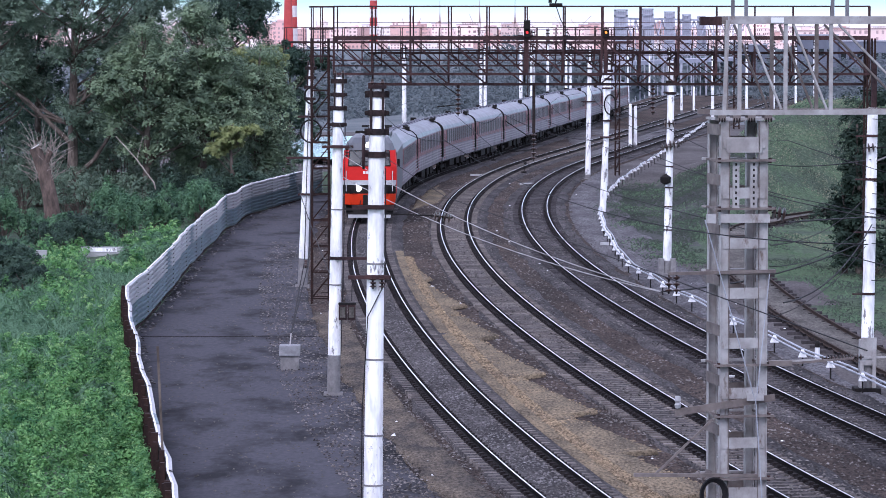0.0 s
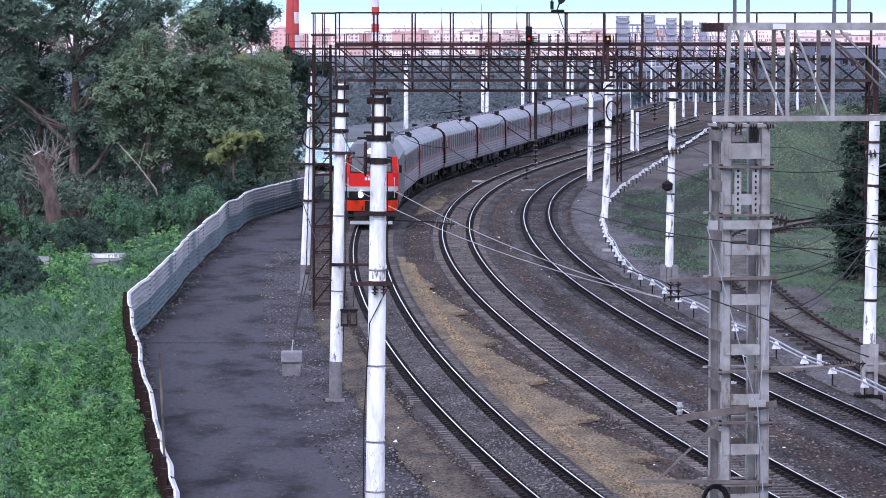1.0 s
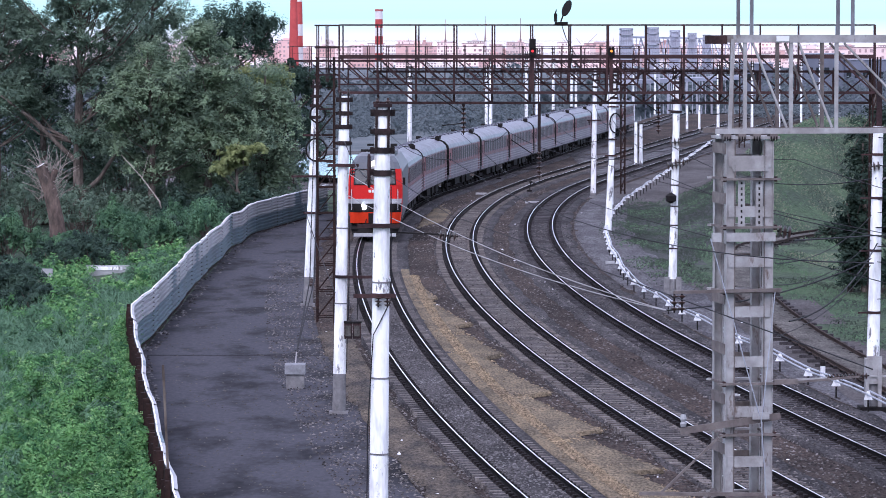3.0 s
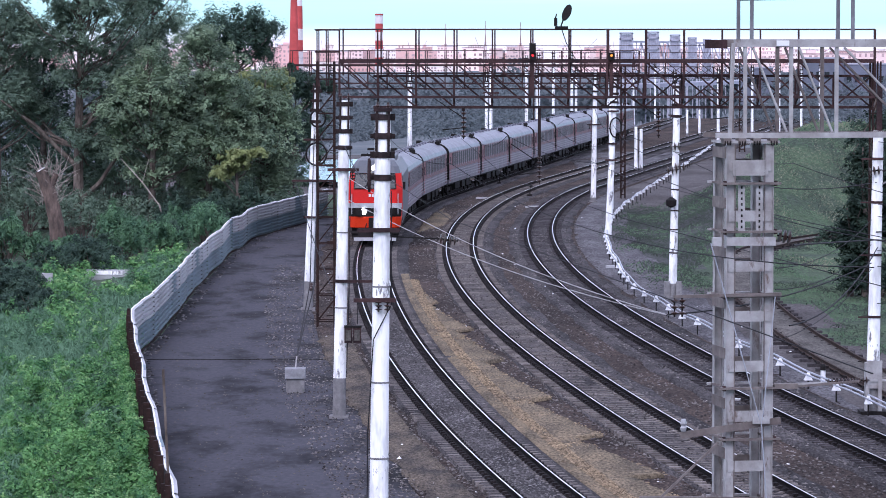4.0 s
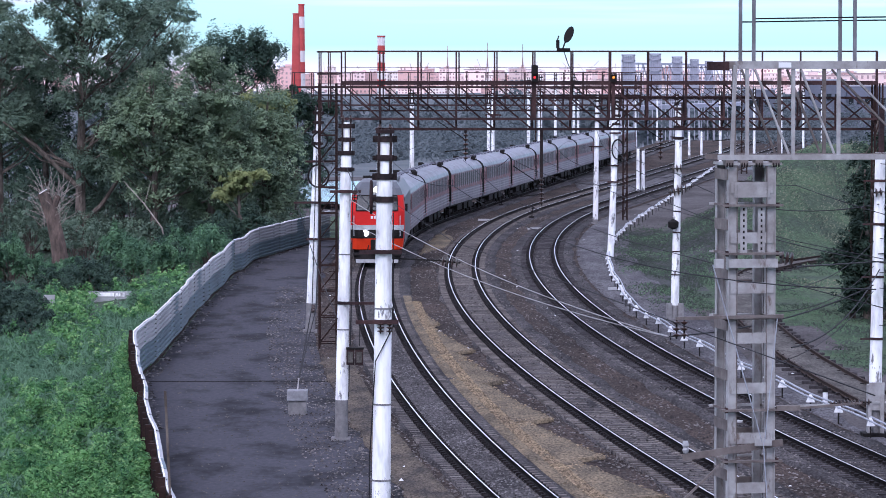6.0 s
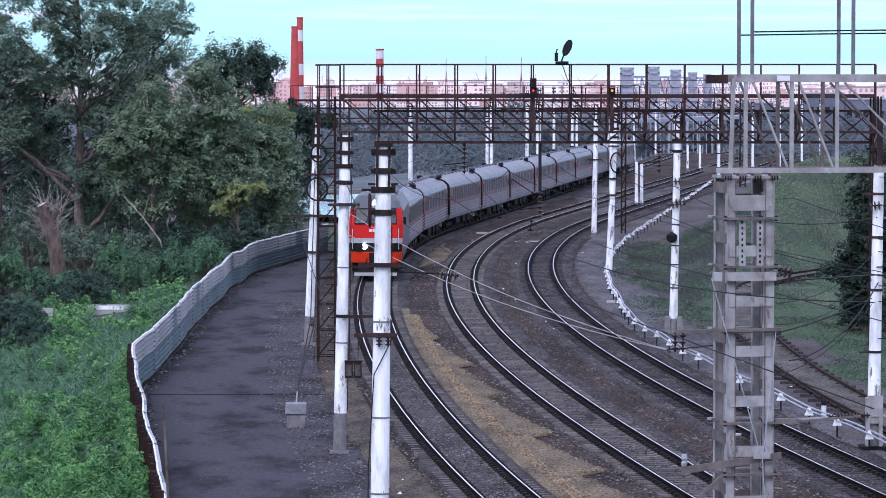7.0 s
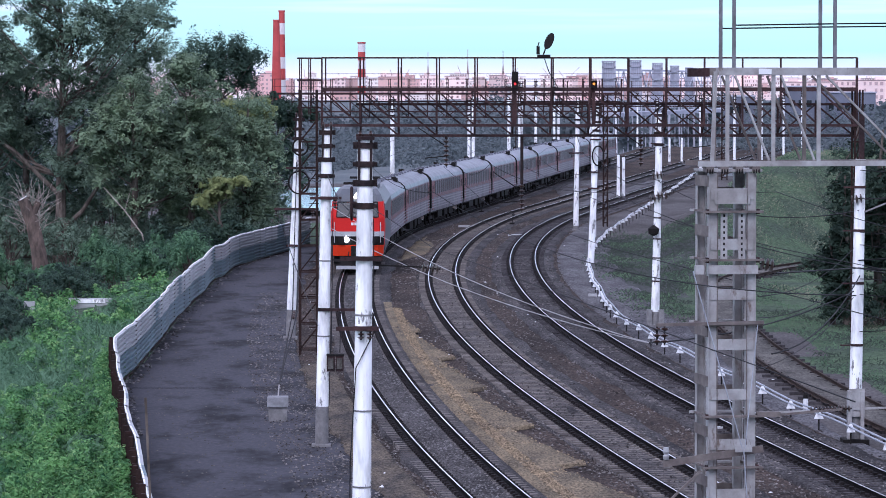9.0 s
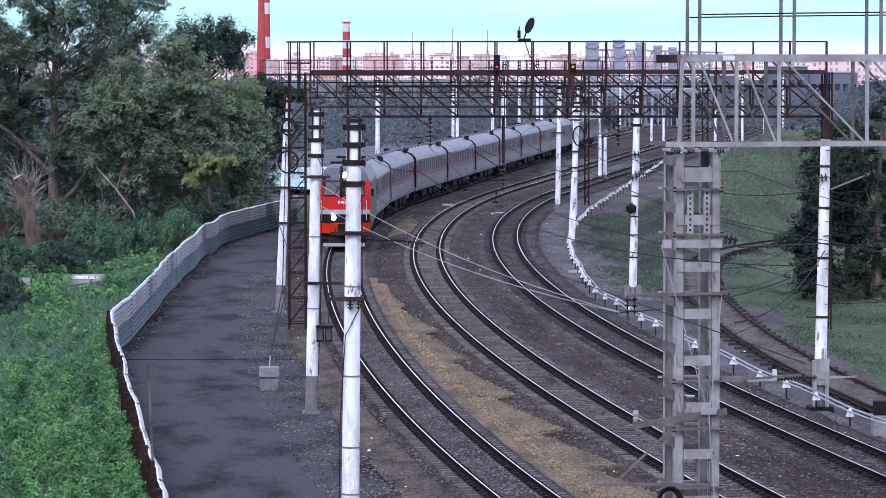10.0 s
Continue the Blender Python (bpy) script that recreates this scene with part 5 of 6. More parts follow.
CAR = [(-1.53, 1.1), (1.53, 1.1), (1.55, 1.4), (1.55, 3.5), (1.46, 3.75), (1.2, 4.0), (0.75, 4.2), (0.0, 4.3), (-0.75, 4.2), (-1.2, 4.0), (-1.46, 3.75), (-1.55, 3.5), (-1.55, 1.4)]
CAR_LEN = 22.5


def passenger_car():
    c = thing("passenger_car", "grey passenger carriage with a reddish window band and silver roof", "railway carriage", "carriages of the train")
    h = CAR_LEN / 2 - 0.5
    s = Shape()
    section([(-1.53, 1.1), (1.53, 1.1), (1.55, 1.4), (1.55, 3.5), (-1.55, 3.5), (-1.55, 1.4)], -h, h, M["cargrey"], s)
    part("body", s, c)
    s = Shape()
    section([p for p in CAR if p[1] >= 3.49], -h, h, M["carroof"], s)
    for k in range(9):
        s.box((0, -h + 1.6 + k * 2.4, 4.32), (0.5, 0.5, 0.12), M["carroof"])
    for x, y in ((-0.9, -h + 0.8), (0.6, -h + 1.2), (0.9, h - 1.0), (-0.5, h - 0.7)):
        s.box((x, y, 4.25), (0.35, 0.4, 0.3), M["dark"])
    part("roof", s, c, "silver rounded roof")
    for y in (-h, h):
        s = Shape()
        section([(px * 1.012, pz + 0.012) for px, pz in CAR if pz >= 1.3], y - 0.11, y + 0.11, M["dark"], s)
        part("end_frame", s, c, "dark carriage end")
    for e in (-1, 1):
        part("window_band", Shape().box((e * 1.552, 0, 2.86), (0.02, 2 * h - 0.4, 1.15), M["carred"]), c, "dull red band")
        # most ribs are paler than the wall, painting the corrugation's highlights
        for k in range(5):
            part("rib", Shape().box((e * 1.57, 0, 1.42 + 0.2 * k), (0.05, 2 * h - 0.3, 0.07), M["carpale"] if k < 4 else M["carred"]), c)
        for k in range(13):
            y = -h + 2.4 + k * (2 * h - 4.8) / 12
            w = part("window", Shape().box((e * 1.566, y, 2.92), (0.03, 0.98, 1.02), M["carred"]), c)
            part("pane", Shape().box((e * 1.575, y, 2.92), (0.03, 0.80, 0.95), M["carglass"]), w)
            if k:
                part("pillar", Shape().box((e * 1.57, y - (2 * h - 4.8) / 24, 2.9), (0.03, 0.27, 1.12), M["carpale"]), c, "pale pillar between windows")
        for y in (-h + 0.9, h - 0.9):
            d = part("door", Shape().box((e * 1.56, y, 2.25), (0.03, 0.8, 2.0), M["carred"]), c, "dull red end door")
            part("pane", Shape().box((e * 1.572, y, 2.8), (0.02, 0.5, 0.6), M["glass"]), d)
    for y in (-h - 0.27, h + 0.27):
        s = Shape()
        s.box((0, y, 2.5), (1.7, 0.62, 2.6), M["dark"])
        part("gangway", s, c, "black gangway bellows")
    s = Shape()
    bogie(s, -h + 3.6)
    bogie(s, h - 3.6)
    for y, l in ((-3.5, 3.0), (0.5, 2.0), (3.8, 2.4)):
        s.box((0.9, y, 0.8), (0.9, l, 0.6), M["dark"])
        s.box((-0.9, y, 0.8), (0.9, l, 0.6), M["dark"])
    s.box((0, 0, 1.02), (2.6, 2 * h, 0.16), M["dark"])
    part("underframe", s, c, "dark bogies and underfloor boxes")
    return c


def locomotive():
    c = thing("locomotive", "red electric locomotive with grey roof and lit headlamps", "locomotive")
    L = 20.6
    # the front is at y = 0, the body goes back along +y
    side = [(-1.5, 1.0), (1.5, 1.0), (1.56, 1.3), (1.56, 3.9), (1.1, 4.6), (-1.1, 4.6), (-1.56, 3.9), (-1.56, 1.3)]
    s = Shape()
    section(side, 3.1, L, M["locogrey"], s)
    part("body", s, c, "grey side walls and roof")
    # cab: slanted face in bands
    rows = [(0.95, 0.34, 1.46), (1.6, 0.12, 1.54), (2.12, 0.03, 1.57), (2.4, 0.0, 1.58), (3.2, 0.06, 1.58), (4.15, 0.42, 1.50), (4.55, 0.72, 1.36), (4.88, 1.15, 1.12), (5.05, 1.9, 0.86)]
    cols = [M["orange"], M["dark"], M["lightgrey"], M["red"], M["red"], M["locogrey"], M["locogrey"], M["locogrey"]]
    s = Shape()
    for z, y, w in rows:
        s.v += [(-w, 3.2, z), (-w, y + 0.28, z), (-w * 0.8, y, z), (w * 0.8, y, z), (w, y + 0.28, z), (w, 3.2, z)]
    for r, mt in enumerate(cols):
        for k in range(5):
            s.f.append((6 * r + k, 6 * r + k + 1, 6 * r + k + 7, 6 * r + k + 6))
            s.k.append(s.slot(mt if k in (1, 2, 3) or r > 4 else (M["red"] if r > 0 else M["orange"])))
    s.f.append(tuple(6 * 8 + k for k in range(6)))
    s.k.append(s.slot(M["locogrey"]))
    part("cab", s, c, "red cab with orange skirt, grey stripe and grey cap")
    for e in (-1, 1):
        s = Shape()
        s.add([(e * 0.04, 0.088, 3.28), (e * 1.2, 0.088, 3.28), (e * 1.14, 0.40, 4.1), (e * 0.04, 0.40, 4.1)], [(0, 1, 2, 3)] if e > 0 else [(3, 2, 1, 0)], M["glass"])
        s.v = [(x, y - 0.03, z) for x, y, z in s.v]
        pane = part("windscreen", s, c, "dark glass windscreen")
        s = Shape()
        corners = [(e * 0.03, 0.05, 3.25), (e * 1.23, 0.05, 3.25), (e * 1.17, 0.365, 4.13), (e * 0.03, 0.365, 4.13)]
        for k in range(4):
            s.beam(corners[k], corners[(k + 1) % 4], 0.05, 0.05, M["dark"])
        part("frame", s, pane, "black rubber frame")
        part("wiper", Shape().beam((e * 0.62, 0.0, 3.22), (e * 0.3, 0.2, 3.85), 0.03, 0.03, M["dark"]), c)
        part("handrail", Shape().tube([(e * 1.36, 0.02, 1.75), (e * 1.36, -0.04, 2.0), (e * 1.36, -0.02, 2.75), (e * 1.36, 0.06, 2.95)], 0.022, 6, M["lightgrey"]), c)
        part("step", Shape().box((e * 1.2, 0.12, 0.62), (0.4, 0.2, 0.05), M["dark"]), c)
        part("brake_hose", Shape().tube([(e * 0.5, 0.1, 1.2), (e * 0.55, -0.12, 0.95), (e * 0.62, -0.1, 0.7)], 0.03, 6, M["dark"]), c)
        s = Shape()
        m = Matrix.Rotation(math.pi / 2, 3, "X")
        s.lathe((e * 0.92, 0.02, 1.88), [(0.24, -0.04), (0.24, 0.05), (0.15, 0.06)], 16, M["dark"], m)
        lamp = part("buffer_lamp", s, c)
        part("lens", Shape().lathe((e * 0.66, -0.02, 1.92), [(0.18, -0.01), (0.165, 0.015)], 16, M["headlight"], m), lamp)
        part("mirror", Shape().box((e * 1.7, 0.9, 3.4), (0.16, 0.08, 0.45), M["dark"]), c)
    m = Matrix.Rotation(math.pi / 2, 3, "X")
    s = Shape().lathe((0.0, 0.66, 4.42), [(0.26, -0.2), (0.26, 0.06), (0.2, 0.08)], 16, M["locogrey"], m)
    lamp = part("searchlight", s, c)
    part("lens", Shape().lathe((0.0, 0.57, 4.42), [(0.23, -0.01), (0.22, 0.015)], 18, M["searchlight"], m), lamp)
    s = Shape()
    for x, w in ((-0.3, 0.14), (-0.08, 0.2), (0.16, 0.2), (0.36, 0.1)):
        s.box((x, 0.02, 2.85), (w, 0.03, 0.16), M["whiteglaze"])
    part("emblem", s, c, "white emblem bars")
    s = Shape()
    s.box((0, 0.1, 1.2), (0.75, 0.5, 0.7), M["dark"])
    s.box((0, -0.25, 1.05), (0.3, 0.7, 0.3), M["dark"])
    part("coupler", s, c, "black automatic coupler")
    s = Shape()
    s.add([(-1.45, 0.25, 0.75), (1.45, 0.25, 0.75), (1.3, 0.0, 0.22), (-1.3, 0.0, 0.22), (-1.45, 0.4, 0.75), (1.45, 0.4, 0.75), (1.3, 0.15, 0.22), (-1.3, 0.15, 0.22)], [(0, 3, 2, 1), (4, 5, 6, 7), (0, 1, 5, 4), (2, 3, 7, 6)], M["dark"])
    s.box((0, -0.02, 0.28), (2.5, 0.05, 0.2), M["lightgrey"])
    part("plough", s, c, "black snow plough with pale lower edge")
    s = Shape()
    for y in (4.2, L - 4.2):
        bogie(s, y)
    s.box((0, L / 2, 0.85), (2.8, L - 1.5, 0.5), M["dark"])
    part("underframe", s, c)
    for y in (4.6, L - 3.5):
        s = Shape()
        s.box((0, y, 4.68), (1.7, 1.7, 0.14), M["dark"])
        for e in (-0.7, 0.7):
            s.beam((e, y - 0.8, 4.7), (e * 0.6, y + 0.8, 5.1), 0.08, 0.08, M["dark"])
        s.beam((-0.95, y - 0.7, 5.1), (0.95, y - 0.7, 5.1), 0.1, 0.08, M["dark"])
        s.beam((-0.95, y - 0.3, 5.15), (0.95, y - 0.3, 5.15), 0.1, 0.08, M["dark"])
        part("pantograph", s, c, "folded dark pantograph")
    for k in range(5):
        part("roof_box", Shape().box((0.1, 6.8 + k * 2.0, 4.72), (1.8, 1.5, 0.36), M["locogrey"]), c)
    for x, y in ((-0.9, 3.6), (0.9, 3.4), (0.8, 8.0), (-0.8, 12.0)):
        s = Shape()
        insulator(s, (x, y, 4.5), (x, y, 5.0), 4, 0.1, M["porcelain"])
        part("insulator", s, c)
    return c


def train(front):
    lo = locomotive()
    x, s = axis("A", front + 10)
    x0, _ = axis("A", front)
    lo.matrix_world = pose(x0, front, 0, 0, 0, -math.degrees(math.atan(s)))
    car = passenger_car()
    y = front + 21.2 + CAR_LEN / 2
    for i in range(11):
        x, s = axis("A", y)
        m = pose(x, y, 0, 0, 0, -math.degrees(math.atan(s)))
        if i == 0:
            car.matrix_world = m
        else:
            copy_thing(car, m)
        y += CAR_LEN * math.cos(math.atan(s))


train(216.0)


# ------------------------------------------------------------ trees and plants
def clumped(at, rad, subs, per, rng, squash=0.8, small=0.42, low=-0.45, spiky=1.0):
    """Leaf places and directions: clumps made of small tufts, leaves near the tufts' skins."""
    t, d = lumps(at, np.stack([rad, rad, rad * squash], 1), subs, rng, shell=0.3, low=low)
    q = np.repeat(rad, subs)[:, None] * small * rng.uniform(0.6, 1.25, (len(t), 1))
    c, e = lumps(t, np.concatenate([q, q, q * spiky], 1), per, rng, shell=0.45, low=-0.5)
    return c, e + 0.9 * np.repeat(d, per, 0)


def tree(x, y, height, crowns, seed, mat, leaf=0.18, boughs=(), lean=(0, 0), label="tall leafy tree with a dark green crown", clump=1.25, per=46, subs=11, spiky=1.0, thick=1.0, dense=1.55, group="trees beyond the fence"):
    """A tapered trunk, limbs to each clump of leaves; crowns are (x, y, z, radius, half height, clumps) about the foot."""
    rng = np.random.default_rng(seed)
    t = thing("tree", label, "tree", group, at=pose(x, y, ground_z(x, y)))
    s = Shape()
    r0 = (0.014 * height + 0.06) * thick
    trunk = [Vector((lean[0] * u + 0.22 * math.sin(5 * u + seed) * u, lean[1] * u + 0.2 * math.cos(4 * u + seed) * u, height * 0.9 * u)) for u in np.linspace(0, 1, 9)]
    trunk[0].z = -0.4
    s.tube(trunk, [r0 * (1.12 - u) + 0.025 for u in np.linspace(0, 1, 9)], 9, M["bark"])
    for bough in boughs:
        s.tube([Vector(q) for q in bough], [r0 * 0.55 * (1 - 0.22 * i) for i in range(len(bough))], 7, M["bark"])
    at, rad = [], []
    for cx, cy, cz, rr, rh, n in crowns:
        for i in range(int(n * dense)):
            d = rng.normal(size=3)
            d /= np.linalg.norm(d)
            q = rng.uniform(0, 1) ** 0.45
            c = Vector((cx + d[0] * rr * q, cy + d[1] * rr * q, cz + d[2] * rh * q))
            at.append(c)
            rad.append(clump * rng.uniform(0.55, 1.2))
            if i % 3 == 0:
                z = min(max(c.z - 0.75 * math.hypot(c.x, c.y) - 0.5, 0.28 * height), 0.84 * height)
                k = min(int(z / (height * 0.9) * 8), 7)
                p = trunk[k].lerp(trunk[k + 1], min(max(z / (height * 0.9) * 8 - k, 0), 1))
                mid = p.lerp(c, 0.55) + Vector((rng.normal() * 0.2, rng.normal() * 0.2, -0.12 * (c - p).length))
                w = r0 * (0.2 + 0.14 * rng.uniform())
                s.tube([p, mid, c], [w, w * 0.6, 0.02], 5, M["bark"], caps=False)
    part("trunk", s, t)
    c, f = clumped(np.array(at), np.array(rad), subs, per, rng, spiky=spiky)
    ob = new("crown", leaves_mesh("crown", c, leaf, mat, rng, facing=f + np.array([0, 0, 0.5]), loose=0.3, aspect=0.6, upright=0.5))
    ob.parent = t
    return t


# the group beyond the fence
tree(-25.2, 250, 21.5, [(-0.4, 0, 14.5, 4.6, 4.6, 44), (-2.2, 0, 19.5, 2.8, 2.4, 16), (3.0, 0, 16.4, 2.5, 3.2, 20), (2.2, 0, 10.6, 2.8, 2.4, 18), (-4.2, 0.5, 9.2, 2.2, 1.6, 10), (0.6, 0.4, 6.2, 2.4, 1.8, 12)], 11, M["leafdark"], boughs=[[(0, 0, 4.7), (-1.35, -0.3, 6.0), (-2.9, -0.5, 7.6), (-5.2, -0.4, 9.3)], [(0.1, 0, 2.4), (1.5, -0.5, 3.7), (2.7, -0.8, 5.5), (4.0, -0.8, 6.6)], [(0, 0, 6.0), (0.7, -0.3, 7.6), (1.5, -0.3, 9.4)]], label="tall leafy tree with forked pale brown limbs")
tree(-31.2, 253, 20.0, [(0, 0, 14.0, 4.0, 5.0, 40), (1.6, 0, 8.6, 2.6, 2.0, 14)], 13, M["leafdark"])
tree(-20.0, 247, 13.8, [(0.2, 0, 9.4, 2.6, 3.4, 30), (2.4, -0.4, 6.8, 2.2, 2.4, 18), (-1.9, 0, 7.6, 1.6, 1.9, 11), (0.4, 0.4, 4.6, 2.0, 1.5, 10)], 12, M["leaf"], boughs=[[(0, 0, 3.2), (1.2, -0.2, 4.6), (2.6, -0.3, 6.0)]], label="leafy tree with a fresh green crown and grey trunk")
tree(-16.2, 248, 14.0, [(0, 0, 8.8, 2.7, 4.2, 36), (1.9, 0, 6.0, 2.2, 2.3, 18), (-0.6, 0, 12.6, 1.5, 1.2, 8), (0.2, 0.4, 3.8, 1.9, 1.6, 10)], 14, M["leaf"], label="leafy tree with a fresh green crown and grey trunk")
tree(-13.4, 257, 12.6, [(0, 0, 10.0, 1.7, 1.5, 12), (1.6, 0, 9.6, 1.2, 1.0, 6)], 24, M["leafyellow"], clump=0.8, label="tree with a yellowish green top")
tree(-12.7, 252, 11.8, [(0, 0, 7.4, 2.1, 3.4, 28), (0.6, 0, 3.6, 1.8, 1.7, 13)], 15, M["leaf"], boughs=[[(0.1, 0, 3.4), (0.5, -0.3, 5.2), (0.2, -0.3, 6.6)]], label="leafy tree beside the fence with bare inner twigs")
tree(-21.6, 266, 18.9, [(0, 0, 12.6, 3.2, 4.6, 40), (1.2, 0, 17.2, 1.9, 1.5, 10)], 16, M["leafdark"])
# dark outline against the sky put into these two trees' leaves
tree(-16.2, 280, 16.6, [(0, 0, 13.4, 3.1, 2.1, 28), (2.3, 0, 13.6, 1.5, 1.8, 9), (-2.4, 0, 12.0, 1.8, 1.6, 10)], 17, M["leafdeepshade"], spiky=2.6, clump=0.95, label="tree with upright pointed shoots, backlit darkness in its leaf colour")
tree(-12.0, 283, 12.2, [(0, 0, 9.7, 2.1, 1.5, 15), (2.0, 0, 9.3, 1.4, 1.2, 9), (0.6, 0, 6.0, 1.9, 2.4, 14)], 19, M["leafdeepshade"], spiky=2.2, clump=0.7, label="tree with upright pointed shoots, backlit darkness in its leaf colour")
tree(-18.6, 262, 12.5, [(0, 0, 8.0, 3.4, 3.6, 26)], 23, M["leafdark"])
tree(-35.0, 272, 19.5, [(0, 0, 12.0, 4.6, 6.0, 42)], 18, M["leafdark"])
tree(-28.6, 260, 15.5, [(0, 0, 10.4, 3.2, 4.4, 30)], 21, M["leafdeepshade"])
tree(-23.4, 262, 10.5, [(0, 0, 7.0, 2.8, 2.6, 20)], 22, M["leafdeepshade"])
tree(-13.9, 243, 6.2, [(0, 0, 4.7, 1.5, 0.7, 13), (-0.9, 0, 4.0, 0.9, 0.5, 6), (1.0, 0, 5.0, 0.8, 0.4, 5)], 20, M["leafyellow"], leaf=0.18, clump=0.5, label="small tree with yellowish green leaves")


def pollard():
    rng = np.random.default_rng(77)
    x, y = -25.3, 238.0
    t = thing("pollarded_trunk", "dead pollarded trunk topped with bare pale twigs", "dead tree", at=pose(x, y, ground_z(x, y)))
    s = Shape()
    s.tube([(0.05, 0, -0.4), (-0.15, 0, 1.5), (-0.55, 0, 3.4), (-1.15, 0, 4.9)], [0.60, 0.50, 0.47, 0.40], 10, M["deadwood"])
    s.tube([(-0.6, 0, 3.6), (-0.15, 0, 4.7)], [0.26, 0.2], 8, M["deadwood"])
    part("trunk", s, t)
    part("cut_face", Shape().lathe((-1.17, -0.05, 4.92), [(0.36, -0.02), (0.29, 0.03)], 12, M["whiteglaze"], Matrix.Rotation(radians(-35), 3, "Y")), t, "pale sawn face")
    s = Shape()
    for i in range(90):
        a, e = rng.uniform(-1.3, 1.3), rng.uniform(-0.5, 0.5)
        p = Vector((rng.uniform(-1.3, 0.2), rng.uniform(-0.2, 0.2), rng.uniform(2.6, 4.9)))
        l = rng.uniform(0.8, 2.3)
        q = p + Vector((math.sin(a) * l, e, math.cos(a) * l))
        s.tube([p, p.lerp(q, 0.5) + Vector((0, 0, 0.1)), q], [0.02, 0.015, 0.006], 4, M["paletwig"], caps=False)
    part("twig_spray", s, t, "bare pale twigs", kind="stuff")
    t = thing("fallen_branch", "bare pale branch leaning among the bushes", "branch", at=pose(-18.5, 235.0, ground_z(-18.5, 235.0)))
    part("limb", Shape().tube([(0.3, 0, 1.2), (0, 0, 2.6), (-1.1, 0, 4.1), (-2.45, 0, 5.6)], [0.05, 0.05, 0.042, 0.025], 6, M["paletwig"]), t)
    part("twig", Shape().tube([(-1.1, 0, 4.1), (-0.7, 0.2, 5.6)], [0.024, 0.012], 5, M["paletwig"]), t)


pollard()


def bush(x, y, w, h, seed, mat, per=26, leaf=0.2, label="dense dark green bush", spiky=1.0, domes=11):
    """Thin stems from one root, each ending in a dome of leafy tufts."""
    rng = np.random.default_rng(seed)
    t = thing("bush", label, "bush", "bushes beyond the fence", at=pose(x, y, ground_z(x, y)))
    s = Shape()
    at, rad = [], []
    for i in range(domes):
        a, q = i * 2.4 + rng.uniform(-0.4, 0.4), math.sqrt((i + 0.3) / domes)
        e = Vector((math.cos(a) * w * q * 0.8, math.sin(a) * w * q * 0.8, h * (0.78 - 0.5 * q * q) * rng.uniform(0.75, 1.1)))
        s.tube([(0, 0, -0.2), e * 0.5 + Vector((0, 0, 0.1)), e], [0.045, 0.03, 0.01], 4, M["bark"], caps=False)
        at.append(e)
        rad.append(w * rng.uniform(0.3, 0.46))
    part("stem", s, t)
    c, f = clumped(np.array(at), np.array(rad), 8, per, rng, squash=min(1.1 * h / (2 * w), 1.5), small=0.45, spiky=spiky)
    c[:, 2] = np.abs(c[:, 2])
    ob = new("foliage", leaves_mesh("foliage", c, leaf, mat, rng, facing=f + np.array([0, 0, 0.4]), loose=0.45, upright=0.9 if spiky > 1 else 0.2, aspect=0.32 if spiky > 1 else 0.45))
    ob.parent = t


random.seed(5)
# back row darker than the trees, deep shade painted into its leaves
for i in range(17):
    bush(-40 + 1.75 * i, random.uniform(264, 290), random.uniform(2.6, 3.6), random.uniform(8.0, 11.0), 500 + i, M["leafdeepshade"], leaf=0.36, per=22, label="tall dark thicket behind the trees")
for i in range(16):
    bush(-38 + 1.75 * i, random.uniform(256, 262), random.uniform(2.2, 2.9), random.uniform(5.0, 7.5), 540 + i, M["leafdark"], leaf=0.27, per=22, label="tall dark thicket behind the trees")
for i in range(22):
    y = random.uniform(238, 258)
    bush(along(FENCE, min(y, 256)) - random.uniform(1.5, 22), y, random.uniform(1.5, 2.4), random.uniform(2.2, 4.4), 100 + i, M["leafdark"])
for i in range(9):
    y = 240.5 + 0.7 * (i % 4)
    bush(along(FENCE, y) - 1.6 - 0.7 * i, y, 1.3, 2.6 + 0.3 * (i % 3), 600 + i, M["leafdeepshade"], label="dense dark green bush behind the fence")
for i in range(44):
    y = random.uniform(212, 236)
    x = along(FENCE, y) - 1.6 - 19 * (i + random.random()) / 44
    if abs(x / y + 0.1055) < 0.007:
        continue
    bush(x, y, random.uniform(0.9, 1.6), random.uniform(1.7, 3.1), 150 + i, M[("shrub", "shrub", "leafdeepshade")[i % 3]], leaf=0.22, per=26, spiky=2.7, label="dense green shrub with upright shoots")
for i in range(10):
    y = random.uniform(208, 232)
    bush(-0.1055 * y + random.uniform(-1.6, 1.6), y, random.uniform(0.8, 1.2), random.uniform(0.8, 1.2), 240 + i, M["shrub"], leaf=0.2, per=20, label="low green shrub round the dead trunk")
for i in range(13):
    y = random.uniform(172, 202)
    x = -0.119 * y + random.uniform(-1.5, 1.3)
    if -0.1145 < x / y < -0.106 and y < 199:
        y += 26
    bush(x, y, random.uniform(1.1, 1.7), random.uniform(1.7, 2.6), 200 + i, M["leafdeepshade"], leaf=0.16, label="dark green shrub among the weeds")
for i, (k, y) in enumerate(((-0.121, 170), (-0.118, 176), (-0.113, 168), (-0.104, 203), (-0.098, 206), (-0.109, 205), (-0.093, 209))):
    bush(k * y, y, 1.2, 1.4 + 0.3 * (i % 3), 620 + i, M["leafdeepshade"], leaf=0.16, label="dark green shrub among the weeds")


def weeds():
    """Leafy weeds in mounds near the camera, sweeps of tall grass farther out, each mound built of small tufts."""
    rng = np.random.default_rng(3)
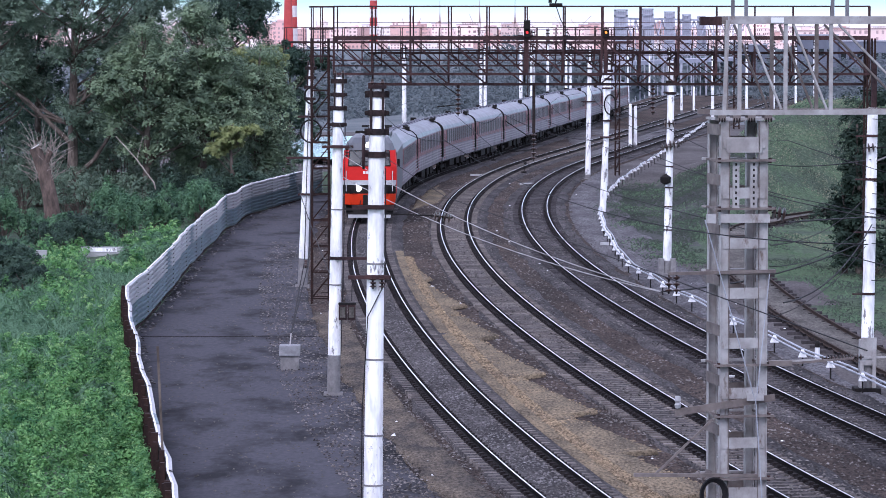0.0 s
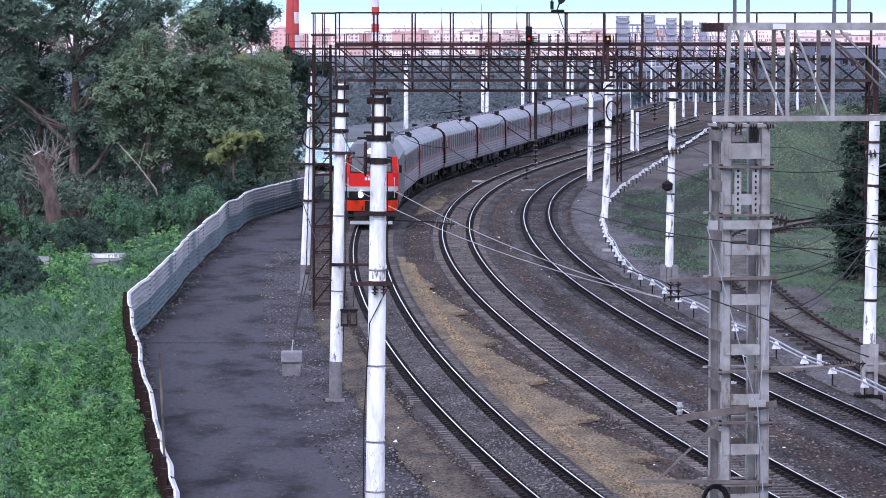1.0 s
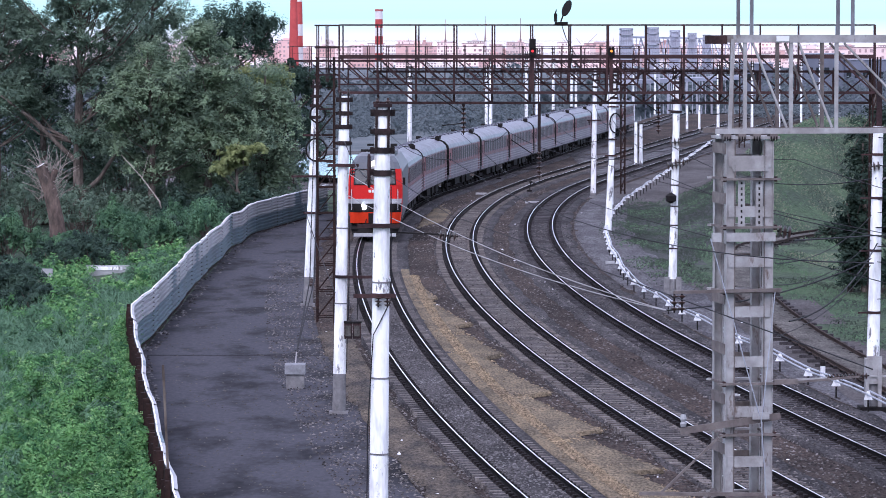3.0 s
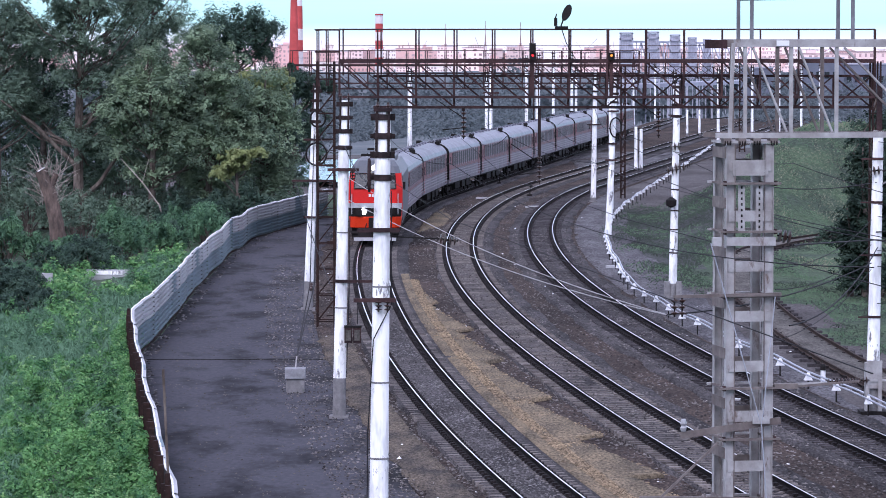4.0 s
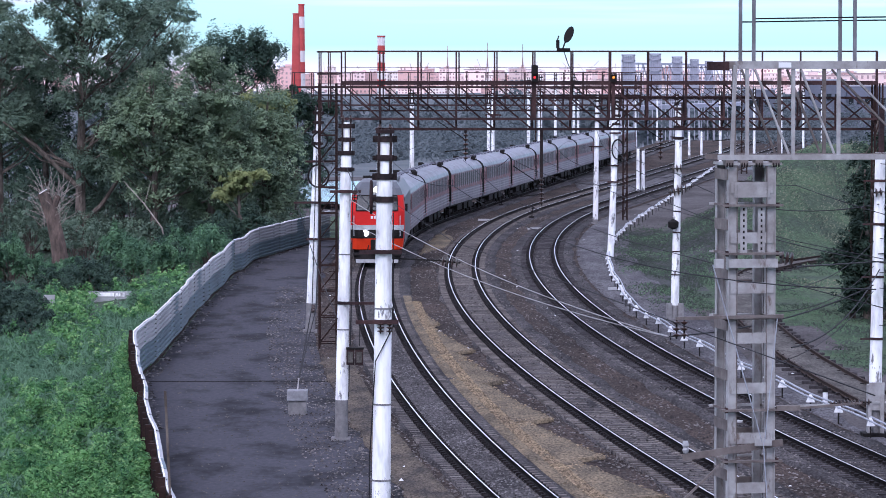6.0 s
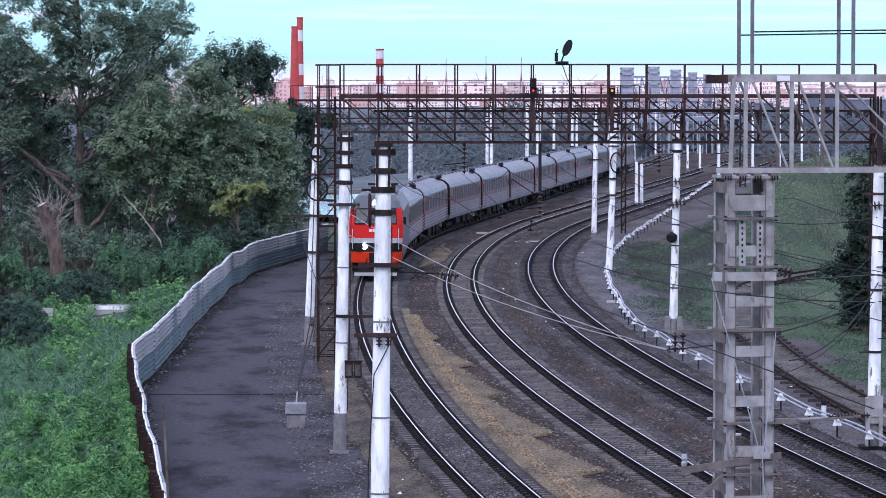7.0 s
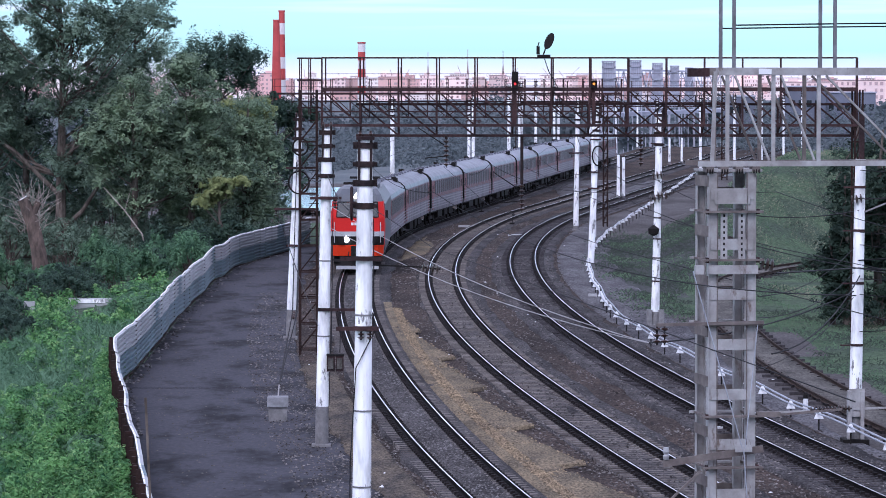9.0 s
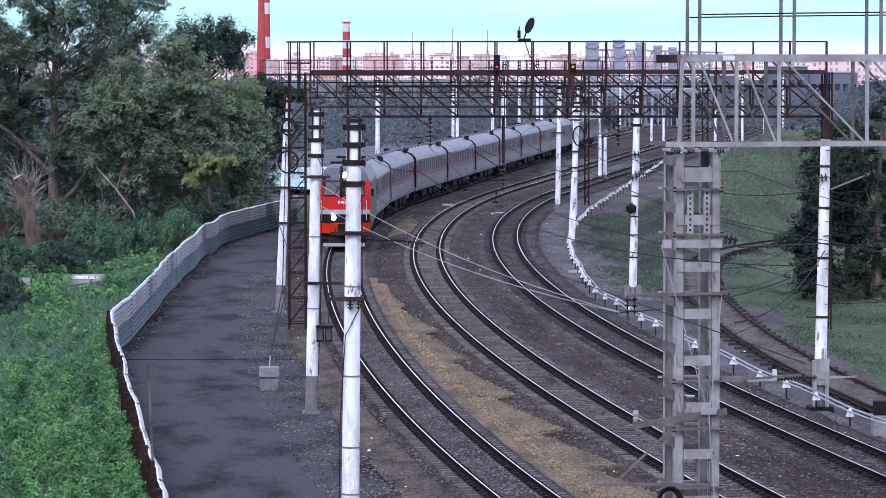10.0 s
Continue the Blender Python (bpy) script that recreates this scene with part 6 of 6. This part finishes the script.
    # material, plants, tufts, leaves, leaf size, near and far end, distance from the fence, radius, height, tuft, name, label, upright, aspect
    jobs = ((M["weed"], 350, 15, 40, 0.11, (76, 132), (0.4, 7.5), (0.3, 0.62), (0.4, 1.6), (0.17, 0.3), "weeds", "bright green leafy weeds in mounds along the fence", 0.6, 0.55),
            (M["weed"], 130, 20, 28, 0.105, (76, 146), (0.25, 0.45), (0.25, 0.42), (1.2, 1.85), (0.15, 0.28), "weeds", "bright green leafy weeds pressed against the back of the fence", 0.6, 0.55),
            (M["weed"], 210, 18, 22, 0.18, (124, 206), (0.6, 12.0), (0.5, 1.0), (0.5, 1.3), (0.22, 0.4), "weeds", "green leafy weeds among the grass", 0.6, 0.5),
            (M["shrub"], 220, 18, 24, 0.18, (110, 206), (0.5, 14.0), (0.5, 1.0), (0.5, 1.2), (0.2, 0.4), "weeds", "darker green weeds among the grass", 0.6, 0.5),
            (M["weedgrey"], 460, 11, 13, 0.42, (116, 212), (0.6, 24.0), (0.5, 0.95), (0.35, 0.8), (0.16, 0.3), "tall_grass", "pale grey-green tall grass", 3.0, 0.10),
            (M["weedgrey"], 240, 14, 16, 0.55, (122, 166), (0.5, 9.0), (0.5, 0.9), (0.5, 1.1), (0.18, 0.34), "tall_grass", "feathery grey-green grass in sweeps", 4.0, 0.06),
            (M["weedgrey"], 150, 12, 16, 0.36, (84, 118), (3.6, 7.5), (0.45, 0.8), (0.6, 1.2), (0.16, 0.3), "tall_grass", "pale grey-green tall grass", 3.0, 0.10))
    for mat, plants, tufts, per, size, stretch, lim, rad, high, tuft, name, label, up, aspect in jobs:
        y = stretch[0] + (stretch[1] - stretch[0]) * rng.uniform(0, 1, plants) ** 1.15
        away = rng.uniform(*lim, plants)
        x = np.array([along(FENCE, v) for v in y]) - away
        patch = np.array([noise.noise((a * 0.25 + b * 0.04, b * 0.07, 5)) for a, b in zip(x, y)])
        keep = (x > -0.128 * y - 1.5) & ~((y > 186) & (y < 199) & (((x / y > -0.101) & (x / y < -0.084)) | ((x / y > -0.1145) & (x / y < -0.106))))
        if mat is M["shrub"]:
            keep &= patch > 0.05
        elif stretch[0] == 124:
            keep &= patch < 0.08
        elif lim[0] > 3:
            keep &= (patch < 0.1)
        x, y, away = x[keep], y[keep], away[keep]
        r = np.minimum(rng.uniform(*rad, len(x)), np.maximum(away - 0.12, 0.18))
        z = np.array([ground_z(a, b) for a, b in zip(x, y)])
        t, d = lumps(np.stack([x, y, z], 1), np.stack([r, r, rng.uniform(*high, len(x))], 1), tufts, rng, shell=0.18, low=0.0)
        q = rng.uniform(*tuft, (len(t), 1))
        c, e = lumps(t, np.concatenate([q, q, q * (1.0 if up < 1 else 1.5)], 1), per, rng, shell=0.4, low=-0.3)
        ob = new(name, leaves_mesh(name, c, size, mat, rng, upright=up, aspect=aspect, facing=e + 0.6 * np.repeat(d, per, 0), loose=0.35))
        tagged(ob, label, "weeds", kind="stuff")
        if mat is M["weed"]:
            # paler shoots on the topmost tufts, also painting the light on top
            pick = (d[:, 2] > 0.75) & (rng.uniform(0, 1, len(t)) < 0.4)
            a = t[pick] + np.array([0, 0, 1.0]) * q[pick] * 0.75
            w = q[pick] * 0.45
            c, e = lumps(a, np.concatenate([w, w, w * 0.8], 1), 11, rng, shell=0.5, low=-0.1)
            ob = new("weed_shoots", leaves_mesh("weed_shoots", c, size * 0.85, M["weedtiplit"], rng, upright=0.3, aspect=0.5, facing=e + np.array([0, 0, 0.6]), loose=0.35))
            tagged(ob, "pale green shoots on top of the weeds, top light in their colour", "weeds", kind="stuff")


weeds()


def bank_grass():
    rng = np.random.default_rng(8)
    jobs = ((M["bankweed"], 90000, 0.2, "fresh green grass and weeds on the bank", 6, 1.0, -0.12),
            (M["bankgrass"], 100000, 0.17, "pale dry grass in streaks on the bank", 2, 1.0, -0.04),
            (M["bankdark"], 90000, 0.2, "dark weedy streaks down the bank", 9, 1.0, 0.08),
            (M["bankweed"], 60000, 0.2, "green weeds among the scrub below the bank", 11, 0.0, 0.05),
            (M["bankdark"], 105000, 0.18, "thin dark scrub on the earth below the bank", 4, 0.0, -0.45))
    for mat, n, size, label, seed, want, lo in jobs:
        y = 96 + 210 * rng.uniform(0, 1, n) ** 1.1
        x = np.array([axis("C", v)[0] for v in y]) + (3.6 + rng.uniform(0, 1, n) * (26 if want else 15))
        g = np.array([green(a, b) for a, b in zip(x, y)])
        off = np.array([abs(a - along(SIDING, b)) for a, b in zip(x, y)])
        ok = np.array([noise.noise((a * 0.34 + b * 0.09, b * 0.05, seed)) > lo for a, b in zip(x, y)]) & (off > 1.5)
        ok &= (g > rng.uniform(0.1, 0.9, n)) if want else ((g < 0.7) & (rng.uniform(0, 1, n) < np.array([scrub(a, b) for a, b in zip(x, y)])))
        if mat is M["bankgrass"]:
            ok &= np.array([a > hill_foot(b) + 6.5 for a, b in zip(x, y)])
        x, y = x[ok], y[ok]
        tall = np.clip(0.2 + 0.45 * np.array([noise.noise((a * 0.6, b * 0.25, 4)) for a, b in zip(x, y)]), 0.05, 0.6)
        z = np.array([ground_z(a, b) for a, b in zip(x, y)]) + rng.uniform(0, 1, len(x)) * tall
        ob = new("bank_grass", leaves_mesh("bank_grass", np.stack([x, y, z], 1), size, mat, rng, aspect=0.3, upright=2.0, facing=np.tile(np.array([[0.0, -0.5, 1.0]]), (len(x), 1)), loose=0.3))
        tagged(ob, label, "grass", kind="stuff")


bank_grass()


# the crowns' inner shade is put into the dark leaf colour
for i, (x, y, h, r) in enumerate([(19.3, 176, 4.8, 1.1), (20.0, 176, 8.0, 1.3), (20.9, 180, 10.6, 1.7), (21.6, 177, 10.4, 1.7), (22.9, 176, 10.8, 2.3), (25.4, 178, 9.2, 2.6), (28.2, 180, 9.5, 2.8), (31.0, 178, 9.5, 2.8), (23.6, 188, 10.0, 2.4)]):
    tree(x, y, h, [(0, 0, h * 0.5, r, h * 0.46, 26)], 320 + i, M["leafnightshade"], leaf=0.17, clump=0.75, per=24, label="dark dense leafy tree at the foot of the bank", group="trees at the foot of the bank")


# same shade-darkened leaves for the bushes below
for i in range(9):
    bush(20.3 + 1.2 * i, 173.5 + 2.2 * (i % 3), 1.3, 1.6 + 0.5 * (i % 3), 400 + i, M["leafnightshade"], leaf=0.16, label="dark bush at the foot of the bank")


def woods():
    """Far woods behind the railway, haze put into their colour: rounded tree crowns, each of several lumps."""
    rng = np.random.default_rng(21)

    def crown(x, y, h, w, at, rad, n):
        g = ground_z(x, y)
        for _ in range(n):
            u = rng.uniform(0.1, 1.0)
            k = w * (1.05 - 0.6 * u)
            at.append((x + rng.normal() * k * 0.5, y + rng.normal() * k * 0.5, g + h * u))
            q = w * rng.uniform(0.5, 0.85)
            rad.append((q, q, q * 0.85))
    at, rad = [], []
    for i in range(190):
        y = rng.uniform(385, 900)
        x = rng.uniform(-0.06, 0.03) * y - 2
        if x > axis("A", y)[0] - 9:
            x = axis("A", y)[0] - 9 - rng.uniform(0, 30)
        if y < 440 and x > -18:
            x = -18 - rng.uniform(0, 8)
        crown(x, y, rng.uniform(4, 10.5), rng.uniform(2.4, 4.0), at, rad, 3)
    for i in range(130):
        y = rng.uniform(430, 900)
        x = axis("C", y)[0] + rng.uniform(16, 90)
        crown(x, y, rng.uniform(3, 7.5), rng.uniform(2.0, 3.4), at, rad, 4)
    for i in range(60):
        y = rng.uniform(560, 850)
        x = rng.uniform(0.082, 0.125) * y
        crown(x, y, rng.uniform(0.55, 1.0) * (11.2 - 0.0094 * y - ground_z(x, y)), rng.uniform(2.4, 3.6), at, rad, 4)
    c, f = lumps(at, rad, 80, rng, shell=0.25)
    ob = new("far_woods", leaves_mesh("far_woods", c, 0.44, M["leafhaze"], rng, aspect=0.7, facing=f + np.array([0, -0.1, 0.45]), loose=0.25))
    tagged(ob, "far woods with distance haze in their blue-grey colour", "woods", kind="stuff")
    at, rad = [], []
    for i in range(420):
        y = rng.uniform(900, 2150)
        x = rng.uniform(-0.13, 0.14) * y
        crown(x, y, rng.uniform(4, 11), rng.uniform(4, 8), at, rad, 4)
    c, f = lumps(at, rad, 24, rng, shell=0.3)
    ob = new("distant_treeline", leaves_mesh("distant_treeline", c, 2.1, M["leafhaze"], rng, aspect=0.75, facing=f, loose=0.4))
    tagged(ob, "distant treeline below the town, haze in its blue-grey colour", "woods", kind="stuff")


woods()


# ------------------------------------------------------------ distance
def block(x, y, w, d, h, z, floors, bays, wall="facade", label="pale pinkish block of flats on the far skyline"):
    b = thing("apartment_building", label, "building", "blocks on the skyline", at=pose(x, y, z))
    part("wall", Shape().box((0, 0, h / 2), (w, d, h), M[wall]), b)
    part("roof", Shape().box((0, 0, h + 0.2), (w + 0.5, d + 0.5, 0.4), M["facadepane"] if random.random() < 0.5 else M[wall]), b)
    if random.random() < 0.6:
        part("roof_hut", Shape().box((random.uniform(-0.3, 0.3) * w, 0, h + 1.0), (min(4.0, w * 0.3), 4, 1.6), M[wall]), b)
    if random.random() < 0.35:
        part("aerial", Shape().tube([(random.uniform(-0.4, 0.4) * w, 0, h), (random.uniform(-0.4, 0.4) * w, 0, h + random.uniform(3, 7))], 0.16, 4, M["facadepane"]), b)
    s = Shape()
    for f in range(floors):
        for k in range(bays):
            if random.random() < 0.8:
                s.box((-w / 2 + (k + 0.5) * w / bays, -d / 2 - 0.05, (f + 0.55) * h / floors), (w / bays * random.uniform(0.35, 0.6), 0.2, h / floors * 0.5), M["facadepane"])
    part("glazing", s, b, "rows of dark windows", kind="stuff")


random.seed(9)
for i in range(170):
    x = -310 + 780 * (i + random.uniform(0, 0.95)) / 170
    y = random.uniform(2250, 3100)
    h = random.choice((7, 8, 9, 10, 10, 11, 11, 12, 12, 13, 14)) + random.uniform(0, 2.5)
    kind = random.choice((("facade", "pale pinkish block of flats on the far skyline"), ("facade", "pale pinkish block of flats on the far skyline"), ("facadewhite", "whitish block of flats on the far skyline"), ("facadebrick", "brick-coloured house on the far skyline")))
    block(x, y, random.uniform(5, 19), 12, h, -2.5, max(2, int(h // 2.4)), random.randint(3, 9), *kind)
for i in range(46):
    block(-250 + 600 * (i + random.uniform(0, 0.9)) / 46, random.uniform(2165, 2215), random.uniform(6, 16), 10, random.uniform(2.5, 6.0), -2.5, 2, random.randint(4, 8), *random.choice((("facade", "low pinkish house on the far skyline"), ("facadebrick", "low brick-coloured house on the far skyline"), ("facadewhite", "low whitish house on the far skyline"))))
block(166, 1620, 22, 14, 11.0, -2.0, 4, 9)
block(194, 1640, 30, 14, 11.8, -2.0, 4, 12)
for x, y, w, h in ((92.0, 905, 9.0, 13.5), (104.0, 915, 12.0, 12.0), (78.0, 930, 7.0, 11.0)):
    b = thing("warehouse", "bluish grey industrial shed beyond the bridge", "warehouse", "sheds beyond the bridge", at=pose(x, y, -4.5))
    part("wall", Shape().box((0, 0, h / 2), (w, 12, h), M["shed"]), b)
    part("roof", Shape().box((0, 0, h + 0.15), (w + 0.5, 12.5, 0.3), M["bridge"]), b)
    for k in range(int(w // 2)):
        part("window", Shape().box((-w / 2 + 1 + 2 * k, -6.05, h * 0.7), (1.2, 0.15, 1.6), M["glass"]), b)
for x, h in ((-2.0, 30.0), (24.0, 32.0), (47.0, 31.0), (-20, 20)):
    b = thing("radio_mast", "thin lattice radio mast on the skyline", "radio mast", "radio masts on the skyline", at=pose(x, 2400, -2.5))
    for e in (-1, 1):
        part("leg", Shape().tube([(e * 1.3, 0, 0), (0, 0, h * 0.75)], 0.2, 4, M["facadepane"]), b)
    part("pole", Shape().tube([(0, 0, h * 0.5), (0, 0, h)], 0.2, 4, M["facadepane"]), b)
    part("platform", Shape().box((0, 0, h * 0.55), (2.0, 1, 0.3), M["facadepane"]), b)


def chimney(x, y, z, h, r0, r1, bands, label):
    c = thing("chimney", label, "chimney", "works chimneys on the skyline", at=pose(x, y, z))
    for i, mt in enumerate(bands):
        a, b = i / len(bands), (i + 1) / len(bands)
        part("band", Shape().tube([(0, 0, h * a), (0, 0, h * b)], [r0 + (r1 - r0) * a, r0 + (r1 - r0) * b], 20, mt), c)
    part("rim", Shape().tube([(0, 0, h), (0, 0, h + 0.8)], r1 * 1.12, 20, M["chimneyred"]), c)


R_, W_ = M["chimneyred"], M["chimneywhite"]
chimney(-86.2, 2050, -3, 45.5, 2.9, 1.75, [R_, R_, R_], "tall red brick works chimney")
chimney(-84.0, 2070, -3, 51, 2.3, 1.7, [W_, W_, R_, W_, R_, R_, W_, R_], "tall red and white banded chimney")
chimney(-38.7, 2050, -3, 33, 2.3, 2.1, [W_, R_, W_, R_, W_, R_, W_], "shorter red and white banded chimney")


def far_bridge():
    b = thing("truss_bridge", "pale grey steel truss bridge on tall portals", "bridge", at=pose(0, 900, 0))
    for cx, w, zt, dy in ((43.5, 3.4, 15.2, 0), (50.0, 3.0, 15.6, 40), (55.4, 2.6, 15.0, 80), (59.6, 2.2, 14.4, 120), (63.2, 2.0, 14.0, 160)):
        k = 1 + dy / 900
        cx, w = cx * k, w * k
        for e in (-1, 1):
            part("portal_leg", Shape().beam((cx + e * w * 0.6, dy, -9), (cx + e * w * 0.42, dy, zt), 0.35, 0.4, M["bridge"]), b)
        part("infill", Shape().beam((cx, dy + 0.5, 3), (cx, dy + 0.5, zt - 0.3), w * 0.8, 0.3, M["bridgepale"]), b)
        for q in range(5):
            x = cx + (q - 2) * w * 0.17
            part("slat", Shape().beam((x, dy + 0.1, 4), (x, dy + 0.1, zt), 0.2, 0.2, M["bridge"]), b)
        for z in (zt, zt - 1.4, zt - 4.2, zt - 7.5):
            part("portal_beam", Shape().beam((cx - w * 0.5, dy, z), (cx + w * 0.5, dy, z), 0.35, 0.4, M["bridge"]), b)
    x0, x1 = 44.5, 66.0
    for z in (13.2, 8.5):
        part("chord", Shape().beam((x0, 20, z), (x1, 150, z), 0.4, 0.5, M["bridge"]), b)
        part("chord", Shape().beam((x1, 150, z), (x1 + 24, 170, z - 0.6), 0.4, 0.5, M["bridge"]), b)
    for q in range(12):
        u, v = q / 12, (q + 1) / 12
        p, r = (x0 + (x1 - x0) * u, 20 + 130 * u), (x0 + (x1 - x0) * v, 20 + 130 * v)
        lo, hi = (13.2, 8.5) if q % 2 else (8.5, 13.2)
        part("diagonal", Shape().beam((*p, lo), (*r, hi), 0.22, 0.25, M["bridge"]), b)
        part("hanger", Shape().beam((*p, -9), (*p, 13.2), 0.22, 0.22, M["bridge"]), b)
        x = x1 + 2 * q
        part("diagonal", Shape().beam((x, 150 + 1.6 * q, lo - 0.3), (x + 2, 152 + 1.6 * q, hi - 0.3), 0.22, 0.25, M["bridge"]), b)
        part("hanger", Shape().beam((x, 151 + 1.6 * q, -9), (x, 151 + 1.6 * q, 12.6), 0.22, 0.22, M["bridge"]), b)
    part("deck", Shape().beam((x0, 20, 2.0), (x1 + 24, 170, 2.0), 5.0, 1.0, M["bridge"]), b)


far_bridge()


def pond():
    s = Shape()
    n = 28
    s.add([(-8.5 + 9.5 * math.cos(2 * math.pi * i / n) * (1 + 0.12 * math.sin(3 * i)), 372 + 36 * math.sin(2 * math.pi * i / n), -0.75) for i in range(n)], [tuple(range(n))], M["water"])
    tagged(part("water", s), "still water with the sky's reflection put into its pale colour", "water", kind="structure")
    t = thing("hut", "small brown hut beside the inner track", "hut", at=pose(-4.6, 312, GROUND - 0.4))
    part("wall", Shape().box((0, 0, 0.9), (1.9, 1.8, 1.9), M["hut"]), t)
    part("roof", Shape().box((0, 0, 1.9), (2.2, 2.1, 0.15), M["rust"]), t)
    part("door", Shape().box((0.3, -0.92, 0.8), (0.7, 0.05, 1.5), M["dark"]), t)
    # a line across the asphalt and some dark patches on it
    for y, a, c in ((138.5, 0.5, -4.6),):
        s = Shape().box(((along(FENCE, y) + a + c) / 2, y, -0.255), (c - along(FENCE, y) - a, 0.012, 0.02), M["dark"])
        tagged(part("pavement_joint", s), "dark joint across the asphalt", "joint", kind="structure")


pond()
